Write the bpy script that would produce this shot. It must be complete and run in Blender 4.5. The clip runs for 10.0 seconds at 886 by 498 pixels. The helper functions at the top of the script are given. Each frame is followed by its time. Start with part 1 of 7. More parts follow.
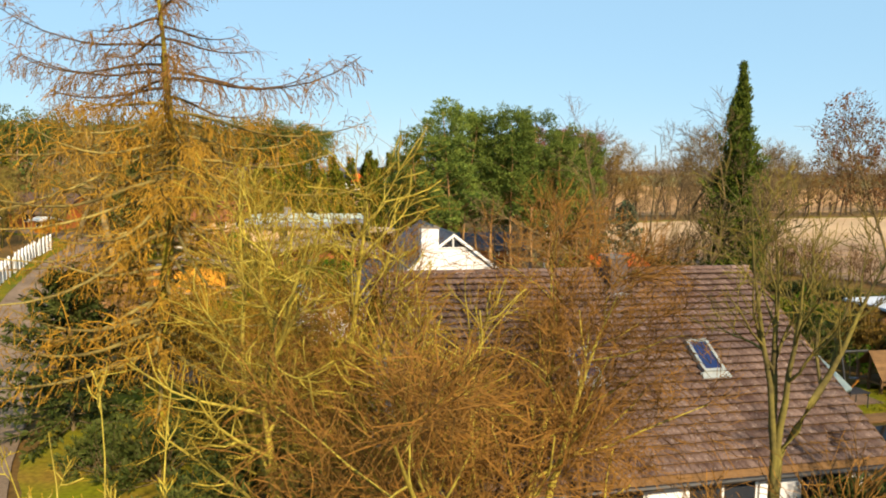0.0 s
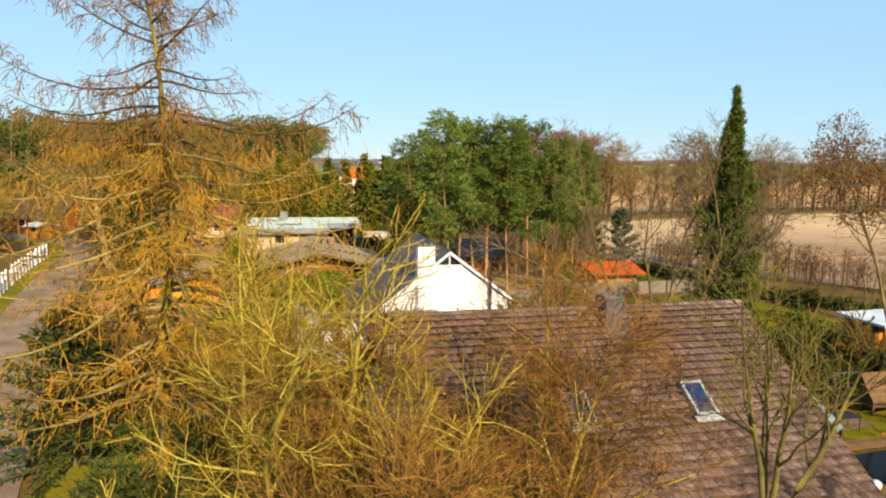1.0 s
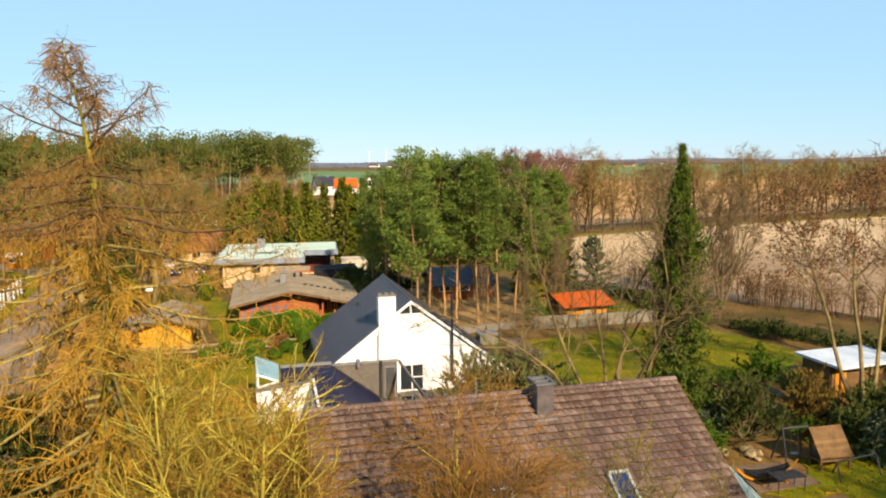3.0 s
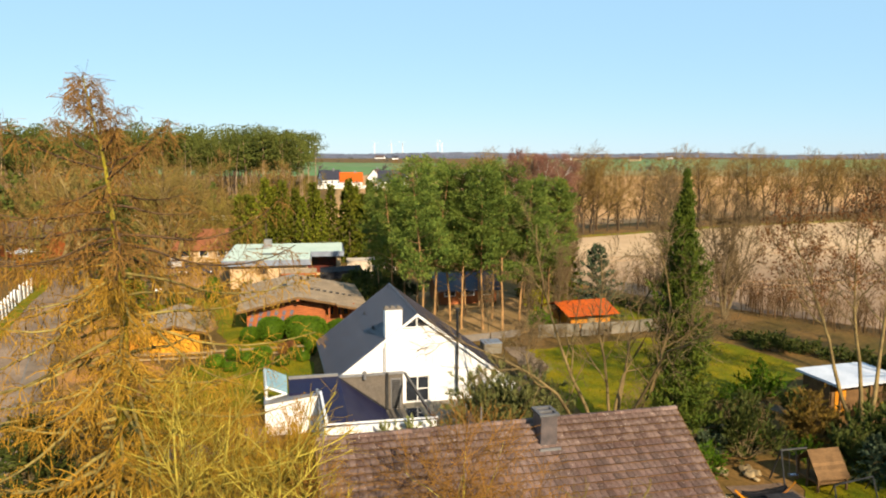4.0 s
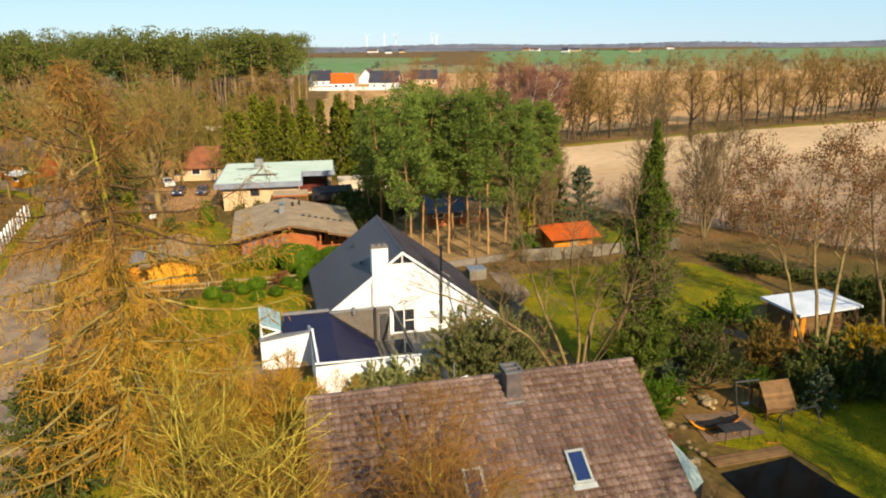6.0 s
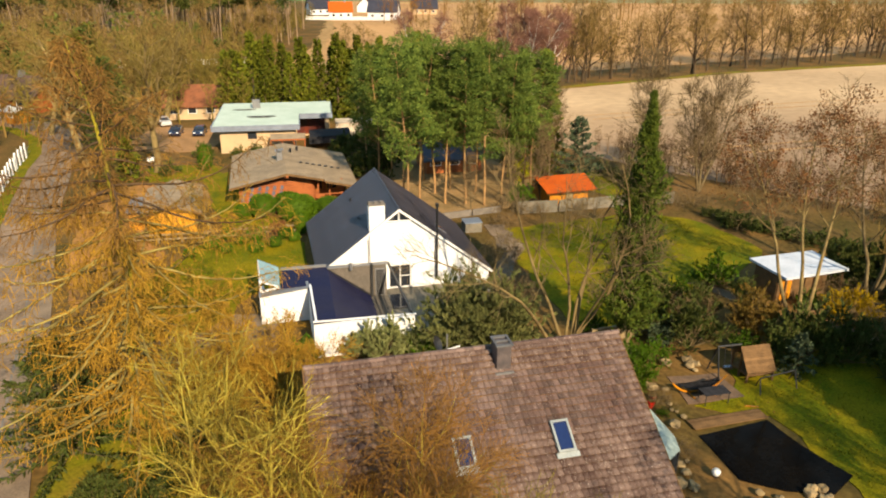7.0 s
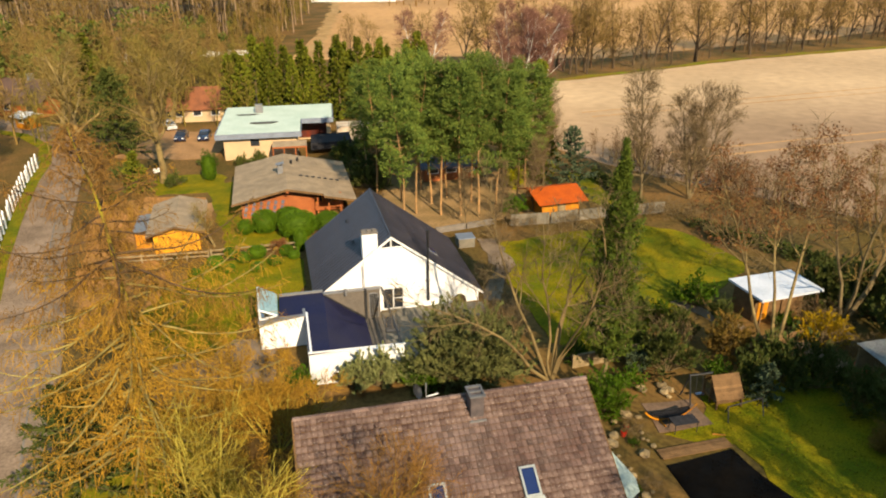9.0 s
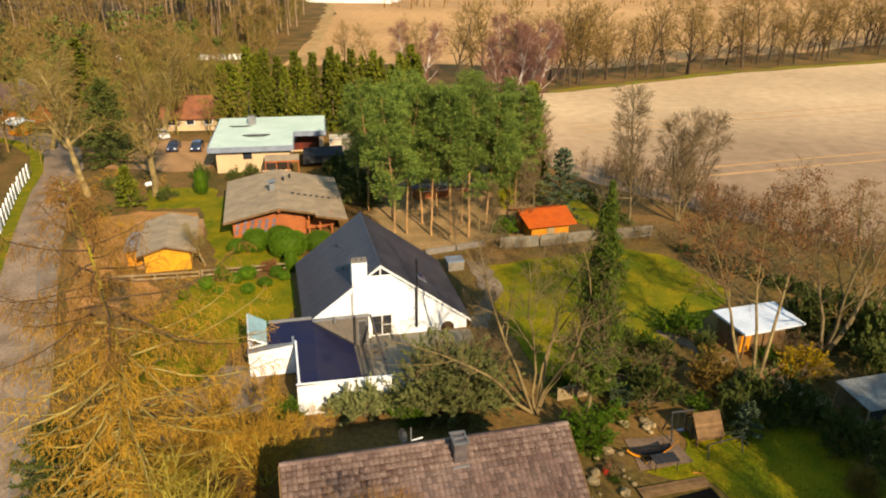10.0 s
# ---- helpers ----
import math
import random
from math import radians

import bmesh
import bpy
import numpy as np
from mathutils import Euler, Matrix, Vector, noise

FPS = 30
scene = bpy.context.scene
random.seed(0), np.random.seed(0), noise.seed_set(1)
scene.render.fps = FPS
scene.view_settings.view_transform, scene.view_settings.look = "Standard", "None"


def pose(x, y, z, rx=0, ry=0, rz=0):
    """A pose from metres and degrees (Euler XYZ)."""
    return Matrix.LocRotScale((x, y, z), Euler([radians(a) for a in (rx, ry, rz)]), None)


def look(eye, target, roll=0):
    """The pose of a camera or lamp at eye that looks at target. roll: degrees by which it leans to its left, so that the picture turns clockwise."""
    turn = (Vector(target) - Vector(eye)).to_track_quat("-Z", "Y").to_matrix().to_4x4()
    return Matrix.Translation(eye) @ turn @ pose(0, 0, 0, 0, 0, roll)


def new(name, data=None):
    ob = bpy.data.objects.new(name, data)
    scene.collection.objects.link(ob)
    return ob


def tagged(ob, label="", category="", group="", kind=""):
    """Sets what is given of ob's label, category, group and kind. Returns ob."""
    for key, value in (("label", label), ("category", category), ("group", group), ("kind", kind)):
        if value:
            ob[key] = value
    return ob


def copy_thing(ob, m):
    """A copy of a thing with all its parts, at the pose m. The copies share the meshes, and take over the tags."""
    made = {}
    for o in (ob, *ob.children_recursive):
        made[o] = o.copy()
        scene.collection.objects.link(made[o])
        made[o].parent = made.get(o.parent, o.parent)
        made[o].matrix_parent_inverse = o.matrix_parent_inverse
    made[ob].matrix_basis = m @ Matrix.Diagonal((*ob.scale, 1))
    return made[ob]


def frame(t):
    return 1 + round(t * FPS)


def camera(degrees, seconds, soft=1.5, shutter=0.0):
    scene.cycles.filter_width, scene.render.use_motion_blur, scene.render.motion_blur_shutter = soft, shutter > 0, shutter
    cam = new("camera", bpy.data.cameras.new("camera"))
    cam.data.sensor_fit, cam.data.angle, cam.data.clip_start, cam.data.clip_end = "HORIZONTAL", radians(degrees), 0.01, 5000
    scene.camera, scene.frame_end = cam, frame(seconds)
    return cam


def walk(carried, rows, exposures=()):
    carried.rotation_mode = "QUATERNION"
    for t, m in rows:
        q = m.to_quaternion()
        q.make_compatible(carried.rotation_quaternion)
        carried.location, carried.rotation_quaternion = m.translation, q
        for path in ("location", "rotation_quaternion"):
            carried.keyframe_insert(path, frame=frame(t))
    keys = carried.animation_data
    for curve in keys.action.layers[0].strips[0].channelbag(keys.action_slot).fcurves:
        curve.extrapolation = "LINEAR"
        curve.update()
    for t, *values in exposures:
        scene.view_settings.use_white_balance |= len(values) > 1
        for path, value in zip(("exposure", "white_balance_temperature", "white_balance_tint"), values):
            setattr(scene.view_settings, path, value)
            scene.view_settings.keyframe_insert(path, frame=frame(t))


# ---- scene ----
cam = camera(62.9, 10.0, soft=2.0)
METRES, EYE, TILT, LEAN, TURN = 24.0, 12.24, -6.35, -0.88, 0.0
ROWS = [
    (0.0, 0.0, 0.0, 0.0, 0.0, 0.0, 0.0),
    (0.5, -0.0067, -0.0109, 0.0416, 0.19, -0.25, -0.12),
    (1.0, -0.0015, -0.0129, 0.0851, -0.33, -0.71, 0.39),
    (1.5, 0.0248, -0.0096, 0.1212, -1.02, -1.01, 1.54),
    (2.0, 0.0645, -0.0085, 0.158, -0.99, -0.96, 2.35),
    (2.5, 0.0944, -0.0138, 0.1935, -0.68, -0.76, 2.14),
    (3.0, 0.1073, -0.0242, 0.2348, -0.87, -0.6, 1.49),
    (4.5, 0.0992, -0.0772, 0.3448, -0.42, -2.43, 0.7),
    (5.0, 0.1132, -0.1013, 0.3826, 0.01, -4.31, 1.19),
    (5.5, 0.1333, -0.1231, 0.4178, -0.11, -6.48, 1.6),
    (6.0, 0.1492, -0.139, 0.459, -0.84, -9.47, 1.56),
    (7.5, 0.1605, -0.1771, 0.6086, -0.73, -16.34, 0.44),
    (8.0, 0.1784, -0.1999, 0.6615, -0.48, -16.71, 0.93),
    (8.5, 0.2051, -0.2157, 0.7098, -0.54, -16.78, 1.45),
    (9.0, 0.2334, -0.2233, 0.767, -0.16, -17.0, 1.34),
    (9.5, 0.2464, -0.2222, 0.8237, 0.23, -17.21, 0.83),
    (10.0, 0.2477, -0.2173, 0.8876, -0.49, -17.22, 0.35),
]
walk(cam, [(t, pose(0, 0, EYE, TILT, LEAN, TURN) @ pose(METRES * x, METRES * y, METRES * z, 90 + pitch, roll, yaw)) for t, x, y, z, yaw, pitch, roll in ROWS],
     exposures=[(0.0, 0.98, 7200, 12), (3.0, 1.03, 7200, 12), (5.0, 1.0, 7150, 12), (6.0, 0.97, 7250, 12), (7.5, 0.96, 7500, 12), (10.0, 0.95, 7500, 12)])

UNIT = 1.2   # metres to a unit of the plan below

# ---- light ----
SUN_AZIMUTH, SUN_HEIGHT = 156.0, 31.0   # degrees clockwise from +y, degrees up
world = bpy.data.worlds.new("sky")
scene.world = world
world.use_nodes = True
wn = world.node_tree.nodes
sky = wn.new("ShaderNodeTexSky")
sky.sky_type, sky.sun_disc = "NISHITA", False
sky.sun_elevation, sky.sun_rotation = radians(SUN_HEIGHT), radians(SUN_AZIMUTH)
sky.air_density, sky.dust_density, sky.ozone_density = 1.0, 0.0, 4.0
wn["Background"].inputs["Strength"].default_value = 0.062
haze = wn.new("ShaderNodeMix")
haze.data_type = "RGBA"
haze.inputs["Factor"].default_value = 0.70
haze.inputs["B"].default_value = (3.5, 6.6, 9.6, 1)
world.node_tree.links.new(sky.outputs["Color"], haze.inputs["A"])
world.node_tree.links.new(haze.outputs["Result"], wn["Background"].inputs["Color"])
sun = new("sun", bpy.data.lights.new("sun", "SUN"))
sun.data.energy, sun.data.angle, sun.data.color = 5.0, radians(0.6), (1.0, 0.86, 0.65)
sa, sh = radians(SUN_AZIMUTH), radians(SUN_HEIGHT)
sun.matrix_world = look((math.sin(sa) * math.cos(sh) * 90, math.cos(sa) * math.cos(sh) * 90, math.sin(sh) * 90), (0, 0, 0))


# ---- materials ----
def mat(name, a, b=None, scale=2.0, rough=0.85, bump=0.25, fine=None, metallic=0.0, rand=0.0, island=False, contrast=0.25, coat=0.0, gloss=None, speck=None, wide=False):
    """Two colours mixed by coarse noise, fine grain on top, relief from the grain."""
    b = b or tuple(0.75 * v for v in a)
    a, b = (tuple(0.75 * v for v in c) for c in (a, b))
    m = bpy.data.materials.new(name)
    m.use_nodes = True
    nt = m.node_tree
    n, link = nt.nodes, nt.links.new
    bsdf = n["Principled BSDF"]
    bsdf.inputs["Roughness"].default_value, bsdf.inputs["Metallic"].default_value = rough, metallic
    bsdf.inputs["Coat Weight"].default_value = coat
    bsdf.inputs["Specular IOR Level"].default_value = (0.5 if rough < 0.7 else 0.12) if gloss is None else gloss
    at = n.new("ShaderNodeTexCoord")
    coarse = n.new("ShaderNodeTexNoise")
    coarse.inputs["Scale"].default_value, coarse.inputs["Detail"].default_value = scale, 6
    grain = n.new("ShaderNodeTexNoise")
    grain.inputs["Scale"].default_value, grain.inputs["Detail"].default_value = fine or scale * 9, 4
    place_in = at.outputs["Object"]
    if wide:   # one pattern running on over many pieces
        place_in = n.new("ShaderNodeNewGeometry").outputs["Position"]
    link(place_in, coarse.inputs["Vector"])
    link(place_in, grain.inputs["Vector"])
    ramp = n.new("ShaderNodeMapRange")
    ramp.inputs["From Min"].default_value, ramp.inputs["From Max"].default_value = 0.36, 0.64
    mix = n.new("ShaderNodeMix")
    mix.data_type = "RGBA"
    mix.inputs["A"].default_value, mix.inputs["B"].default_value = (*a, 1), (*b, 1)
    if island:
        geo = n.new("ShaderNodeNewGeometry")
        half = n.new("ShaderNodeMath")
        half.operation = "MULTIPLY_ADD"
        half.inputs[1].default_value, half.inputs[2].default_value = 0.5, 0.0
        link(geo.outputs["Random Per Island"], half.inputs[0])
        add = n.new("ShaderNodeMath")
        add.operation = "MULTIPLY_ADD"
        add.inputs[1].default_value = 0.7
        link(coarse.outputs["Fac"], add.inputs[0])
        link(half.outputs[0], add.inputs[2])
        ramp.inputs["From Min"].default_value, ramp.inputs["From Max"].default_value = 0.3, 0.9
        link(add.outputs[0], ramp.inputs["Value"])
    else:
        link(coarse.outputs["Fac"], ramp.inputs["Value"])
    link(ramp.outputs["Result"], mix.inputs["Factor"])
    hsv = n.new("ShaderNodeHueSaturation")
    val = n.new("ShaderNodeMapRange")
    val.inputs["From Min"].default_value, val.inputs["From Max"].default_value = 0.25, 0.75
    val.inputs["To Min"].default_value, val.inputs["To Max"].default_value = 1 - contrast, 1 + contrast
    link(grain.outputs["Fac"], val.inputs["Value"])
    if rand:
        info = n.new("ShaderNodeObjectInfo")
        spread = n.new("ShaderNodeMapRange")
        spread.inputs["To Min"].default_value, spread.inputs["To Max"].default_value = 1 - rand, 1 + rand
        link(info.outputs["Random"], spread.inputs["Value"])
        times = n.new("ShaderNodeMath")
        times.operation = "MULTIPLY"
        link(val.outputs["Result"], times.inputs[0])
        link(spread.outputs["Result"], times.inputs[1])
        link(times.outputs[0], hsv.inputs["Value"])
    else:
        link(val.outputs["Result"], hsv.inputs["Value"])
    link(mix.outputs["Result"], hsv.inputs["Color"])
    colour = hsv.outputs["Color"]
    if speck:
        spots = n.new("ShaderNodeTexNoise")
        spots.inputs["Scale"].default_value, spots.inputs["Detail"].default_value = 9.0, 8
        spots.inputs["Roughness"].default_value = 0.75
        link(place_in, spots.inputs["Vector"])
        cut = n.new("ShaderNodeMapRange")
        cut.inputs["From Min"].default_value, cut.inputs["From Max"].default_value = 0.57, 0.70
        link(spots.outputs["Fac"], cut.inputs["Value"])
        over = n.new("ShaderNodeMix")
        over.data_type = "RGBA"
        over.inputs["B"].default_value = (*speck, 1)
        link(cut.outputs["Result"], over.inputs["Factor"])
        link(colour, over.inputs["A"])
        colour = over.outputs["Result"]
    link(colour, bsdf.inputs["Base Color"])
    if bump:
        bn = n.new("ShaderNodeBump")
        bn.inputs["Strength"].default_value, bn.inputs["Distance"].default_value = bump, 0.03
        link(grain.outputs["Fac"], bn.inputs["Height"])
        link(bn.outputs["Normal"], bsdf.inputs["Normal"])
    return m


M_GROUND = mat("leaf_litter", (0.195, 0.104, 0.032), (0.090, 0.064, 0.016), 0.16, 0.95, 0.6, 3.0, contrast=0.4)
M_VERGE = mat("rough_grass", (0.160, 0.172, 0.005), (0.235, 0.145, 0.020), 0.35, 0.95, 0.5, 6.0, contrast=0.35)
M_LAWN = mat("lawn_grass", (0.100, 0.116, 0.002), (0.220, 0.168, 0.004), 0.45, 0.95, 0.6, 9.0, contrast=0.45)
M_ROAD = mat("worn_asphalt", (0.300, 0.208, 0.140), (0.175, 0.120, 0.078), 0.35, 0.9, 0.3, 5.0, contrast=0.35)
M_PATH = mat("pale_path", (0.27, 0.195, 0.130), (0.17, 0.122, 0.084), 0.5, 0.9, 0.3, 10.0)
M_KERB = mat("kerb_stone", (0.22, 0.19, 0.16), (0.16, 0.14, 0.12), 2.0, 0.9)
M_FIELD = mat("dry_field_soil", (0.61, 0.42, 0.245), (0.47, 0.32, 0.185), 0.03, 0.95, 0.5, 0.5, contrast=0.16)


def toned(m, start, end):
    """Lets a soil darken across the field from start to end, metres along y - 0.27 x."""
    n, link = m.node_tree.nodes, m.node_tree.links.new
    geo, apart, lean, grade, dark = n.new("ShaderNodeNewGeometry"), n.new("ShaderNodeSeparateXYZ"), n.new("ShaderNodeMath"), n.new("ShaderNodeMapRange"), n.new("ShaderNodeMix")
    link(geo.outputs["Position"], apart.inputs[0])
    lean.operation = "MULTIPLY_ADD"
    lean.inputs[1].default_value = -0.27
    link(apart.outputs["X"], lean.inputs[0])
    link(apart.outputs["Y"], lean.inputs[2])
    grade.interpolation_type = "SMOOTHSTEP"
    grade.inputs["From Min"].default_value, grade.inputs["From Max"].default_value = start, end
    link(lean.outputs[0], grade.inputs["Value"])
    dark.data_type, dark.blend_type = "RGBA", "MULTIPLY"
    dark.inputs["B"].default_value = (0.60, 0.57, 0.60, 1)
    link(grade.outputs["Result"], dark.inputs["Factor"])
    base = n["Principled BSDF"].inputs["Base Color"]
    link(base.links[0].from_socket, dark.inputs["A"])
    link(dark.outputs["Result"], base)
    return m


# the field's colour grows darker towards its near side
toned(M_FIELD, 142.0, 92.0)
M_MEADOW = mat("far_meadow", (0.20, 0.20, 0.085), (0.27, 0.225, 0.11), 0.004, 0.95, 0.0, 0.05)
M_STUBBLE = mat("stubble_field", (0.56, 0.315, 0.135), (0.42, 0.235, 0.098), 0.02, 0.95, 0.3, 0.4, contrast=0.2)
M_GREENFIELD = mat("winter_crop", (0.10, 0.22, 0.07), (0.16, 0.20, 0.09), 0.004, 0.95, 0.0, 0.05)
M_WATER = mat("pond_water", (0.003, 0.003, 0.003), (0.006, 0.005, 0.004), 0.6, 0.08, 0.03, 5.0, gloss=0.03)
M_TILE = mat("weathered_tile", (0.096, 0.052, 0.041), (0.178, 0.118, 0.098), 0.35, 0.7, 0.35, 16.0, rand=0.34, contrast=0.32, speck=(0.38, 0.32, 0.275), wide=True, gloss=0.2)
M_TILE_ALL = mat("weathered_tiling", (0.063, 0.034, 0.027), (0.166, 0.110, 0.091), 0.35, 0.7, 0.35, 16.0, island=True, contrast=0.32, speck=(0.38, 0.32, 0.275), wide=True, gloss=0.2)
M_WHITE = mat("white_render", (0.82, 0.83, 0.84), (0.75, 0.76, 0.78), 0.8, 0.85, 0.08, 30.0, contrast=0.04)
M_WHITEPAINT = mat("white_paint", (0.80, 0.80, 0.79), (0.72, 0.72, 0.71), 3.0, 0.5, 0.05, contrast=0.05)
M_DARKROOF = mat("anthracite_roof", (0.030, 0.030, 0.044), (0.046, 0.043, 0.056), 0.7, 0.36, 0.1, 8.0, rand=0.18, gloss=0.4)
# near-black felt; the sky's blue reflection is put into the base colour
M_BITUMEN = mat("sky_tinted_bitumen", (0.012, 0.014, 0.050), (0.020, 0.020, 0.048), 0.5, 0.62, 0.1, 10.0, gloss=0.12)
M_TAUPE = mat("taupe_felt", (0.162, 0.137, 0.112), (0.126, 0.110, 0.093), 0.9, 0.9, 0.2, 12.0)
M_TEAL = mat("teal_glass_panel", (0.265, 0.399, 0.407), (0.220, 0.345, 0.362), 0.8, 0.25, 0.0)
M_GREYMETAL = mat("grey_metal", (0.251, 0.251, 0.251), (0.198, 0.198, 0.206), 2.0, 0.45, 0.05, metallic=0.3)
M_DARKMETAL = mat("dark_metal", (0.03, 0.03, 0.032), (0.05, 0.05, 0.05), 2.0, 0.4, 0.05, metallic=0.4)
M_GLASS = mat("dark_window_glass", (0.018, 0.022, 0.030), (0.03, 0.035, 0.045), 0.5, 0.06, 0.0, contrast=0.1)
M_BLUEGLASS = mat("skylight_glass", (0.010, 0.022, 0.090), (0.016, 0.030, 0.080), 0.5, 0.05, 0.0, contrast=0.1)
M_CREAM = mat("cream_render", (0.62, 0.44, 0.26), (0.55, 0.39, 0.24), 0.7, 0.9, 0.1, 20.0, contrast=0.08)
M_MINT = mat("pale_mint_felt", (0.56, 0.66, 0.57), (0.47, 0.58, 0.49), 0.4, 0.8, 0.15, 7.0, contrast=0.12)
M_SOOT = mat("dark_roof_puddle", (0.054, 0.049, 0.037), (0.115, 0.106, 0.081), 1.5, 0.5)
M_REDWOOD = mat("red_brown_logs", (0.40, 0.110, 0.022), (0.30, 0.075, 0.014), 1.4, 0.65, 0.2, 12.0)
M_SHINGLE = mat("grey_brown_shingle", (0.36, 0.27, 0.175), (0.26, 0.195, 0.13), 0.8, 0.9, 0.3, 10.0)
M_ORANGEWOOD = mat("orange_stained_wood", (0.585, 0.225, 0.004), (0.474, 0.160, 0.004), 1.5, 0.6, 0.2, 12.0)
M_YELLOWWOOD = mat("yellow_stained_wood", (0.75, 0.325, 0.010), (0.62, 0.255, 0.008), 1.5, 0.6, 0.2, 12.0, rand=0.12)
M_DECK = mat("weathered_deck", (0.195, 0.110, 0.050), (0.130, 0.074, 0.034), 2.0, 0.85, 0.2, 16.0, rand=0.2)
M_PALEWOOD = mat("pale_fence_wood", (0.308, 0.228, 0.124), (0.232, 0.168, 0.095), 2.0, 0.85, 0.2, 14.0, rand=0.15)
M_REDTILE = mat("orange_red_tile", (0.545, 0.101, 0.011), (0.436, 0.077, 0.011), 1.5, 0.7, 0.3, 8.0, rand=0.15)
M_BLUEWHITE = mat("white_felt_roof", (0.62, 0.66, 0.74), (0.50, 0.55, 0.63), 0.6, 0.5, 0.05, 5.0, contrast=0.1)
M_CONCRETE = mat("grey_concrete", (0.238, 0.206, 0.158), (0.168, 0.152, 0.119), 1.0, 0.9, 0.2, 12.0)
M_STONE = mat("sandstone", (0.326, 0.234, 0.117), (0.217, 0.159, 0.092), 2.5, 0.9, 0.4, rand=0.25)
M_CARBLUE = mat("dark_blue_car_paint", (0.012, 0.022, 0.055), (0.016, 0.028, 0.065), 1.0, 0.25, 0.0, contrast=0.05, coat=0.8)
M_RUBBER = mat("black_rubber", (0.02, 0.02, 0.02), (0.03, 0.03, 0.03), 5.0, 0.8)
M_RED = mat("red_plastic", (0.446, 0.011, 0.004), (0.364, 0.013, 0.005), 3.0, 0.4, 0.0)
M_ORANGE = mat("orange_varnish", (0.596, 0.220, 0.004), (0.493, 0.175, 0.004), 3.0, 0.45, 0.1)
M_CLOTH = mat("black_cloth", (0.02, 0.02, 0.023), (0.035, 0.035, 0.04), 3.0, 0.9, 0.1)
M_GLOBE = mat("opal_globe", (0.85, 0.85, 0.82), (0.80, 0.80, 0.78), 3.0, 0.3, 0.0, contrast=0.03)
# bark and leaves
M_BARK_LARCH = mat("larch_bark", (0.38, 0.310, 0.030), (0.15, 0.115, 0.030), 1.5, 0.95, 0.6, 12.0)
M_LIMB_TOP = mat("larch_top_bark", (0.12, 0.072, 0.040), (0.065, 0.042, 0.024), 1.2, 0.95, 0.5, 12.0)
M_LIMB_LARCH = mat("larch_limb_bark", (0.34, 0.265, 0.080), (0.16, 0.120, 0.040), 1.2, 0.95, 0.5, 12.0, rand=0.25)
M_TWIG_LARCH_TOP = mat("larch_top_twigs", (0.29, 0.145, 0.034), (0.145, 0.076, 0.020), 0.7, 0.9, 0.0, island=True)
M_TWIG_LARCH = mat("larch_twigs", (0.47, 0.250, 0.028), (0.230, 0.124, 0.018), 0.7, 0.9, 0.0, island=True)
M_BARK_LICHEN = mat("lichen_bark", (0.52, 0.420, 0.070), (0.24, 0.185, 0.036), 1.2, 0.95, 0.5, 14.0)
M_TWIG_YELLOW = mat("lichen_twigs", (0.42, 0.275, 0.026), (0.165, 0.108, 0.014), 0.5, 0.9, 0.0, island=True)
M_TWIG_RED = mat("red_brown_twigs", (0.29, 0.135, 0.028), (0.150, 0.078, 0.018), 0.5, 0.9, 0.0, island=True)
M_BARK_GREY = mat("grey_brown_bark", (0.205, 0.154, 0.077), (0.137, 0.098, 0.051), 1.5, 0.95, 0.5, 14.0)
M_BARK_DARK = mat("dark_oak_bark", (0.105, 0.072, 0.042), (0.065, 0.045, 0.03), 1.2, 0.95, 0.5, 14.0)
M_BARK_MOSS = mat("mossy_bark", (0.21, 0.175, 0.042), (0.095, 0.075, 0.030), 1.2, 0.95, 0.5, 14.0)
M_TWIG_TAN = mat("tan_twigs", (0.285, 0.200, 0.056), (0.155, 0.112, 0.032), 0.05, 0.9, 0.0, island=True)
M_TWIG_BROWN = mat("brown_twigs", (0.270, 0.168, 0.050), (0.150, 0.098, 0.032), 0.05, 0.9, 0.0, island=True)
M_BARK_PALE = mat("pale_yellow_bark", (0.32, 0.230, 0.095), (0.15, 0.108, 0.050), 1.2, 0.95, 0.5, 14.0)
M_BARK_FAN = mat("brown_stem_bark", (0.27, 0.190, 0.080), (0.12, 0.084, 0.042), 0.8, 0.95, 0.5, 14.0)
M_TWIG_GREY = mat("grey_brown_twigs", (0.20, 0.135, 0.066), (0.13, 0.090, 0.046), 0.5, 0.9, 0.0, island=True)
M_TWIG_OLIVE = mat("olive_twigs", (0.245, 0.180, 0.036), (0.125, 0.100, 0.024), 0.05, 0.9, 0.0, island=True)
M_SCRUB = mat("dark_scrub_twigs", (0.19, 0.105, 0.045), (0.105, 0.062, 0.028), 0.05, 0.9, 0.0, island=True)
M_TWIG_PURPLE = mat("birch_twigs", (0.27, 0.125, 0.088), (0.18, 0.085, 0.060), 0.5, 0.9, 0.0, island=True)
M_BARK_BIRCH = mat("birch_bark", (0.72, 0.66, 0.58), (0.50, 0.43, 0.36), 1.5, 0.9, 0.3)
M_BARK_PINE = mat("pine_bark", (0.44, 0.245, 0.10), (0.25, 0.155, 0.075), 0.9, 0.95, 0.5, 10.0, rand=0.2)
M_NEEDLE_PINE = mat("pine_needles", (0.042, 0.092, 0.016), (0.190, 0.236, 0.040), 0.6, 0.8, 0.0, island=True, rand=0.2)
M_FAR_PINE = mat("far_pine_needles", (0.048, 0.074, 0.014), (0.130, 0.136, 0.026), 0.05, 0.8, 0.0, island=True)
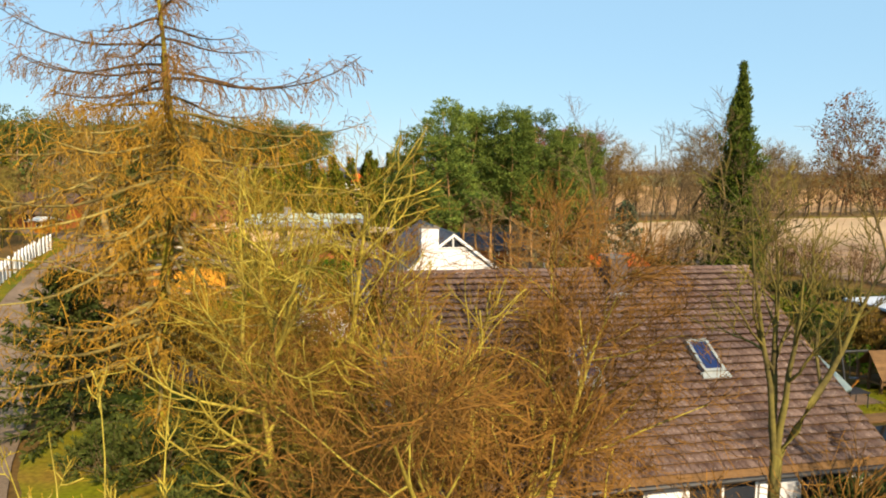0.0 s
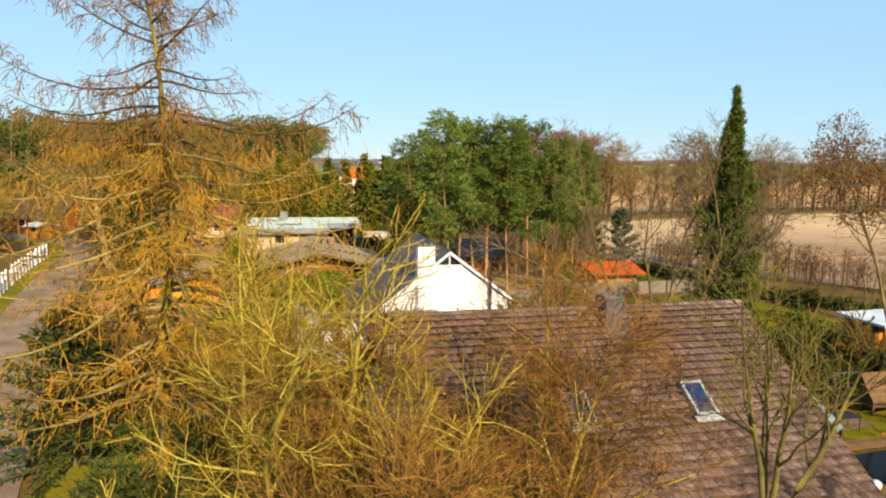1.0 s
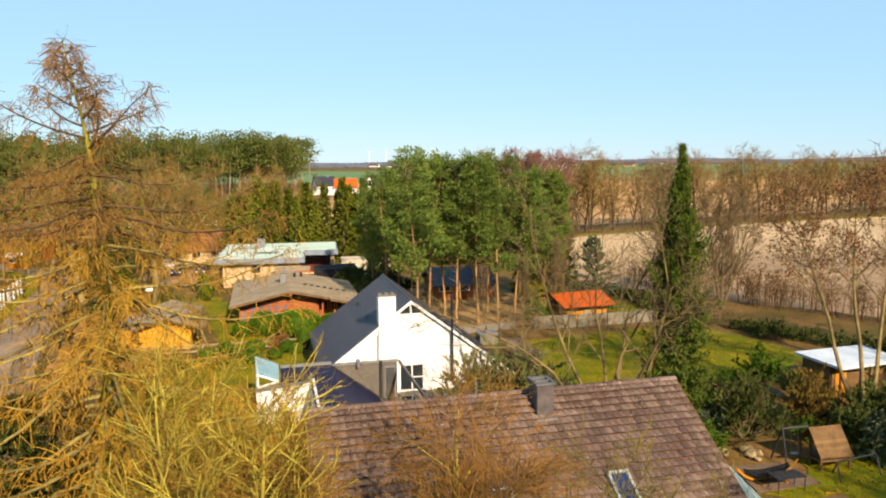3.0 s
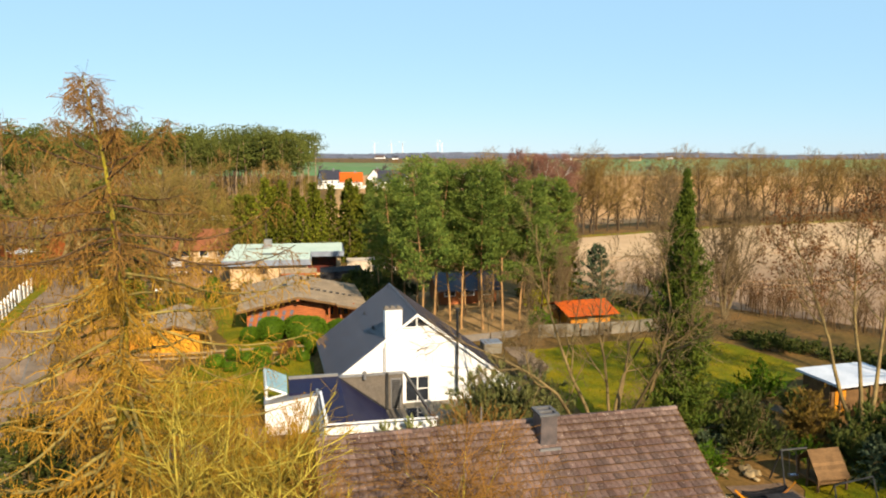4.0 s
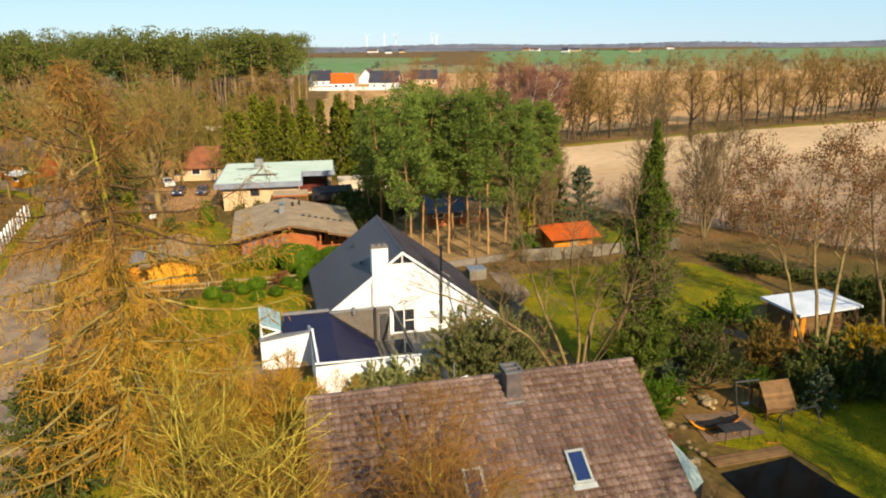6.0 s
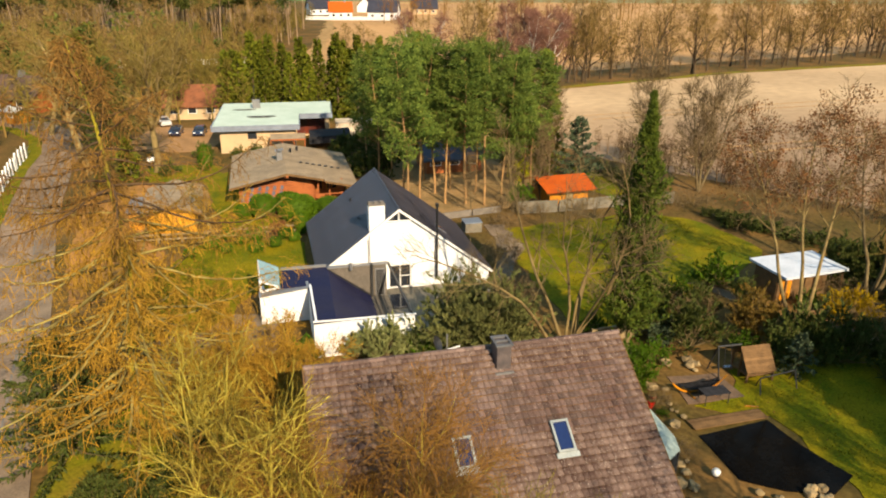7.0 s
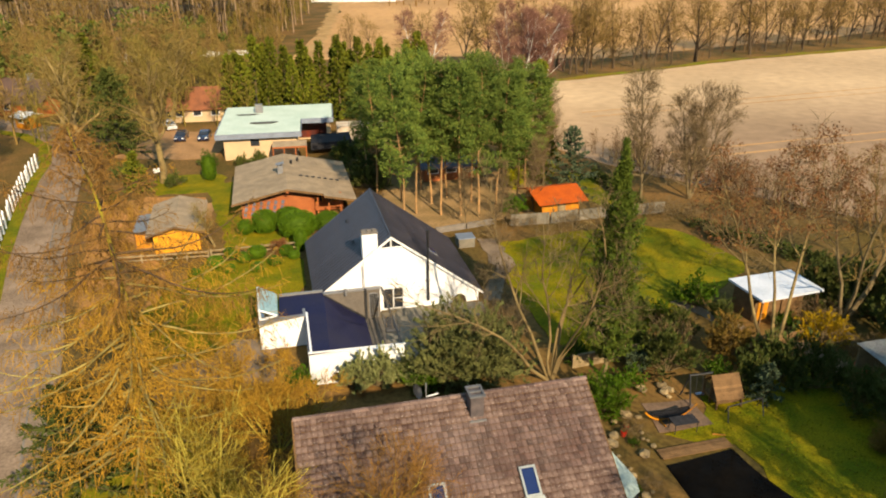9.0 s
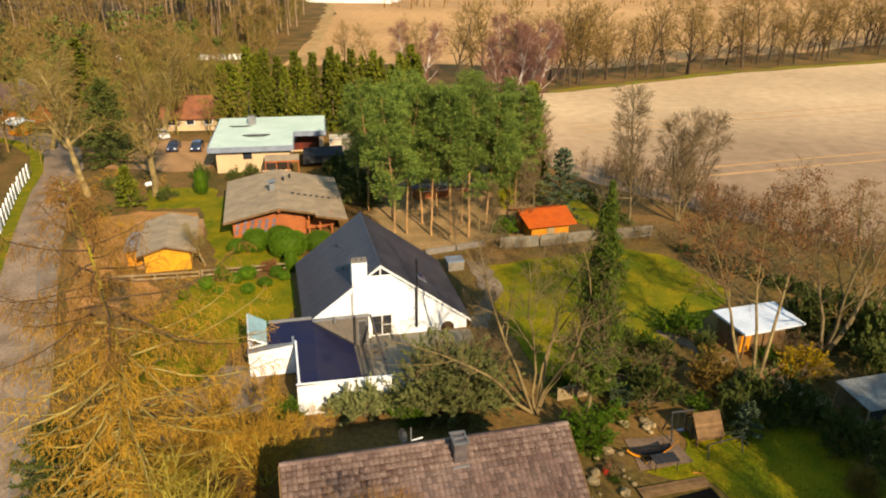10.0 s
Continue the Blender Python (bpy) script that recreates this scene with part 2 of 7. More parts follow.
M_NEEDLE_SPRUCE = mat("spruce_needles", (0.066, 0.092, 0.006), (0.150, 0.148, 0.012), 0.5, 0.8, 0.0, island=True, rand=0.3)
M_NEEDLE_BLUE = mat("blue_spruce_needles", (0.085, 0.115, 0.060), (0.050, 0.074, 0.038), 0.6, 0.8, 0.0, island=True, rand=0.15)
M_CYPRESS = mat("cypress_scales", (0.042, 0.074, 0.008), (0.100, 0.126, 0.014), 0.6, 0.8, 0.0, island=True)
M_YEW = mat("olive_yew_needles", (0.080, 0.092, 0.026), (0.175, 0.175, 0.058), 0.8, 0.8, 0.0, island=True, rand=0.15)
M_GREYGREEN = mat("grey_green_needles", (0.145, 0.170, 0.055), (0.26, 0.265, 0.105), 0.8, 0.8, 0.0, island=True, rand=0.15)
M_BOX = mat("clipped_leaves", (0.040, 0.094, 0.004), (0.068, 0.122, 0.004), 0.8, 0.7, 0.0, island=True, rand=0.25)
M_EVERGREEN = mat("dark_evergreen_leaves", (0.040, 0.062, 0.010), (0.092, 0.102, 0.022), 0.8, 0.7, 0.0, island=True, rand=0.2)
M_DRYLEAF = mat("withered_leaves", (0.140, 0.058, 0.022), (0.22, 0.096, 0.034), 0.6, 0.9, 0.0, island=True)
M_FORSYTHIA = mat("yellow_flowers", (0.432, 0.256, 0.004), (0.234, 0.167, 0.008), 0.8, 0.8, 0.0, island=True)
M_BRUSH = mat("dry_brush", (0.253, 0.146, 0.037), (0.147, 0.102, 0.011), 0.4, 0.95, 0.0, island=True, rand=0.2)


# ---- building blocks ----
def link_mesh(name, me, material, parent=None, label="", smooth=False):
    me.materials.append(material)
    ob = new(name, me)
    if parent:
        ob.parent = parent
    if label:
        ob["label"] = label
    if smooth:
        me.shade_smooth()
    return ob


def part(name, bm, material, parent=None, label="", smooth=False):
    """A bmesh as one mesh object, under its thing."""
    bmesh.ops.recalc_face_normals(bm, faces=bm.faces)
    me = bpy.data.meshes.new(name)
    bm.to_mesh(me)
    bm.free()
    return link_mesh(name, me, material, parent, label, smooth)


def array_mesh(name, verts, quads):
    """A mesh from arrays of corners and of four-cornered faces."""
    verts, quads = np.asarray(verts, np.float32), np.asarray(quads, np.int32)
    me = bpy.data.meshes.new(name)
    me.vertices.add(len(verts))
    me.vertices.foreach_set("co", verts.ravel())
    me.loops.add(quads.size)
    me.loops.foreach_set("vertex_index", quads.ravel())
    me.polygons.add(len(quads))
    me.polygons.foreach_set("loop_start", np.arange(0, quads.size, 4, dtype=np.int32))
    me.update(calc_edges=True)
    return me


def thing(name, x, y, z=0.0, turn=0.0, label="", category="", group="", kind=""):
    ob = new(name)
    ob.matrix_basis = pose(x, y, z, 0, 0, turn)
    return tagged(ob, label, category, group, kind)


def hull(bm, points, faces):
    v = [bm.verts.new(p) for p in points]
    for f in faces:
        bm.faces.new([v[i] for i in f])
    return v


def box(bm, x0, x1, y0, y1, z0, z1, bevel=0.0):
    v = hull(bm, [(x, y, z) for z in (z0, z1) for y in (y0, y1) for x in (x0, x1)],
             [(0, 2, 3, 1), (4, 5, 7, 6), (0, 1, 5, 4), (2, 6, 7, 3), (0, 4, 6, 2), (1, 3, 7, 5)])
    if bevel:
        edges = list({e for w in v for e in w.link_edges})
        bmesh.ops.bevel(bm, geom=edges, offset=bevel, segments=1, affect="EDGES")
    return bm


def boxed(*a, **k):
    return box(bmesh.new(), *a, **k)


def slab(bm, pts, down):
    """A plate with the outline pts, thickened by the vector down."""
    n = len(pts)
    low = [tuple(Vector(p) + Vector(down)) for p in pts]
    hull(bm, [*pts, *low], [tuple(range(n)), tuple(range(2 * n - 1, n - 1, -1)), *[(i, n + i, n + (i + 1) % n, (i + 1) % n) for i in range(n)]])
    return bm


def prism(bm, outline, y0, y1):
    """An outline in x and z, drawn out from y0 to y1."""
    return slab(bm, [(x, y0, z) for x, z in outline], (0, y1 - y0, 0))


def rod(bm, p, q, r, sides=8, r2=None):
    p, q = Vector(p), Vector(q)
    d = q - p
    m = Matrix.Translation((p + q) / 2) @ d.to_track_quat("Z", "Y").to_matrix().to_4x4()
    bmesh.ops.create_cone(bm, cap_ends=True, segments=sides, radius1=r, radius2=r if r2 is None else r2, depth=d.length, matrix=m)
    return bm


def ball(bm, x, y, z, r, squash=1.0, detail=2):
    bmesh.ops.create_icosphere(bm, subdivisions=detail, radius=r, matrix=Matrix.Translation((x, y, z)) @ Matrix.Diagonal((1, 1, squash, 1)))
    return bm


def patch(name, outline, z, material, label, category, rough=0.35, step=1.2, kind="structure"):
    """A piece of ground with an uneven edge, lying on the sheet."""
    rng = random.Random(len(name) + len(outline))
    edge = []
    for (x0, y0), (x1, y1) in zip(outline, outline[1:] + outline[:1]):
        n = max(1, int(math.hypot(x1 - x0, y1 - y0) / step))
        for i in range(n):
            k = i / n
            edge.append((x0 + k * (x1 - x0) + rng.uniform(-rough, rough), y0 + k * (y1 - y0) + rng.uniform(-rough, rough), z))
    bm = slab(bmesh.new(), edge, (0, 0, -z - 0.05))
    return tagged(part(name, bm, material), label, category, kind=kind)


def ribbon(name, left, right, z, material, label, category):
    bm = bmesh.new()
    n = len(left)
    hull(bm, [(x, y, z) for x, y in left] + [(x, y, z) for x, y in right] + [(x, y, -0.05) for x, y in left] + [(x, y, -0.05) for x, y in right],
         [f for i in range(n - 1) for f in ((i, i + 1, n + i + 1, n + i), (i, 2 * n + i, 2 * n + i + 1, i + 1), (n + i, n + i + 1, 3 * n + i + 1, 3 * n + i))])
    return tagged(part(name, bm, material), label, category, kind="structure")


def offset_line(line, d):
    """The line moved to its left by d."""
    out = []
    for i, (x, y) in enumerate(line):
        (ax, ay), (bx, by) = line[max(i - 1, 0)], line[min(i + 1, len(line) - 1)]
        s = math.hypot(bx - ax, by - ay)
        out.append((x - d * (by - ay) / s, y + d * (bx - ax) / s))
    return out


# ---- ground ----
rings = [0, 20, 45, 70, 100, 140, 200, 300, 500, 900, 1600, 2800, 4700]
seg = 72
gv = [(0, 60, 0)] + [(r * math.cos(2 * math.pi * i / seg), 60 + r * math.sin(2 * math.pi * i / seg), -0.02 if r else 0) for r in rings[1:] for i in range(seg)]
gf = [(0, 1 + i, 1 + (i + 1) % seg) for i in range(seg)]
for k in range(len(rings) - 2):
    a, b = 1 + k * seg, 1 + (k + 1) * seg
    gf += [(a + i, b + i, b + (i + 1) % seg, a + (i + 1) % seg) for i in range(seg)]
bm = bmesh.new()
hull(bm, [(x, y, -0.02) for x, y, z in gv], gf)
tagged(part("ground", bm, M_GROUND), "brown leaf litter and mossy rough ground", "ground", kind="structure")

M_DRIVE = mat("sandy_earth", (0.43, 0.235, 0.105), (0.29, 0.160, 0.072), 0.4, 0.95, 0.3, 6.0)
KERB = [(-9.0, 12.0), (-11.5, 18.0), (-14.4, 23.5), (-16.4, 28.0), (-19.0, 34.0), (-21.7, 40.5), (-25.5, 49.0), (-29.3, 57.2), (-33.7, 68.0), (-38.2, 80.0), (-40.6, 88.0), (-45.0, 97.0), (-53.0, 105.0), (-66.0, 111.0)]
path_edge = offset_line(KERB, 1.5)
ribbon("pavement", path_edge, KERB, 0.09, M_PATH, "pale worn footpath beside the lane", "pavement")
ribbon("kerb", offset_line(KERB, 1.62), path_edge, 0.095, M_KERB, "pale stone kerb between footpath and lane", "kerb")
ribbon("road", offset_line(KERB, 4.7), offset_line(KERB, 1.62), 0.015, M_ROAD, "grey worn asphalt lane in patchy shade", "road")
ribbon("grass_verge", offset_line(KERB, 6.3), offset_line(KERB, 4.7), 0.04, M_LAWN, "green grass verge between lane and picket fence", "grass")
patch("front_grass", [(-14.2, 24), (-11.6, 19), (-6, 18), (-5, 25), (-9, 31), (-13, 34), (-17.5, 32)], 0.02, M_VERGE, "patchy front garden grass with fallen leaves", "grass")
patch("side_lawn", [(-15.8, 55.2), (-8.4, 56.3), (-6.8, 52), (-7.3, 47), (-9.8, 44.2), (-11, 39), (-16, 38), (-18.5, 45)], 0.025, M_LAWN, "green lawn beside the white house", "lawn")
patch("garden_lawn", [(9.2, 58.5), (10.4, 48), (11.8, 41), (14.5, 39.5), (19, 42.5), (22.5, 45.5), (25.2, 47.5), (30.4, 53.2), (29.6, 57.5), (26.5, 61.5), (22.8, 63.5), (16, 61)], 0.025, M_LAWN, "large green garden lawn with long tree shadows", "lawn")
patch("back_lawn", [(19.5, 80.5), (21.8, 79), (26, 69.5), (22.3, 67.2), (19.4, 71)], 0.025, M_LAWN, "small bright lawn behind the summer hut", "lawn", rough=0.2)
patch("pond_lawn", [(17.2, 30.6), (19.8, 31.9), (20.2, 34.6), (23, 34.8), (25.4, 37.6), (28.2, 38.8), (31.6, 33.4), (33, 27), (33, 16), (24.5, 14), (22, 22.5), (20.9, 29.6)], 0.022, M_LAWN, "green lawn beside the garden pond", "lawn")
patch("log_house_lawn", [(-22.5, 76), (-18.2, 79), (-16.8, 70), (-14.5, 63), (-9, 62), (-7.2, 60), (-15.2, 57.4), (-16.6, 62)], 0.022, M_LAWN, "lawn strip round the log house", "lawn")
patch("drive_lawn", [(-29.5, 80.4), (-21.5, 80.8), (-19.8, 74.5), (-27.2, 73.2)], 0.021, M_LAWN, "olive lawn under the pale garden trees", "lawn")
patch("litter_bank", [(-27.5, 72.5), (-21, 72.5), (-19.8, 66), (-22.5, 58), (-18.6, 52.5), (-17.5, 46), (-21.5, 42.5), (-26, 52), (-30.5, 64), (-31.5, 70)], 0.012, mat("orange_leaf_litter", (0.44, 0.200, 0.066), (0.27, 0.140, 0.040), 0.3, 0.95, 0.5, 4.0, contrast=0.4), "orange-brown leaf litter between lane and shed", "ground")
patch("driveway", [(-27, 69), (-19, 71), (-19, 66), (-20.5, 58), (-23.5, 58)], 0.02, M_DRIVE, "sandy drive behind the orange shed", "drive")
patch("yard", [(-38, 88), (-24.5, 87), (-25.5, 100), (-36, 103)], 0.02, M_DRIVE, "dusty parking yard beside the flat house", "yard")
patch("terrace", [(-3.2, 46.0), (-1.6, 38.2), (1.6, 37.9), (7.8, 45.6), (7.5, 47.2)], 0.03, M_CONCRETE, "grey paved terrace in front of the white gable", "terrace", rough=0.05)
patch("house_path", [(7.8, 47.5), (9.0, 47.3), (10.6, 54), (9.6, 60), (7.9, 60), (8.8, 53.5)], 0.028, M_PATH, "sandy path beside the white house", "path")
patch("garden_path", [(21.8, 46.9), (22.8, 47.3), (26.4, 42.8), (25.3, 42.2)], 0.03, M_PATH, "pale garden path across the lawn", "path", rough=0.15)
patch("bed_path", [(28.2, 41), (29.4, 41.4), (33.5, 34.2), (33, 30), (32, 31)], 0.03, M_PATH, "trodden earth path to the glass shed", "path", rough=0.2)
patch("hammock_court", [(16.4, 33.6), (19.3, 34.0), (20.1, 31.6), (16.7, 30.9)], 0.03, mat("worn_brown_paving", (0.20, 0.128, 0.085), (0.14, 0.092, 0.062), 1.2, 0.9, 0.3, 9.0), "weathered brown paved square under the hammock", "paving", rough=0.08)
patch("stone_bed", [(12.6, 20.4), (13.4, 29), (15.2, 33.8), (16.2, 33.2), (15.4, 29.3), (16.0, 28.2), (16.6, 23.6), (17.5, 19)], 0.02, M_GROUND, "rockery bed with gravel and dead stalks", "bed", rough=0.15)
patch("garage_drive", [(-10.2, 41.5), (-7.2, 42.2), (-6.4, 36.5), (-12, 33), (-15.5, 36)], 0.02, M_PATH, "brown paved drive before the garage", "drive")

patch("grove_floor", [(2.4, 62.6), (9.4, 64.4), (14.5, 66.2), (16.2, 75), (10, 84), (-1, 84), (-2.4, 72)], 0.021, mat("needle_floor", (0.36, 0.225, 0.10), (0.23, 0.15, 0.062), 0.35, 0.95, 0.4, 4.0, contrast=0.3), "tan needle-covered floor under the pines", "ground")

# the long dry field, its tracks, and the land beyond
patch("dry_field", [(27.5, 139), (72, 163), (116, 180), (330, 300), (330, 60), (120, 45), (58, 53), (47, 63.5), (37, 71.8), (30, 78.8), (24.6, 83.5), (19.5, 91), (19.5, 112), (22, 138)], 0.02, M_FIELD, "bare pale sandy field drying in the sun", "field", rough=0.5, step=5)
for k, (x0, y0, x1, y1) in enumerate([(27, 112, 240, 178), (28, 109, 240, 174), (33, 88, 240, 148), (34, 85, 240, 144)]):
    patch("wheel_track", [(x0, y0), (x1, y1), (x1, y1 + 0.6), (x0, y0 + 0.3)], 0.028, M_STUBBLE, "faint wheel track across the dry field", "track", rough=0.12, step=6)
patch("field_edge", [(27.5, 139.5), (72, 163.5), (116, 180.5), (330, 300.5), (330, 303.5), (114, 182.5), (71, 165.3), (27, 141.5)], 0.03, M_VERGE, "grassy headland along the field", "grass", rough=0.8, step=4)
patch("stubble_land", [(-29.5, 168), (10, 172), (40, 168), (120, 205), (350, 330), (420, 520), (-66, 520), (-33.6, 284), (-31.4, 226)], 0.015, M_STUBBLE, "orange-brown stubble land beyond the tree row", "field", rough=1.5, step=10)
patch("sand_track", [(-28, 170), (-24.2, 170), (-28.6, 228), (-33.6, 284), (-41, 340), (-44, 340), (-37.2, 284), (-32.4, 228)], 0.02, mat("farm_track_sand", (0.44, 0.28, 0.12), (0.34, 0.20, 0.08), 0.2, 0.95, 0.3, 2.0), "pale sandy farm track", "track", rough=1.1, step=2.5)
patch("green_field", [(60, 700), (1500, 760), (2300, 1900), (150, 1900)], 0.03, M_GREENFIELD, "distant green winter crop", "field", rough=12, step=80)
patch("green_field", [(-260, 520), (-60, 520), (20, 1100), (-420, 1300)], 0.03, M_GREENFIELD, "distant green winter crop", "field", rough=8, step=60)
patch("meadow", [(-420, 521), (900, 521), (1500, 755), (60, 696), (-30, 760), (-430, 760)], 0.026, M_MEADOW, "distant pale green meadow", "field", rough=8, step=60)

# the pond
POND = [(16.3, 28.05), (20.3, 29.35), (21.1, 27.2), (22.3, 24.9), (20.8, 23.7), (18.8, 24.0), (17.0, 24.7)]
patch("pond", POND, 0.035, M_WATER, "still dark garden pond water", "pond", rough=0.05, step=0.9)


# ---- the tiled house ----
BU, BW, BV = -13.7, 7.1, 0.62     # ridge's far end, front half's depth, slope
KW, KV = 5.6, 0.80                # back half's depth, slope
brown = thing("tiled_house", 11.2, 26.3, 0, 13, "house with a weathered brown tiled roof and white walls", "house")
RIDGE = 6.72


def brown_front(u, d, up=0.0):
    """A place on the front slope: d metres of plan down from the ridge."""
    n = Vector((0, -BV, 1)).normalized()
    return Vector((u, -d, RIDGE - BV * d)) + n * up


bm = bmesh.new()
slab(bm, [brown_front(0, 0), brown_front(BU, 0), brown_front(BU, BW), brown_front(0, BW)], (0, 0, -0.16))
slab(bm, [(0, 0, RIDGE), (BU, 0, RIDGE), (BU, KW, RIDGE - KV * KW), (0, KW, RIDGE - KV * KW)], (0, 0, -0.16))
roof_b = part("roof", bm, M_DECK, brown, "brown clay tile roof, lichen-spotted")
for u in (-0.35, BU + 0.35):
    bm = slab(bmesh.new(), [(u, -6.3, 0), (u, 5.0, 0), (u, 5.0, 2.4), (u, 0, 6.4), (u, -6.3, 2.45)], (0.28 if u < -1 else -0.28, 0, 0))
    part("gable_wall", bm, M_WHITE, brown)
bm = bmesh.new()
box(bm, BU + 0.64, -0.64, 4.7, 5.0, 0, 2.5)
part("back_wall", bm, M_WHITE, brown)
# front wall with its openings: sills, piers, lintel
FRONT_GAPS = [(-12.6, -11.2), (-9.4, -7.2), (-5.95, -3.75), (-2.4, -0.9)]
bm = bmesh.new()
box(bm, BU + 0.35, -0.35, -6.3, -6.02, 2.3, 2.5)
box(bm, BU + 0.35, -0.35, -6.3, -6.02, 0, 0.9)
edges = [BU + 0.35] + [v for g in FRONT_GAPS for v in g] + [-0.35]
for x0, x1 in zip(edges[::2], edges[1::2]):
    box(bm, x0, x1, -6.3, -6.02, 0.9, 2.3)
part("front_wall", bm, M_WHITE, brown)
for x0, x1 in FRONT_GAPS:
    bm = bmesh.new()
    for a, b, c, d in ((x0, x1, 0.9, 0.97), (x0, x1, 2.23, 2.3), (x0, x0 + 0.07, 0.97, 2.23), (x1 - 0.07, x1, 0.97, 2.23), ((x0 + x1) / 2 - 0.03, (x0 + x1) / 2 + 0.03, 0.97, 2.23)):
        box(bm, a, b, -6.22, -6.12, c, d)
    w = part("window", bm, M_WHITEPAINT, brown, "white window frame under the eaves")
    part("pane", boxed(x0 + 0.07, x1 - 0.07, -6.18, -6.16, 0.97, 2.23), M_GLASS, w)
bm = rod(bmesh.new(), (BU, -BW - 0.05, RIDGE - BV * BW - 0.12), (0, -BW - 0.05, RIDGE - BV * BW - 0.12), 0.075)
part("gutter", bm, M_DARKMETAL, brown, "grey zinc gutter")
for u in (0.0, BU):
    bm = slab(bmesh.new(), [(u - 0.02, 0, RIDGE + 0.05), (u - 0.02, -BW, RIDGE - BV * BW + 0.05), (u - 0.02, -BW, RIDGE - BV * BW - 0.2), (u - 0.02, 0, RIDGE - 0.2)], (0.05, 0, 0))
    part("barge_board", bm, M_DECK, brown, "dark weathered barge board")

# chimney on the ridge
M_LEAD = mat("dull_lead", (0.13, 0.13, 0.135), (0.09, 0.09, 0.095), 2.0, 0.7, 0.1)
bm = boxed(-5.92, -5.30, -1.0, -0.2, 5.7, 7.28, 0.02)
chimney = part("chimney", bm, mat("slate_cladding", (0.060, 0.050, 0.052), (0.115, 0.090, 0.086), 3.0, 0.6, 0.3, 20.0), brown, "slate-clad chimney with metal cap")
bm = bmesh.new()
for x0, x1, y0, y1 in ((-5.98, -5.24, -1.06, -0.93), (-5.98, -5.24, -0.27, -0.14), (-5.98, -5.88, -0.93, -0.27), (-5.34, -5.24, -0.93, -0.27), (-5.88, -5.34, -0.64, -0.56)):
    box(bm, x0, x1, y0, y1, 7.282, 7.36)
part("chimney_cap", bm, M_LEAD, chimney, "grey metal chimney cap")
bm = bmesh.new()
box(bm, -6.0, -5.22, -1.2, -1.003, 6.02, 6.16)
part("flashing", bm, M_GREYMETAL, chimney)


M_PALEFRAME = mat("pale_frame", (0.32, 0.35, 0.34), (0.24, 0.27, 0.27), 2.0, 0.5, 0.05)


def skylight(u, d, w, h):
    """A roof window in the front slope, d metres of plan below the ridge."""
    c = Matrix.Translation(brown_front(u, d, 0.17)) @ Euler((math.atan(BV), 0, 0)).to_matrix().to_4x4()
    bm = bmesh.new()
    for a in ((-w / 2, w / 2, -0.09, 0.0), (-w / 2, w / 2, -h, -h + 0.09), (-w / 2, -w / 2 + 0.09, -h + 0.09, -0.09), (w / 2 - 0.09, w / 2, -h + 0.09, -0.09)):
        box(bm, *a, -0.08, 0.09)
    box(bm, -w / 2 - 0.1, w / 2 + 0.1, -h - 0.22, -h, -0.06, 0.02)
    bmesh.ops.transform(bm, matrix=c, verts=bm.verts)
    f = part("skylight", bm, M_PALEFRAME, brown, "pale-framed roof window with blue reflections")
    bm = boxed(-w / 2 + 0.09, w / 2 - 0.09, -h + 0.09, -0.09, 0.01, 0.04)
    bmesh.ops.transform(bm, matrix=c, verts=bm.verts)
    part("pane", bm, M_BLUEGLASS, f)


skylight(-4.03, 3.1, 0.74, 1.32)
skylight(-8.05, 3.2, 0.74, 1.25)
# lean-to canopy on the right gable
bm = slab(bmesh.new(), [(0.06, -2.9, 4.80), (1.0, -3.7, 3.70), (0.92, -4.3, 3.48), (0.06, -4.9, 3.56)], (0, 0, -0.05))
tagged(can := part("canopy", bm, mat("greenish_polycarbonate", (0.33, 0.40, 0.36), (0.24, 0.30, 0.27), 1.0, 0.35, 0.05), brown, "greenish plastic lean-to canopy"))
for x, y, z in ((0.97, -3.72, 3.62), (0.89, -4.26, 3.44)):
    part("canopy_post", rod(bmesh.new(), (x, y, 0), (x, y, z), 0.04), M_DARKMETAL, can)
part("canopy_pane", slab(bmesh.new(), [(1.02, -3.76, 3.6), (0.94, -4.24, 3.42), (0.94, -4.24, 2.3), (1.02, -3.76, 2.4)], (-0.02, 0, 0)), M_GREYMETAL, can, "cloudy plastic side sheet")

# satellite dish on a mast behind the ridge
dish = thing("satellite_dish", 11.2 - 7.55 * 0.974 - 0.9 * 0.225, 26.3 - 7.55 * 0.225 + 0.9 * 0.974, 6.1, 13, "grey satellite dish on a mast behind the tiled ridge", "antenna")
part("mast", rod(bmesh.new(), (0, 0, -0.1), (0, 0, 1.0), 0.03), M_GREYMETAL, dish)
part("arm", rod(bmesh.new(), (0, 0, 0.25), (0.55, -0.1, 0.42), 0.035), M_WHITEPAINT, dish)
bm = bmesh.new()
bmesh.ops.create_uvsphere(bm, u_segments=16, v_segments=8, radius=0.5)
bmesh.ops.delete(bm, geom=[v for v in bm.verts if v.co.z > -0.3], context="VERTS")
bmesh.ops.transform(bm, matrix=Matrix.Translation((-0.12, -0.1, 0.75)) @ Euler((radians(60), 0, radians(60))).to_matrix().to_4x4(), verts=bm.verts)
part("reflector", bm, M_DARKMETAL, dish)

# ---- the white gabled house ----
WX, WY, WT = 0.72, 45.95, 13.0
WM, WR = 0.754, 6.1


white = thing("white_house", WX, WY, 0, WT, "white rendered house with steep dark metal roof", "house")
UL, UR, VB = -5.1, 6.7, 10.7


def roof_z(u):
    return WR - WM * abs(u)


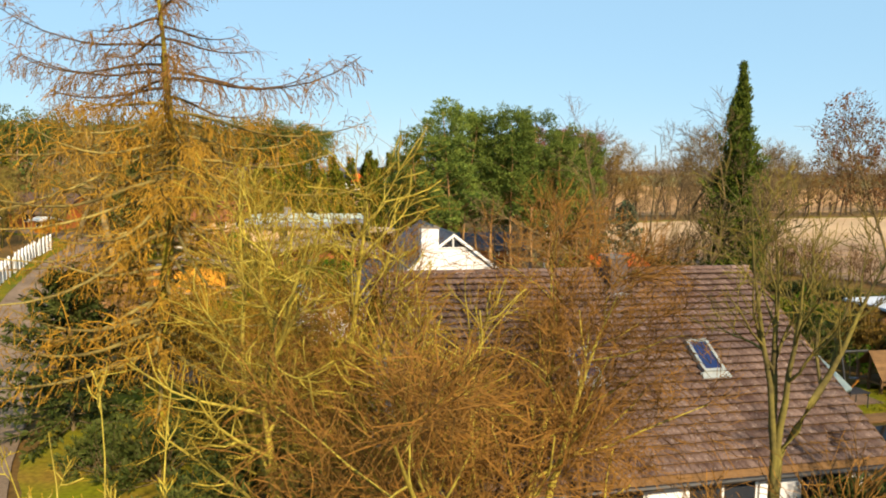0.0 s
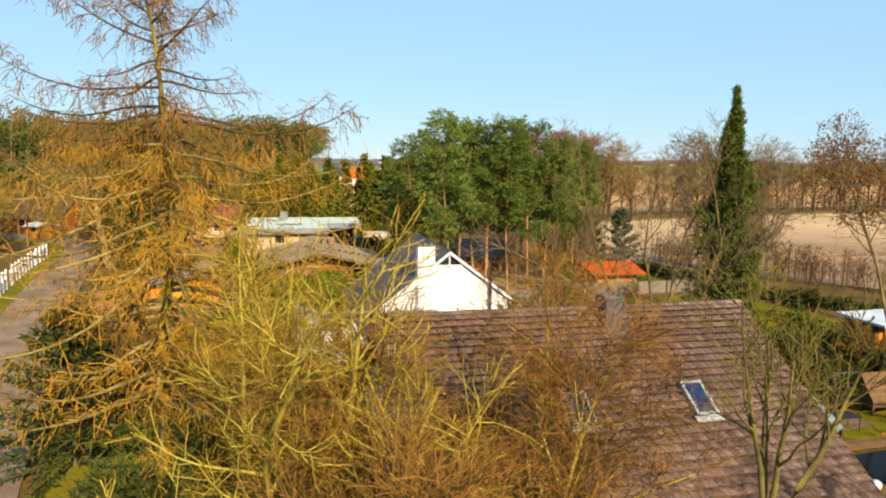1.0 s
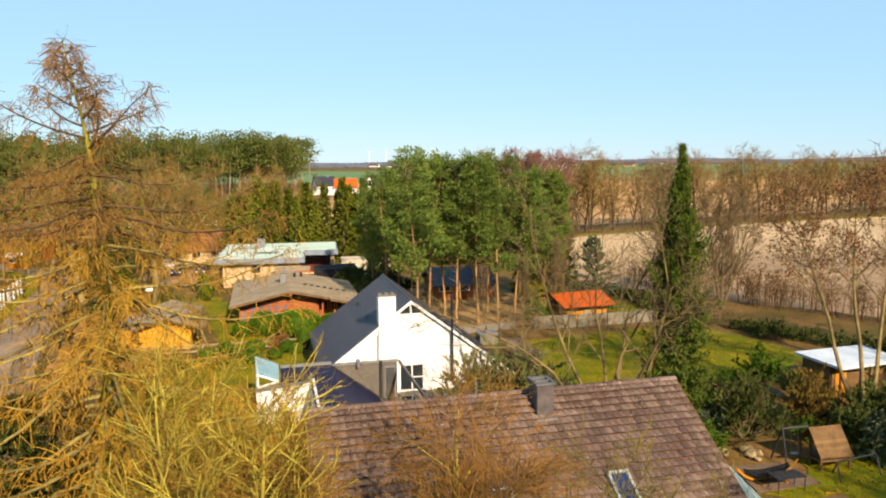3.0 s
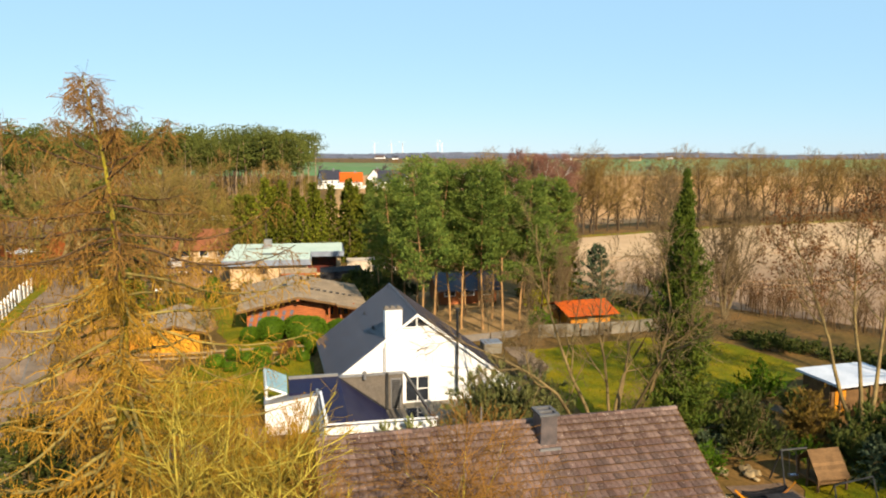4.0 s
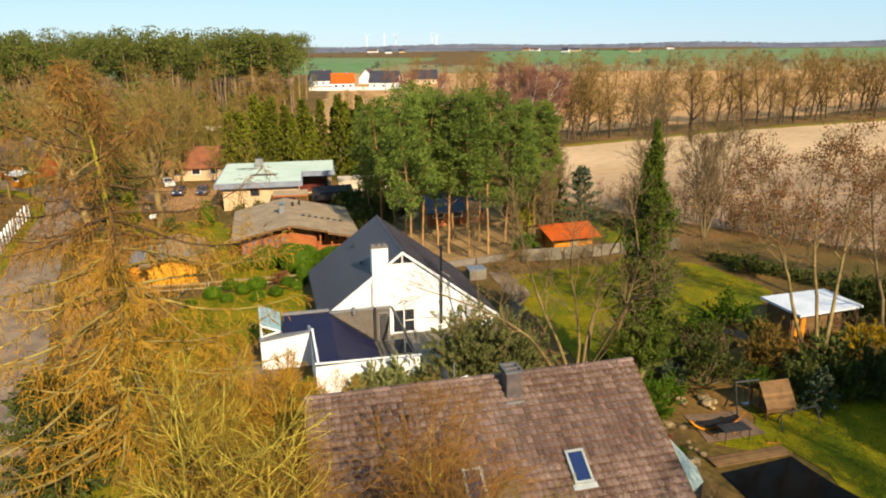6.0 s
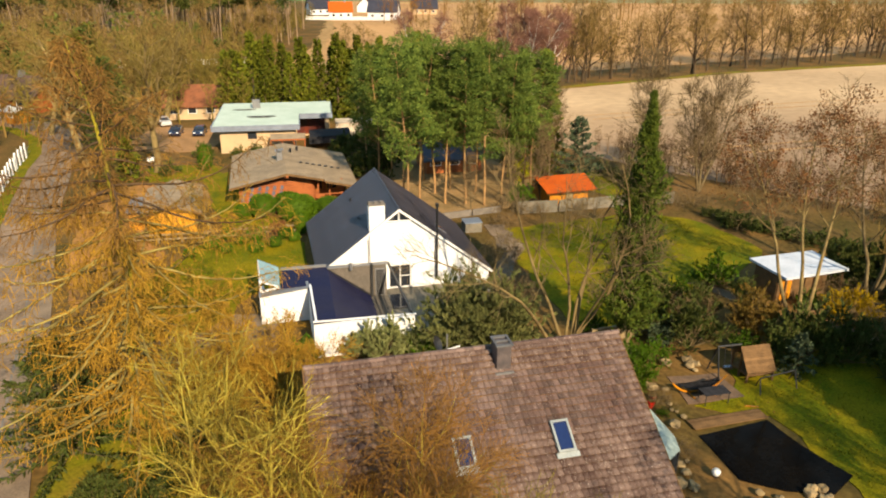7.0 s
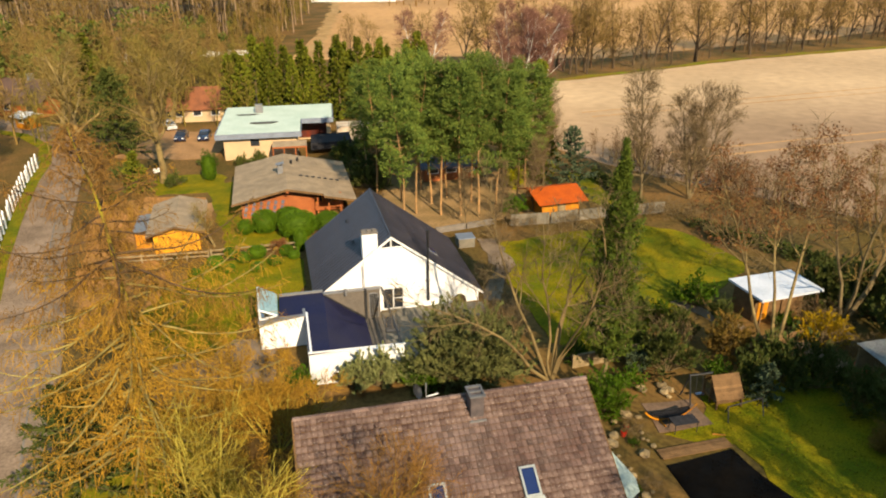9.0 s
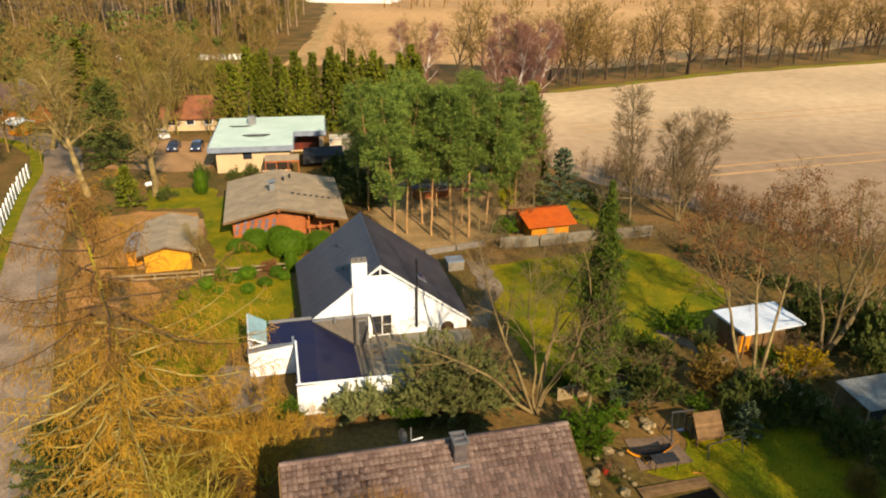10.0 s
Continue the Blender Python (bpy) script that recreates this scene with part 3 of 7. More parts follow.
# gable wall with holes for the glazed door and the small arch
outline = [(UL, 0), (-0.78, 0), (-0.78, 1.86), (0.86, 1.86), (0.86, 0), (4.62, 0)]
outline += [(5.18 - 0.56 * math.cos(a), 0.12 + 0.6 * math.sin(a)) for a in np.linspace(0, math.pi, 9)]
outline += [(5.74, 0), (UR, 0), (UR, roof_z(UR) - 0.15), (1.0, roof_z(1.0) - 0.15), (1.0, 5.1), (-1.0, 5.1), (-1.0, roof_z(1.0) - 0.15), (UL, roof_z(UL) - 0.15)]
bm = prism(bmesh.new(), outline, 0, 0.3)
part("gable_wall", bm, M_WHITE, white, "bright white rendered gable wall")
bm = bmesh.new()
box(bm, UL, UL + 0.3, 0.3, VB, 0, roof_z(UL) - 0.18)
box(bm, UR - 0.3, UR, 0.3, VB, 0, roof_z(UR) - 0.18)
prism(bm, [(UL + 0.3, 0), (UR - 0.3, 0), (UR - 0.3, roof_z(UR) - 0.15), (0, WR - 0.2), (UL + 0.3, roof_z(UL) - 0.15)], VB - 0.3, VB)
part("outer_wall", bm, M_WHITE, white)
EL, ER, F0, F1 = -5.8, 7.0, -0.22, 11.0
bm = bmesh.new()
slab(bm, [(0, F0, WR), (EL, F0, roof_z(EL)), (EL, F1, roof_z(EL)), (0, F1, WR)], (0, 0, -0.14))
slab(bm, [(0, F0, WR), (ER, F0, roof_z(ER)), (ER, F1, roof_z(ER)), (0, F1, WR)], (0, 0, -0.14))
wroof = part("roof", bm, M_DARKROOF, white, "dark standing-seam metal roof")
bm = bmesh.new()
for e in (EL, ER):
    slab(bm, [(0, F0 - 0.03, WR - 0.0), (e, F0 - 0.03, roof_z(e)), (e, F0 - 0.03, roof_z(e) - 0.2), (0, F0 - 0.03, WR - 0.2)], (0, 0.03, 0))
part("barge_board", bm, M_WHITEPAINT, white, "white painted barge board")
for e in (EL, ER):
    part("gutter", rod(bmesh.new(), (e, F0, roof_z(e) - 0.08), (e, F1, roof_z(e) - 0.08), 0.07), M_DARKMETAL, white)
# small glazed triangle under the ridge
bm = bmesh.new()
for p, q in (((-0.98, 5.15), (1.0, 5.15)), ((-0.98, 5.15), (0, 5.93)), ((1.0, 5.15), (0, 5.93)), ((0, 5.15), (0, 5.9))):
    rod(bm, (p[0], -0.03, p[1]), (q[0], -0.03, q[1]), 0.06, 4)
tw = part("gable_window", bm, M_WHITEPAINT, white, "triangular white-framed window under the ridge")
part("pane", prism(bmesh.new(), [(-0.9, 5.16), (0.92, 5.16), (0, 5.9)], 0.02, 0.05), M_GLASS, tw)
# glazed door
bm = bmesh.new()
for a in ((-0.78, -0.70, 0.02, 1.86), (0.02, 0.10, 0.02, 1.86), (0.78, 0.86, 0.02, 1.86), (-0.70, 0.02, 1.76, 1.86), (0.10, 0.78, 1.76, 1.86), (-0.70, 0.02, 0.02, 0.14), (0.10, 0.78, 0.02, 0.14), (0.10, 0.78, 0.92, 0.98)):
    box(bm, a[0], a[1], 0.06, 0.16, a[2], a[3])
gd = part("terrace_door", bm, M_WHITEPAINT, white, "white two-leaf glazed terrace door")
for x0, x1, z0, z1 in ((-0.70, 0.02, 0.14, 1.76), (0.10, 0.78, 0.14, 0.92), (0.10, 0.78, 0.98, 1.76)):
    part("pane", boxed(x0, x1, 0.10, 0.12, z0, z1), M_GLASS, gd)
part("arched_window", prism(bmesh.new(), [(4.62, 0.0)] + [(5.18 - 0.56 * math.cos(a), 0.12 + 0.6 * math.sin(a)) for a in np.linspace(0, math.pi, 9)] + [(5.74, 0)], 0.12, 0.16), mat("brown_glass", (0.06, 0.035, 0.02), (0.03, 0.02, 0.015), 1.0, 0.3, 0.1), white, "dark brown arched cellar window")
bm = boxed(-2.1, -0.98, -0.16, 0.62, 0, 6.42, 0.02)
wch = part("chimney", bm, M_WHITE, white, "white rendered chimney stack")
bm = bmesh.new()
box(bm, -2.14, -0.94, -0.2, 0.66, 6.422, 6.5)
for x in (-2.0, -1.6, -1.2):
    box(bm, x - 0.09, x + 0.09, 0.0, 0.46, 6.5, 6.6)
part("chimney_cap", bm, M_KERB, wch)
bm = rod(bmesh.new(), (2.7, -0.22, 0.62), (2.7, -0.22, 6.1), 0.085, 10)
rod(bm, (2.7, -0.22, 6.1), (2.7, -0.22, 6.32), 0.13, 10)
rod(bm, (2.7, -0.22, 0.75), (2.7, 0.1, 0.75), 0.08, 8)
part("flue", bm, M_DARKMETAL, white, "black steel stove flue on the gable")
for z in (2.2, 4.0):
    part("flue_bracket", boxed(2.55, 2.85, -0.26, 0.02, z, z + 0.05), M_GREYMETAL, white)
part("downpipe", rod(bmesh.new(), (-2.2, -0.04, 0.0), (-2.2, -0.04, 3.9), 0.035), M_GREYMETAL, white)
# roof window on the right slope
bm = bmesh.new()
box(bm, -0.4, 0.4, -0.55, 0.55, 0, 0.08)
c = Matrix.Translation((3.6, 2.6, roof_z(3.6) + 0.02)) @ Euler((0, math.atan(WM), 0)).to_matrix().to_4x4()
bmesh.ops.transform(bm, matrix=c, verts=bm.verts)
rw = part("roof_window", bm, M_GREYMETAL, white, "small grey roof window")
bm = boxed(-0.32, 0.32, -0.46, 0.46, 0.084, 0.1)
bmesh.ops.transform(bm, matrix=c, verts=bm.verts)
part("pane", bm, M_BLUEGLASS, rw)
for v in (3.4, 8.0):
    bm = rod(bmesh.new(), (-2.4, v, roof_z(2.4) - 0.05), (-2.4, v, roof_z(2.4) + 0.3), 0.06)
    part("vent_pipe", bm, M_DARKMETAL, white)

# ---- annex with flat roofs ----
annex = thing("annex", WX, WY, 0, WT, "low white annex with dark flat roof and glazed porch", "annex")
MAIN = [(-8.32, -0.35), (-5.15, -0.35), (-5.15, -0.9), (-5.4, -8.62), (-6.72, -8.7), (-6.66, -3.42), (-8.36, -3.1)]
part("flat_roof", slab(bmesh.new(), [(x, y, 2.34) for x, y in MAIN], (0, 0, -0.16)), M_BITUMEN, annex, "dark felt roof with reflected sky blue in its colour")
part("sloping_roof", slab(bmesh.new(), [(-5.15, -0.93, 2.335), (-2.25, -0.93, 0.05), (-2.25, -8.6, 0.05), (-5.4, -8.6, 2.335)], (0, 0, -0.04)), M_BITUMEN, annex, "dark roof falling to the court, reflected sky blue in its colour")
bm = bmesh.new()


def wall_between(bm, p, q, z0, z1, t=0.22):
    (x0, y0), (x1, y1) = p, q
    s = math.hypot(x1 - x0, y1 - y0)
    nx, ny = -(y1 - y0) / s * t, (x1 - x0) / s * t
    slab(bm, [(x0, y0, z1), (x1, y1, z1), (x1 + nx, y1 + ny, z1), (x0 + nx, y0 + ny, z1)], (0, 0, z0 - z1))


wall_between(bm, (-6.72, -8.72), (-0.75, -8.97), 0, 2.16)
wall_between(bm, (-6.68, -3.7), (-6.72, -8.5), 0, 2.16)
part("wall", bm, M_WHITE, annex, "white annex wall dappled with leaf shadow")
bm = bmesh.new()
wall_between(bm, (-6.76, -8.80), (-0.68, -9.05), 2.345, 2.42, 0.10)
wall_between(bm, (-6.60, -3.4), (-6.64, -8.6), 2.345, 2.45, 0.14)
part("parapet", bm, M_WHITE, annex)
bm = bmesh.new()
wall_between(bm, (-8.3, -0.45), (-5.2, -0.45), 2.345, 2.52, 0.14)
part("coping", bm, M_GREYMETAL, annex, "grey metal roof coping")
# court: taupe back wall, slanting edge, dark post, louvre, open rail
part("court_wall", prism(bmesh.new(), [(-5.12, 0), (-1.1, 0), (-1.1, 2.36), (-5.12, 2.36)], -0.88, -0.7), M_TAUPE, annex, "taupe rendered court wall")
part("court_coping", boxed(-5.2, -1.0, -0.95, -0.62, 2.362, 2.46), M_GREYMETAL, annex)
part("edge_beam", slab(bmesh.new(), [(-5.2, -0.99, 2.44), (-2.2, -0.99, 0.16), (-2.2, -0.99, 0.04), (-5.2, -0.99, 2.3)], (0, 0.1, 0)), M_DARKMETAL, annex, "dark slanting roof edge")
part("post", boxed(-2.24, -2.06, -1.02, -0.89, 0.03, 2.5), M_DARKMETAL, annex)
louvre = part("louvre_frame", boxed(-1.9, -1.22, -0.92, -0.885, 0.05, 2.1), M_GREYMETAL, annex, "grey louvred court shutter")
for i in range(16):
    part("slat", boxed(-1.84, -1.28, -0.97, -0.925, 0.12 + i * 0.12, 0.19 + i * 0.12), M_DARKMETAL, louvre)
part("court_strip", boxed(-2.2, -1.15, -7.9, -1.05, 0.03, 0.07), M_TAUPE, annex, "taupe court paving")
for x in (-2.02, -1.72, -1.40):
    part("drain_bar", boxed(x - 0.045, x + 0.045, -7.9, -1.05, 0.072, 0.12), M_DARKMETAL, annex)
part("cellar_light", boxed(-1.05, -0.1, -3.4, -1.2, 0.05, 0.12), M_GLASS, annex, "dark cellar roof light")
bm = bmesh.new()
wall_between(bm, (-1.0, -0.7), (-0.95, -8.6), 2.24, 2.4, 0.13)
part("roof_rail", bm, M_DARKMETAL, annex, "dark metal beam along the court")
# porch: white wall, small triangle, teal roof panel
part("porch_wall", prism(bmesh.new(), [(-9.75, 0), (-6.66, 0), (-6.66, 2.3), (-9.75, 1.95)], -3.6, -3.35), M_WHITE, annex, "bright white garage wall")
part("porch_side", boxed(-9.75, -9.5, -3.35, 0.4, 0, 1.0), M_WHITE, annex)
part("porch_coping", slab(bmesh.new(), [(-9.8, -3.72, 2.0), (-6.6, -3.72, 2.36), (-6.6, -2.6, 2.36), (-9.8, -2.6, 2.0)], (0, 0, -0.05)), M_GREYMETAL, annex)
part("teal_roof", slab(bmesh.new(), [(-9.78, 0.25, 3.05), (-8.42, -0.6, 2.68), (-8.45, -3.3, 2.45), (-9.7, -3.0, 2.85)], (0, 0, -0.06)), M_TEAL, annex, "pale teal glass canopy panel")
bm = bmesh.new()
for p, q in (((-9.66, -3.05, 1.9), (-9.66, -3.05, 2.8)), ((-9.66, -3.05, 2.78), (-8.5, -3.32, 2.38)), ((-8.5, -3.32, 2.38), (-9.66, -3.05, 2.02)), ((-9.75, 0.2, 0), (-9.75, 0.2, 2.98)), ((-9.66, -3.05, 2.8), (-9.75, 0.2, 2.98))):
    rod(bm, p, q, 0.07, 4)
part("porch_frame", bm, M_WHITEPAINT, annex, "white porch frame")
vent = part("roof_vent", rod(bmesh.new(), (-3.6, -1.1, 2.22), (-3.6, -1.1, 2.6), 0.1), M_GREYMETAL, annex)
part("vent_cowl", ball(bmesh.new(), -3.6, -1.1, 2.66, 0.16, 0.7, 1), M_GREYMETAL, vent)
part("vent_arm", rod(bmesh.new(), (-3.6, -1.1, 2.55), (-3.0, -1.1, 2.62), 0.05), M_GREYMETAL, vent)

# ---- log house ----
log = thing("log_house", -10.67, 64.89, 0, 13, "red-brown log house with shallow grey-brown roof", "house")
LR, LS = 3.38, 0.215


def log_z(u):
    return LR - LS * abs(u)


for x0, x1, y0 in ((0, -5.4, -0.1), (0, 3.495, -0.1), (3.5, 6.7, -0.75)):
    part("roof_slope", slab(bmesh.new(), [(x0, y0, log_z(x0)), (x1, y0, log_z(x1)), (x1, 13.1, log_z(x1)), (x0, 13.1, log_z(x0))], (0, 0, -0.16)), M_SHINGLE, log, "grey-brown shingle roof with moss stains")
for i in range(13):
    z0, z1 = i * 0.235, i * 0.235 + 0.222
    half = (LR - 0.2 - z1) / LS
    if half > 0.2:
        part("log", boxed(max(-4.6, -half), min(2.4, half), 1.05, 1.25, z0, z1, 0.03), M_REDWOOD, log)
    if z1 < 2.2:
        for a in ((2.42, 5.6, 2.3, 2.5), (2.4, 2.58, 1.27, 2.28), (-4.6, -4.4, 1.27, 12.0), (5.4, 5.6, 2.52, 12.0)):
            part("log", boxed(*a, z0, z1), M_REDWOOD, log)
part("back_wall", boxed(-4.4, 5.4, 11.8, 12.0, 0, 2.2), M_REDWOOD, log)
# grey-blue lozenge plates laid over the log wall in three rows
M_LOZENGE = mat("grey_blue_lozenge", (0.16, 0.16, 0.20), (0.12, 0.115, 0.15), 2.0, 0.8, 0.2, 12.0, rand=0.2)
for i in range(6):
    for j in range(3):
        x0, z0 = -4.25 + i * 0.70 - 0.13 * j, 1.48 - j * 0.52
        if log_z(abs(x0 + 0.4)) > z0 + 0.75:
            part("wall_lozenge", slab(bmesh.new(), [(x0 + 0.02, 1.04, z0 + 0.08), (x0 + 0.30, 1.04, z0), (x0 + 0.42, 1.04, z0 + 0.40), (x0 + 0.14, 1.04, z0 + 0.49)], (0, -0.02, 0)), M_LOZENGE, log, "grey-blue lozenge")
for u in (2.9, 4.0, 5.2):
    part("porch_post", boxed(u - 0.07, u + 0.07, 0.75, 0.9, 0, 2.35), M_REDWOOD, log)
part("porch_rail", boxed(2.6, 5.4, 0.78, 0.86, 0.85, 0.95), M_REDWOOD, log)
part("purlin", boxed(-0.12, 0.12, -0.1, 1.0, 2.95, 3.15), M_REDWOOD, log)
bm = bmesh.new()
for a in ((2.75, 3.5, 2.24, 2.3), (3.8, 4.9, 2.24, 2.3)):
    box(bm, a[0], a[1], a[2] - 0.02, a[3] - 0.02, 0.95, 1.95)
w = part("porch_window", bm, M_ORANGEWOOD, log, "orange-stained porch window")
for x0, x1 in ((2.83, 3.1), (3.16, 3.42), (3.88, 4.3), (4.38, 4.82)):
    part("pane", boxed(x0, x1, 2.2, 2.215, 1.03, 1.87), M_GLASS, w)
bm = slab(bmesh.new(), [(0, -0.14, LR + 0.01), (-5.45, -0.14, log_z(5.45)), (-5.45, -0.14, log_z(5.45) - 0.2), (0, -0.14, LR - 0.2)], (0, 0.035, 0))
slab(bm, [(0, -0.14, LR + 0.01), (3.5, -0.14, log_z(3.5)), (3.5, -0.14, log_z(3.5) - 0.2), (0, -0.14, LR - 0.2)], (0, 0.035, 0))
slab(bm, [(3.5, -0.79, log_z(3.5)), (6.7, -0.79, log_z(6.7)), (6.7, -0.79, log_z(6.7) - 0.2), (3.5, -0.79, log_z(3.5) - 0.2)], (0, 0.035, 0))
part("barge_board", bm, M_DECK, log, "brown-stained barge board")
lc = part("chimney", boxed(-0.75, -0.2, 5.6, 6.2, 3.0, 4.1), M_GREYMETAL, log, "grey metal chimney")
part("chimney_hood", slab(bmesh.new(), [(-0.9, 5.5, 4.25), (-0.05, 5.5, 4.4), (-0.05, 6.3, 4.4), (-0.9, 6.3, 4.25)], (0, 0, -0.06)), M_GREYMETAL, lc)
for u, v in ((0.75, 9.2), (1.5, 10.6)):
    b = rod(bmesh.new(), (u, v, log_z(u) - 0.1), (u, v, log_z(u) + 0.45), 0.13)
    part("vent_pipe", b, M_DARKMETAL, log)
for i in range(7):
    part("snow_guard", boxed(1.4 + i * 0.62, 1.75 + i * 0.62, 5.0, 5.12, log_z(1.75 + i * 0.62) - 0.02, log_z(1.4 + i * 0.62) + 0.1), M_DARKMETAL, log)

# ---- orange shed ----
shed = thing("garden_shed", -19.3, 57.2, 0, 15, "bright orange-yellow wooden shed with grey felt roof", "shed")
bm = bmesh.new()
for s in (-1, 1):
    slab(bm, [(0, -0.3, 2.62), (s * 2.55, -0.3, 1.88), (s * 2.55, 8.6, 1.88), (0, 8.6, 2.62)], (0, 0, -0.1))
part("roof", bm, M_SHINGLE, shed, "grey-brown felt shed roof")
for i in range(12):
    x0 = -1.95 + i * 0.325
    top = 2.5 - 0.29 * max(abs(x0), abs(x0 + 0.31))
    part("board", boxed(x0, x0 + 0.31, 0.25, 0.33, 0, top), M_YELLOWWOOD, shed)
bm = boxed(-1.95, -1.83, 0.35, 8.3, 0, 1.9)
box(bm, 1.83, 1.95, 0.35, 8.3, 0, 1.9)
box(bm, -1.83, 1.83, 8.2, 8.3, 0, 1.9)
part("side_wall", bm, M_YELLOWWOOD, shed)
bm = boxed(-0.75, 0.0, 0.2, 0.245, 0.05, 1.8)
box(bm, 0.02, 0.75, 0.2, 0.245, 0.05, 1.8)
d = part("door", bm, M_YELLOWWOOD, shed)
part("door_handle", boxed(0.06, 0.1, 0.14, 0.2, 0.95, 1.1), M_DARKMETAL, d)
bm = bmesh.new()
for s in (-1, 1):
    slab(bm, [(0, -0.33, 2.62), (s * 2.55, -0.33, 1.88), (s * 2.55, -0.33, 1.72), (0, -0.33, 2.46)], (0, 0.03, 0))
part("barge_board", bm, M_DECK, shed)
lean = thing("lean_to", -22.6, 58.2, 0, 15, "low grey lean-to roof beside the orange shed", "shed")
part("roof", slab(bmesh.new(), [(-0.9, 0, 1.65), (0.75, 0, 1.82), (0.75, 4.5, 1.82), (-0.9, 4.5, 1.65)], (0, 0, -0.07)), M_GREYMETAL, lean)
for x, y in ((-0.8, 0.1), (-0.8, 4.3), (0.6, 0.1), (0.6, 4.3)):
    part("post", boxed(x - 0.05, x + 0.05, y - 0.05, y + 0.05, 0, 1.7), M_DECK, lean)
part("board_wall", boxed(-0.8, 0.6, 0.16, 0.2, 0, 1.4), M_ORANGEWOOD, lean)

# ---- flat-roofed house ----
flat = thing("flat_house", -13.36, 87.46, 0, 9.5, "cream flat-roofed house with pale mint roof", "house")
bm = slab(bmesh.new(), [(-10.4, 0, 3.45), (0, 0, 3.45), (0.0, 7.0, 3.5), (4.2, 7.0, 3.5), (4.4, 15.6, 3.6), (-10.4, 15.6, 3.6)], (0, 0, -0.12))
froof = part("roof", bm, M_MINT, flat, "pale mint felt roof with dark puddles")
bm = bmesh.new()
for (x0, y0), (x1, y1) in (((-10.45, -0.06), (0.05, -0.06)), ((0.05, -0.06), (0.05, 6.9)), ((0.05, 6.94), (4.3, 6.94)), ((4.3, 6.94), (4.45, 15.65)), ((-10.45, 15.65), (-10.45, -0.06))):
    wall_between(bm, (x0, y0), (x1, y1), 2.85, 3.52, -0.08)
part("fascia", bm, mat("blue_grey_fascia", (0.22, 0.26, 0.33), (0.17, 0.20, 0.26), 1.0, 0.5, 0.05), flat, "blue-grey metal roof fascia")
bm = bmesh.new()
for a in ((-9.6, -6.3, 0.6, 0.9, 0, 2.9), (-5.2, -0.5, 0.6, 0.9, 0, 2.9), (-6.3, -5.2, 0.6, 0.9, 0, 1.7), (-6.3, -5.2, 0.6, 0.9, 2.6, 2.9), (-9.6, -9.3, 0.9, 15, 0, 2.9), (-0.8, -0.5, 0.9, 8.0, 0, 2.9), (-0.8, 4.0, 9.5, 9.8, 0, 2.9), (3.7, 4.0, 9.8, 15, 0, 2.9), (-9.3, 3.7, 14.7, 15, 0, 2.9), (3.4, 3.9, 7.4, 7.9, 0, 3.3)):
    box(bm, *a)
part("wall", bm, M_CREAM, flat, "cream rendered wall")
w = part("window", boxed(-6.3, -5.2, 0.66, 0.74, 1.7, 2.6), M_DARKMETAL, flat)
part("pane", boxed(-6.2, -5.3, 0.64, 0.66, 1.8, 2.5), M_GLASS, w)
part("veranda_glazing", boxed(-0.4, 3.4, 9.38, 9.46, 0.3, 2.8), mat("red_brown_glazing", (0.16, 0.03, 0.015), (0.05, 0.02, 0.02), 1.0, 0.3), flat, "red-brown veranda glazing")
fc = part("chimney", boxed(-6.2, -5.2, 11.4, 12.3, 3.5, 4.7), M_GREYMETAL, flat, "grey clad chimney")
part("aerial", rod(bmesh.new(), (-5.9, 12.0, 4.7), (-5.9, 12.0, 6.6), 0.05), M_DARKMETAL, fc)
for x, y, rx, ry in ((-4.8, 5.4, 1.7, 0.8), (-7.2, 10.6, 1.5, 0.6)):
    bm = bmesh.new()
    slab(bm, [(x + rx * (1 + 0.2 * math.sin(3 * a)) * math.cos(a), y + ry * (1 + 0.25 * math.cos(2 * a)) * math.sin(a), 3.56) for a in np.linspace(0, 2 * math.pi, 20)[:-1]], (0, 0, -0.03))
    part("puddle", bm, M_SOOT, froof, "dark damp stain")
terrace_wall = thing("terrace_wall", -9.8, 95.2, 0, 9.5, "low pale wall with tarpaulin beside the flat house", "wall")
bm = bmesh.new()
box(bm, 0.0, 6.5, 0.0, 0.35, 0, 2.1)
box(bm, 0.0, 6.5, 0.4, 3.2, 1.8, 2.1)
part("masonry", bm, mat("blotched_pale_render", (0.62, 0.52, 0.40), (0.42, 0.33, 0.24), 1.2, 0.9, 0.2, 7.0, contrast=0.3), terrace_wall)
part("tarpaulin", slab(bmesh.new(), [(-3.6, -6.5, 1.7), (1.6, -6.5, 1.9), (1.6, -2.0, 1.9), (-3.6, -2.0, 1.7)], (0, 0, -0.9)), M_CLOTH, terrace_wall, "dark grey garden netting over frames")
perg = thing("pergola", -16.4, 84.6, 0, 9.5, "red-brown pergola in front of the cream wall", "pergola")
part("roof", slab(bmesh.new(), [(0, 0, 2.2), (4.2, 0, 2.2), (4.2, 1.8, 2.5), (0, 1.8, 2.5)], (0, 0, -0.09)), M_SHINGLE, perg)
part("beam", boxed(0, 4.2, -0.08, 0.0, 2.02, 2.2), M_REDWOOD, perg)
for x in (0.05, 1.4, 2.8, 4.1):
    part("post", boxed(x - 0.06, x + 0.06, 0.0, 0.12, 0, 2.1), M_REDWOOD, perg)

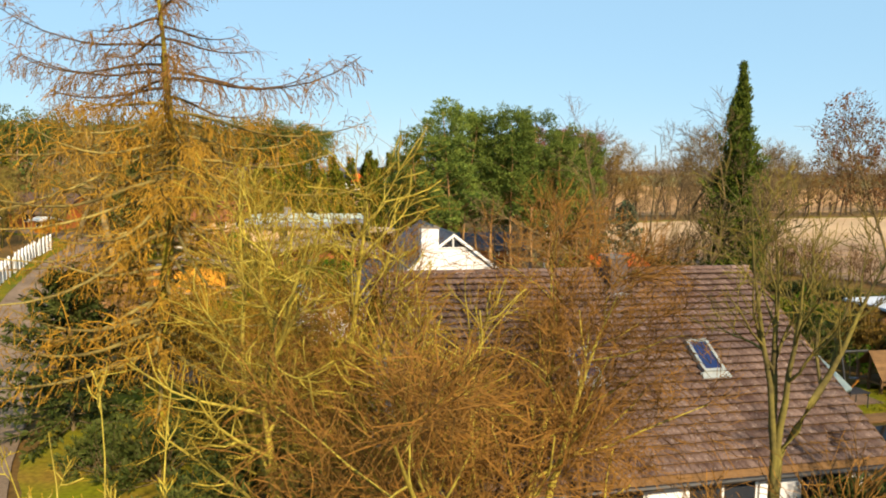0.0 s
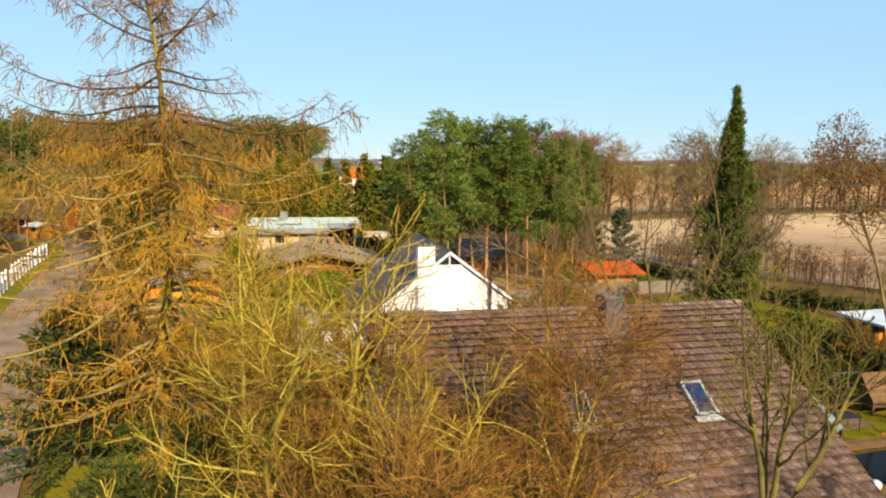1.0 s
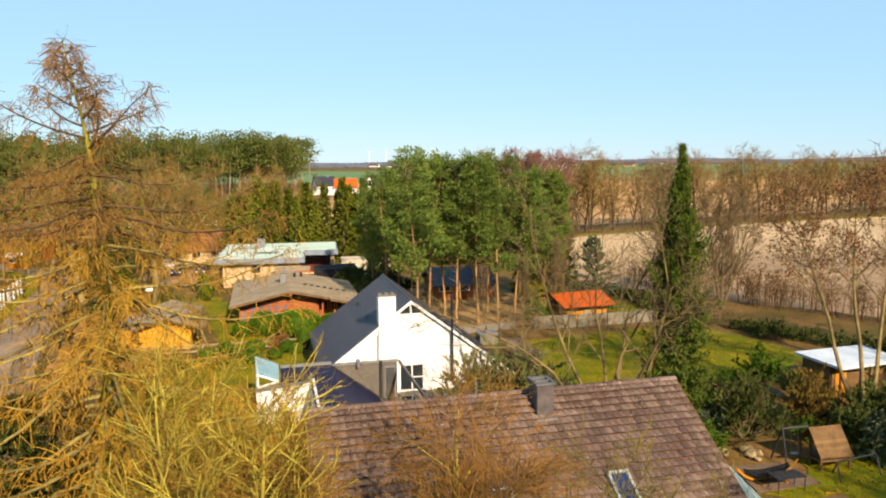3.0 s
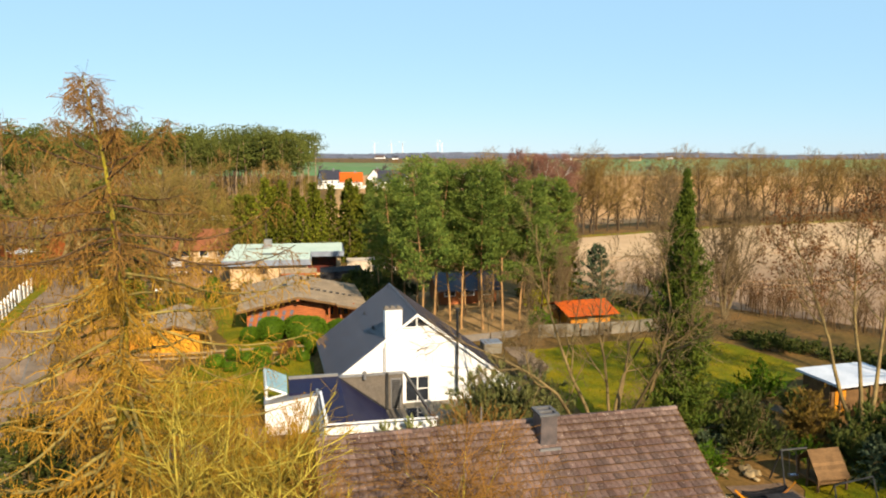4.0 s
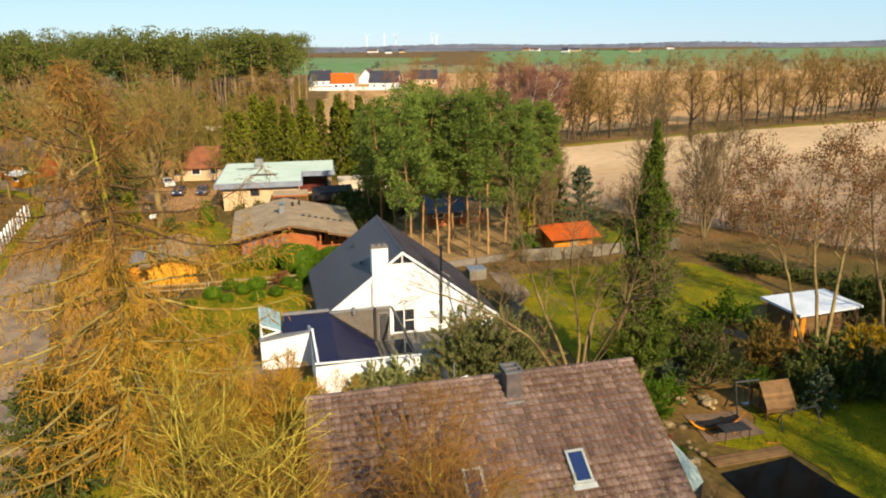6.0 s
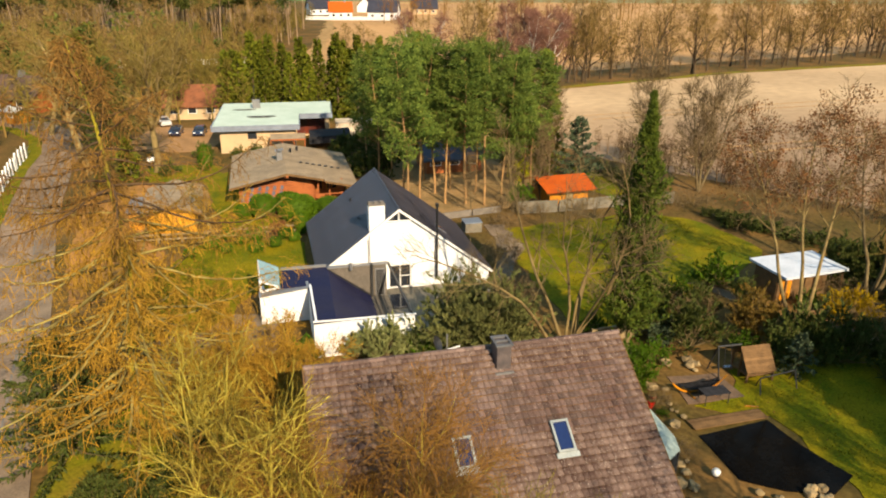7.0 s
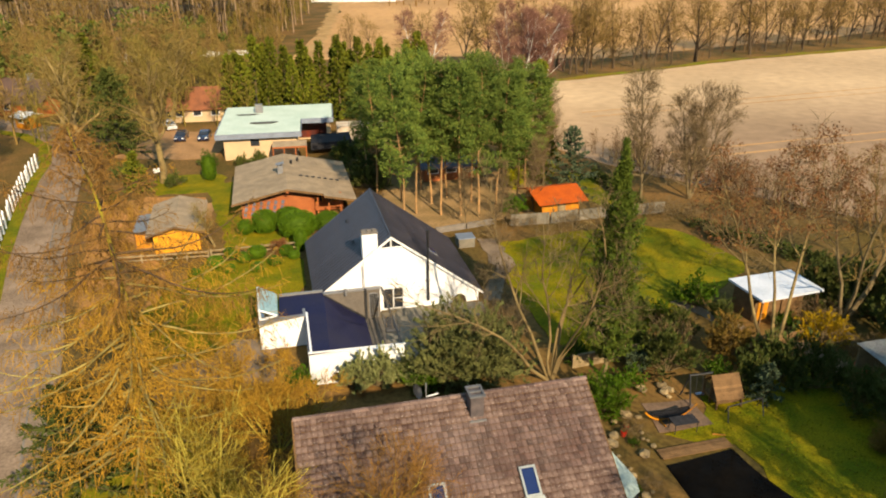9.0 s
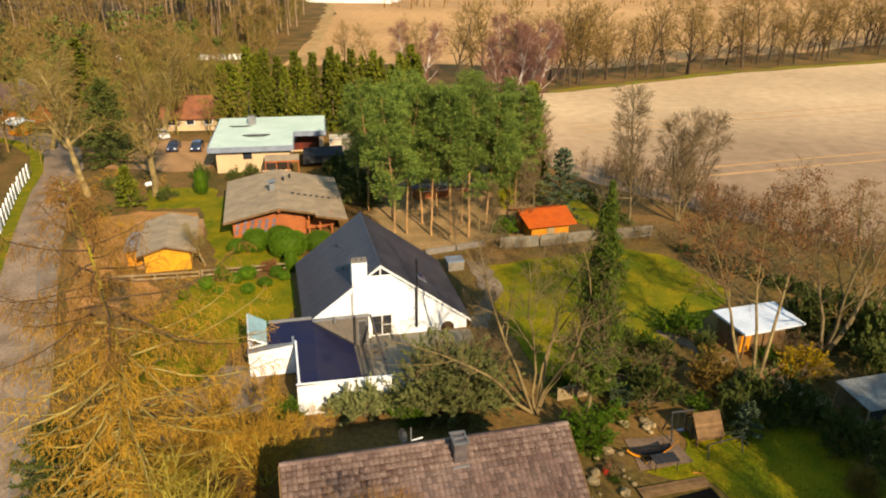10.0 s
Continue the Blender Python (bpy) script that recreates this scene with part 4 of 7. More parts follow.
# ---- summer hut with orange roof ----
hut = thing("summer_hut", 14.2, 64.2, 0, 16.5, "small timber summer hut with orange tiled roof", "hut")
bm = bmesh.new()
slab(bm, [(-0.2, -0.1, 1.72), (5.1, -0.1, 1.72), (5.3, 3.0, 2.5), (-0.2, 3.0, 2.5)], (0, 0, -0.09))
slab(bm, [(-0.2, 3.0, 2.5), (5.3, 3.0, 2.5), (5.3, 5.4, 1.75), (-0.2, 5.4, 1.75)], (0, 0, -0.09))
part("roof", bm, M_REDTILE, hut, "orange-red tiled roof")
for i in range(7):
    for a in ((0.5, 4.6, 0.7, 0.8), (0.5, 0.6, 0.82, 4.88), (4.5, 4.6, 0.82, 4.88)):
        part("board", boxed(*a, i * 0.22, i * 0.22 + 0.205), M_ORANGEWOOD, hut)
part("door", boxed(2.2, 3.0, 0.62, 0.69, 0.05, 1.5), M_PALEWOOD, hut)
part("back_wall", boxed(0.6, 4.5, 4.9, 5.0, 0, 1.6), M_ORANGEWOOD, hut)

# ---- carport with white roof ----
wr = thing("garden_house", 26.9, 41.9, 0, 19, "timber garden house with sunlit white felt roof", "shed")
part("roof", slab(bmesh.new(), [(0.5, 0.75, 2.14), (5.95, 0.65, 2.14), (5.95, 4.0, 2.3), (0.45, 4.3, 2.3)], (0, 0, -0.16)), M_BLUEWHITE, wr, "white felt roof with leafy shadow")
bm = boxed(0.6, 5.3, 3.6, 3.75, 0, 2.05)
box(bm, 0.6, 0.75, 1.6, 3.6, 0, 2.0)
box(bm, 5.15, 5.3, 1.8, 3.6, 0, 1.98)
box(bm, 0.75, 5.15, 1.6, 1.74, 0, 1.98)
part("board_wall", bm, M_DECK, wr)
part("door", boxed(1.0, 1.9, 1.54, 1.59, 0.05, 1.9), M_ORANGEWOOD, wr, "orange varnished door")
for x, y in ((0.75, 0.95), (3.2, 0.9), (5.7, 0.85)):
    part("post", boxed(x - 0.06, x + 0.06, y - 0.06, y + 0.06, 0, 2.0), M_DECK, wr)

# ---- glass shed ----
gh = thing("greenhouse", 31.3, 33.8, 0, 14, "weathered greenhouse with grey corrugated roof", "greenhouse")
bm = bmesh.new()
n = 56
rows = [[bm.verts.new((i * 0.08, y, z + 0.05 * (i % 2))) for i in range(n + 1)] for y, z in ((0, 1.98), (3.0, 2.23))]
for i in range(n):
    bm.faces.new((rows[0][i], rows[0][i + 1], rows[1][i + 1], rows[1][i]))
bmesh.ops.solidify(bm, geom=bm.faces, thickness=0.02)
part("roof", bm, mat("weathered_fibre_sheet", (0.50, 0.50, 0.48), (0.34, 0.34, 0.34), 1.2, 0.7, 0.2, 9.0, contrast=0.3), gh, "grey corrugated roof")
for x in (0.1, 1.5, 2.9, 4.3):
    for y in (0.2, 2.8):
        part("post", boxed(x - 0.04, x + 0.04, y - 0.04, y + 0.04, 0, 1.97 if y < 1 else 2.17), M_PALEWOOD, gh)
for x0, x1 in ((0.14, 1.46), (1.54, 2.86), (2.94, 4.26)):
    part("pane", boxed(x0, x1, 0.19, 0.205, 0.9, 1.9), M_GLASS, gh)
    part("board", boxed(x0, x1, 0.18, 0.22, 0, 0.88), M_PALEWOOD, gh)
part("back_board", boxed(0.14, 4.26, 2.78, 2.82, 0, 2.1), M_PALEWOOD, gh)

# ---- play tower, swing, hammock ----
play = thing("play_tower", 20.6, 32.85, 0, 11, "weathered wooden play tower with sloping plank roof", "playhouse")
for i in range(9):
    k0, k1 = i / 9, (i + 0.93) / 9
    a = [(0, 0.95 * k0, 0.68 + 1.2 * k0), (1.8, 0.95 * k0, 0.68 + 1.2 * k0), (1.8, 0.95 * k1, 0.68 + 1.2 * k1), (0, 0.95 * k1, 0.68 + 1.2 * k1)]
    part("roof_plank", slab(bmesh.new(), a, (0, 0, -0.05)), M_DECK, play)
for x, y, z in ((0.1, 0.12, 0.75), (1.7, 0.12, 0.75), (0.1, 0.88, 1.72), (1.7, 0.88, 1.72), (0.1, 1.6, 1.2), (1.7, 1.6, 1.2)):
    part("post", boxed(x - 0.05, x + 0.05, y - 0.05, y + 0.05, 0, z), M_DECK, play)
part("back_roof", slab(bmesh.new(), [(0, 0.96, 1.88), (1.8, 0.96, 1.88), (1.8, 1.75, 1.1), (0, 1.75, 1.1)], (0, 0, -0.05)), M_DECK, play)
part("floor", boxed(0.05, 1.75, 0.1, 1.65, 0.4, 0.48), M_DECK, play)
bm = bmesh.new()
rod(bm, (0.3, -0.7, 0.75), (2.6, -0.5, 0.9), 0.04)
for p, q in (((0.3, -0.7, 0.75), (0.1, -1.2, 0)), ((0.3, -0.7, 0.75), (0.5, -0.2, 0)), ((2.6, -0.5, 0.9), (2.5, -1.0, 0)), ((2.6, -0.5, 0.9), (2.7, 0.0, 0))):
    rod(bm, p, q, 0.035)
part("climbing_frame", bm, M_DARKMETAL, play, "dark metal climbing frame")
swing = thing("swing", 19.7, 34.1, 0, 11, "timber swing beam with hanging seat", "swing")
part("beam", rod(bmesh.new(), (-0.5, 0, 1.75), (1.0, 0, 1.75), 0.06), M_DARKMETAL, swing)
for x in (-0.45,):
    part("leg", rod(bmesh.new(), (x, 0, 1.75), (x - 0.1, -0.6, 0), 0.05), M_DARKMETAL, swing)
    part("leg", rod(bmesh.new(), (x, 0, 1.75), (x - 0.1, 0.6, 0), 0.05), M_DARKMETAL, swing)
for x in (0.0, 0.4):
    part("rope", rod(bmesh.new(), (x, 0, 1.75), (x, -0.15, 0.5), 0.015, 5), M_CLOTH, swing)
part("seat", boxed(-0.05, 0.45, -0.25, -0.05, 0.46, 0.5), M_CARBLUE, swing)
ham = thing("hammock", 17.7, 32.0, 0, 14, "black hammock on a curved orange wooden stand", "hammock")
ham.scale = (0.9, 0.85, 0.72)
for s in (-1, 1):
    bm = bmesh.new()
    rings = []
    for k in np.linspace(0, 1, 8):
        x, z, r = s * (0.5 + 1.35 * k), 0.12 + 0.95 * k * k, 0.062 - 0.016 * k
        rings.append([bm.verts.new((x + a * r * k, 0.15 + b * r, z + a * r)) for a, b in ((-1, -1), (-1, 1), (1, 1), (1, -1))])
    for p, q in zip(rings, rings[1:]):
        for i in range(4):
            bm.faces.new((p[i], p[i - 1], q[i - 1], q[i]))
    bm.faces.new(rings[0])
    bm.faces.new(rings[-1])
    bmesh.ops.recalc_face_normals(bm, faces=bm.faces)
    part("stand_arm", bm, M_ORANGE, ham, "curved orange timber stand arm")
bm = rod(bmesh.new(), (-0.6, 0.15, 0.12), (0.6, 0.15, 0.12), 0.06)
for x in (-0.7, 0.7):
    rod(bm, (x, -0.6, 0.06), (x, 0.8, 0.06), 0.06)
part("stand_base", bm, M_ORANGE, ham)
bm = bmesh.new()
rows = []
for i in range(11):
    x = -1.4 + 0.28 * i
    sag = 0.4 + 0.45 * (x / 1.5) ** 2
    w = 0.08 + 0.36 * (1 - (x / 1.5) ** 2)
    rows.append([bm.verts.new((x, 0.15 + w * k, sag + 0.12 * k * k)) for k in (-1, -0.5, 0, 0.5, 1)])
for a, b in zip(rows, rows[1:]):
    for i in range(4):
        bm.faces.new((a[i], a[i + 1], b[i + 1], b[i]))
bmesh.ops.solidify(bm, geom=bm.faces, thickness=0.03)
part("cloth", bm, M_CLOTH, ham, "black sagging hammock cloth", smooth=True)
table = thing("garden_table", 18.1, 31.1, 0, 12, "dark metal garden table on thin legs", "table")
part("tabletop", boxed(-0.75, 0.75, -0.4, 0.4, 0.68, 0.72), M_CLOTH, table)
for x in (-0.68, 0.68):
    for y in (-0.34, 0.34):
        part("leg", rod(bmesh.new(), (x, y, 0), (x, y, 0.68), 0.025), M_DARKMETAL, table)
plank = thing("loose_plank", 20.0, 30.6, 0.02, -8, "short orange-yellow plank lying on the lawn", "plank")
part("plank", boxed(-0.35, 0.35, -0.05, 0.05, 0, 0.05, 0.01), M_ORANGE, plank)
deck = thing("pond_deck", 16.25, 28.45, 0, 14, "weathered plank deck at the pond's edge", "deck")
for i in range(5):
    part("plank", boxed(0, 4.25, i * 0.165, i * 0.165 + 0.15, 0.08, 0.13), M_DECK, deck)
part("joist", boxed(0.1, 4.1, 0.1, 0.7, 0.0, 0.075), M_DECK, deck)

# ---- fences and walls ----
fence = thing("picket_fence", 0, 0, 0, 0, "white picket fence curving along the lane", "fence")
line = offset_line(KERB, 5.9)
pick = boxed(-0.26, 0.26, -0.08, 0.08, 0.08, 1.6)
pm = bpy.data.meshes.new("picket")
hull(pick, [(-0.26, -0.08, 1.602), (0.26, -0.08, 1.602), (0.26, 0.08, 1.602), (-0.26, 0.08, 1.602), (0, -0.08, 1.9), (0, 0.08, 1.9)], [(0, 1, 4), (1, 2, 5, 4), (2, 3, 5), (3, 0, 4, 5)])
pick.to_mesh(pm)
pick.free()
pm.materials.append(M_WHITEPAINT)
for i in range(6, 10):
    (x0, y0), (x1, y1) = line[i], line[i + 1]
    s = math.hypot(x1 - x0, y1 - y0)
    a = math.degrees(math.atan2(y1 - y0, x1 - x0))
    bm = bmesh.new()
    for z in (0.4, 0.95):
        slab(bm, [(x0, y0, z), (x1, y1, z), (x1, y1, z + 0.06), (x0, y0, z + 0.06)], (-0.04, -0.02, 0))
    part("rail", bm, M_GREYMETAL, fence)
    for k in range(int(s / 1.7)):
        t = (k + 0.5) * 1.7 / s
        ob = new("picket", pm)
        ob.parent = fence
        ob.matrix_basis = pose(x0 + t * (x1 - x0), y0 + t * (y1 - y0), 0, 0, 0, a)
    post = boxed(-0.09, 0.09, -0.09, 0.09, 0, 1.5)
    bmesh.ops.transform(post, matrix=pose(x0, y0, 0, 0, 0, a), verts=post.verts)
    part("post", post, M_WHITEPAINT, fence)


def rail_fence(name, p, q, h, label, boards=2):
    f = thing(name, p[0], p[1], 0, math.degrees(math.atan2(q[1] - p[1], q[0] - p[0])), label, "fence")
    s = math.hypot(q[0] - p[0], q[1] - p[1])
    for i in range(boards):
        z = h * (i + 0.6) / boards
        part("rail", boxed(0, s, -0.03, 0.03, z, z + 0.14), M_PALEWOOD, f)
    n = int(s / 1.8) + 1
    for i in range(n):
        part("post", boxed(i * s / (n - 1) - 0.06 if n > 1 else 0, i * s / (n - 1) + 0.06 if n > 1 else 0.12, -0.1, -0.03, 0, h + 0.1), M_PALEWOOD, f)
    return f


rail_fence("rail_fence", (-15.9, 55.9), (-7.4, 57.9), 0.85, "pale wooden rail fence behind the lawn")
rail_fence("rail_fence", (-23.5, 54.6), (-16.1, 55.8), 0.8, "pale wooden rail fence below the orange shed")


def panel_wall(name, pts, h, label, material):
    w = thing(name, pts[0][0], pts[0][1], 0, 0, label, "wall")
    ox, oy = pts[0]
    for (x0, y0), (x1, y1) in zip(pts, pts[1:]):
        s = math.hypot(x1 - x0, y1 - y0)
        n = max(1, int(s / 2.1))
        for i in range(n):
            a, b = i / n, (i + 0.96) / n
            bm = bmesh.new()
            wall_between(bm, (x0 - ox + a * (x1 - x0), y0 - oy + a * (y1 - y0)), (x0 - ox + b * (x1 - x0), y0 - oy + b * (y1 - y0)), 0, h - 0.06 * (i % 2), 0.15)
            part("panel", bm, material, w)
    return w


panel_wall("garden_wall", [(3.9, 61.2), (6.9, 62.4), (9.8, 63.6)], 0.6, "low pale garden wall below the pines", M_KERB)
panel_wall("panel_wall", [(11.2, 63.0), (15.2, 63.6), (21.0, 65.2), (27.2, 66.4)], 1.15, "grey concrete panel wall behind the lawn", M_CONCRETE)
panel_wall("panel_fence", [(25.6, 39.6), (29.5, 40.7)], 0.9, "weathered board fence behind the play lawn", M_DECK)
panel_wall("panel_fence", [(12.9, 37.6), (16.2, 38.6), (19.5, 39.8)], 0.95, "greenish board fence behind the tiled house", M_PALEWOOD)
box_lid = thing("garden_box", 6.0, 57.6, 0, 13, "grey-blue garden box beside the white house", "box")
part("body", boxed(0, 1.5, 0, 1.3, 0, 0.85), M_CONCRETE, box_lid)
part("lid", boxed(-0.05, 1.55, -0.05, 1.35, 0.852, 0.93), mat("grey_blue_lid", (0.16, 0.20, 0.26), (0.22, 0.26, 0.32), 1.0, 0.4), box_lid)
for x, y, r in ((15.95, 24.9, 0.2), (18.1, 22.7, 0.24)):
    g = thing("globe_lamp", x, y, 0, 0, "white opal globe garden lamp on the pond edge", "lamp", "globe lamps")
    part("globe", ball(bmesh.new(), 0, 0, r + 0.12, r, 1, 3), M_GLOBE, g, smooth=True)
    part("foot", rod(bmesh.new(), (0, 0, 0), (0, 0, 0.14), 0.08), M_DARKMETAL, g)
for x, y in ((-28.6, 77.9), (-28.3, 78.2)):
    g = thing("globe_lamp", x, y, 0, 0, "white globe lamp on a short post", "lamp", "globe lamps")
    part("globe", ball(bmesh.new(), 0, 0, 1.35, 0.28, 1, 2), M_GLOBE, g, smooth=True)
    part("post", rod(bmesh.new(), (0, 0, 0), (0, 0, 1.1), 0.04), M_DARKMETAL, g)
rng = random.Random(5)
for i in range(46):
    k = rng.random()
    if i < 26:
        x, y = 13.6 + 2.4 * rng.random(), 22 + 11 * k
        if x > 15.2 and y < 28.6:
            x -= 1.2
    elif i < 38:
        x, y = 17.0 + rng.uniform(0, 3.4), 23.3 + rng.uniform(-1.2, 0.7)
    else:
        x, y = 16.2 + rng.uniform(0, 2.8), 34.4 + rng.uniform(-0.2, 0.9)
    r = rng.uniform(0.12, 0.36)
    bm = ball(bmesh.new(), 0, 0, r * 0.4, r, 0.6, 2)
    for v in bm.verts:
        v.co *= 1 + 0.55 * noise.noise(v.co * 4 + Vector((i, 0, 0)))
    s = tagged(part("boulder", bm, M_STONE), "pale sandstone boulder in the rockery", "stone", "rockery stones")
    s.matrix_basis = pose(x, y, 0.03, 0, 0, rng.uniform(0, 360))
for x, y, r in ((14.6, 30.6, 0.2), (14.9, 31.2, 0.16), (31.2, 37.0, 0.26), (30.9, 36.2, 0.24), (31.6, 36.6, 0.2)):
    pot = thing("flower_pot", x, y, 0, 0, "red plant pot standing on the bed", "pot", "red pots")
    part("pot", rod(bmesh.new(), (0, 0, 0), (0, 0, 2 * r), r * 0.7, 12, r), M_RED, pot)
    part("soil", rod(bmesh.new(), (0, 0, 2 * r + 0.004), (0, 0, 2 * r + 0.02), r * 0.85, 12), M_GROUND, pot)

# ---- cars ----
def car(x, y, turn, label, paint):
    c = thing("car", x, y, 0, turn, label, "car", "parked cars")
    c.scale = (1 / UNIT,) * 3
    side = [(-2.1, 0.35), (2.1, 0.35), (2.15, 0.7), (1.9, 0.9), (0.95, 1.0), (0.35, 1.42), (-1.1, 1.45), (-1.85, 1.0), (-2.15, 0.9)]
    bm = prism(bmesh.new(), side, -0.86, 0.86)
    for v in bm.verts:
        if v.co.z > 1.2:
            v.co.y *= 0.78
    part("body", bm, paint, c)
    for s in (-1, 1):
        bm = slab(bmesh.new(), [(0.85, s * 0.875, 1.0), (0.35, s * 0.72, 1.36), (-1.0, s * 0.72, 1.38), (-1.6, s * 0.86, 1.02)], (0, s * 0.012, 0))
        part("side_window", bm, M_GLASS, c)
        for wx in (-1.3, 1.35):
            w = part("wheel", rod(bmesh.new(), (wx, s * 0.72, 0.32), (wx, s * 0.9, 0.32), 0.32, 16), M_RUBBER, c)
            part("rim", rod(bmesh.new(), (wx, s * 0.9, 0.32), (wx, s * 0.912, 0.32), 0.2, 12), M_GREYMETAL, w)
        part("headlight", boxed(2.06, 2.16, s * 0.55 - 0.17, s * 0.55 + 0.17, 0.66, 0.82), M_GLOBE, c)
    part("windscreen", slab(bmesh.new(), [(0.93, -0.74, 1.03), (0.93, 0.74, 1.03), (0.4, 0.62, 1.4), (0.4, -0.62, 1.4)], (0.02, 0, 0.02)), M_GLASS, c)
    part("rear_window", slab(bmesh.new(), [(-1.8, -0.74, 1.05), (-1.8, 0.74, 1.05), (-1.17, 0.62, 1.43), (-1.17, -0.62, 1.43)], (-0.02, 0, 0.02)), M_GLASS, c)
    return c


car(-32.0, 97.2, -82, "dark blue car parked in the yard", M_CARBLUE)
M_CARWHITE = mat("silver_white_car_paint", (0.62, 0.62, 0.60), (0.56, 0.56, 0.55), 1.0, 0.25, 0.0, contrast=0.05, coat=0.8)
car(-35.8, 103.6, -60, "silver-white car parked at the yard's edge", M_CARWHITE)
car(-28.8, 97.4, -82, "dark blue car parked nose outwards", M_CARBLUE)


# ---- further houses ----
def simple_house(name, x, y, turn, w, d, eave, ridge, wall, roof, label, windows=2, chimney_at=None):
    """A gabled house, ridge along its length, with roof, walls, windows."""
    h = thing(name, x, y, 0, turn, label, "house")
    bm = boxed(-w / 2, w / 2, -d / 2, -d / 2 + 0.3, 0, eave)
    box(bm, -w / 2, w / 2, d / 2 - 0.3, d / 2, 0, eave)
    for s in (-1, 1):
        slab(bm, [(s * w / 2, -d / 2 + 0.3, 0), (s * w / 2, d / 2 - 0.3, 0), (s * w / 2, d / 2 - 0.3, eave), (s * w / 2, 0, ridge - 0.15), (s * w / 2, -d / 2 + 0.3, eave)], (-s * 0.3, 0, 0))
    part("wall", bm, wall, h)
    bm = bmesh.new()
    o = 0.5
    drop = (ridge - eave) / (d / 2) * o
    for s in (-1, 1):
        slab(bm, [(-w / 2 - o, 0, ridge), (w / 2 + o, 0, ridge), (w / 2 + o, s * (d / 2 + o), eave - drop), (-w / 2 - o, s * (d / 2 + o), eave - drop)], (0, 0, 0.15))
    part("roof", bm, roof, h)
    for i in range(windows):
        u = -w / 2 + w * (i + 0.5) / windows
        win = part("window", boxed(u - 0.65, u + 0.65, -d / 2 - 0.05, -d / 2 + 0.0, 0.9, min(2.1, eave - 0.2)), M_WHITEPAINT, h)
        part("pane", boxed(u - 0.55, u + 0.55, -d / 2 - 0.07, -d / 2 - 0.05, 1.0, min(2.0, eave - 0.3)), M_GLASS, win)
    if chimney_at is not None:
        part("chimney", boxed(chimney_at - 0.4, chimney_at + 0.4, -0.4, 0.4, ridge - 0.6, ridge + 0.9), M_GREYMETAL, h)
    return h


M_BROWNROOF = mat("brown_tiles", (0.12, 0.075, 0.06), (0.09, 0.06, 0.05), 1.0, 0.8, 0.2)
M_BLUEROOF = mat("dark_blue_tiles", (0.03, 0.045, 0.10), (0.04, 0.05, 0.085), 1.0, 0.5, 0.2)
simple_house("cabin", 5.0, 80.2, 14, 6.4, 5.0, 1.75, 3.1, M_REDWOOD, M_BLUEROOF, "red-brown timber cabin with dark blue roof among pines", 3)
simple_house("bungalow", -64.0, 117.0, -14, 13.0, 8.0, 2.4, 5.2, M_REDWOOD, M_BROWNROOF, "red-brown timber bungalow with dark roof", 3, 2.0)
simple_house("bungalow", -72.0, 100.0, -20, 11.0, 8.0, 2.3, 4.5, M_REDWOOD, M_BROWNROOF, "red-brown timber bungalow half hidden by trees", 3)
simple_house("porch_hut", -57.6, 105.2, -30, 2.6, 2.2, 1.9, 2.2, M_ORANGEWOOD, M_WHITEPAINT, "bright orange hut with pale flat roof", 1)
simple_house("bungalow", -33.4, 111.4, 8, 8.0, 7.0, 2.2, 4.6, M_CREAM, mat("rusty_tiles", (0.27, 0.10, 0.048), (0.18, 0.072, 0.038), 1.0, 0.85, 0.3), "peach bungalow with rusty red roof behind the yard", 3)
simple_house("cottage", -66.0, 172.0, 20, 8.0, 6.0, 2.6, 5.0, M_WHITE, M_BROWNROOF, "white cottage at the wood's edge", 2)
VILLAGE = [(-38, 345, 10, 10, 8, 3.2, 7.0, M_WHITE, M_REDTILE, "white village house with red roof"), (-18, 342, -8, 13, 9, 3.5, 8.0, M_WHITE, M_DARKROOF, "white village house with dark roof"),
           (-52, 372, 25, 10, 8, 3.2, 7.5, M_WHITE, M_DARKROOF, "white village house with dark gable roof"), (0, 380, 5, 12, 8, 3.0, 7.0, M_CREAM, M_DARKROOF, "cream village house with dark roof"),
           (-30, 395, 80, 10, 8, 3.2, 7.5, M_WHITE, M_BROWNROOF, "white village house with brown roof")]
for x, y, t, w, d, e, r, wl, rf, lab in VILLAGE:
    simple_house("village_house", x, y, t, w, d, e, r, wl, rf, lab, 3, 2.0)
panel_wall("village_wall", [(-52, 333), (-38, 331), (-14, 330)], 1.6, "long white garden wall at the village", M_WHITEPAINT)
panel_wall("garden_wall", [(-69.5, 173.5), (-52.4, 174.5), (-39.6, 176.9)], 1.3, "pale garden wall along the wood", M_WHITEPAINT)
rng = random.Random(9)
for i in range(9):
    x, y = rng.uniform(-150, 900), rng.uniform(1500, 2100)
    simple_house("farmhouse", x, y, rng.uniform(-40, 40), rng.uniform(14, 30), 10, 4, rng.uniform(8, 10), rng.choice([M_WHITE, M_CREAM]), rng.choice([M_BROWNROOF, M_BROWNROOF, M_DARKROOF]), "distant farm building among fields", 3)
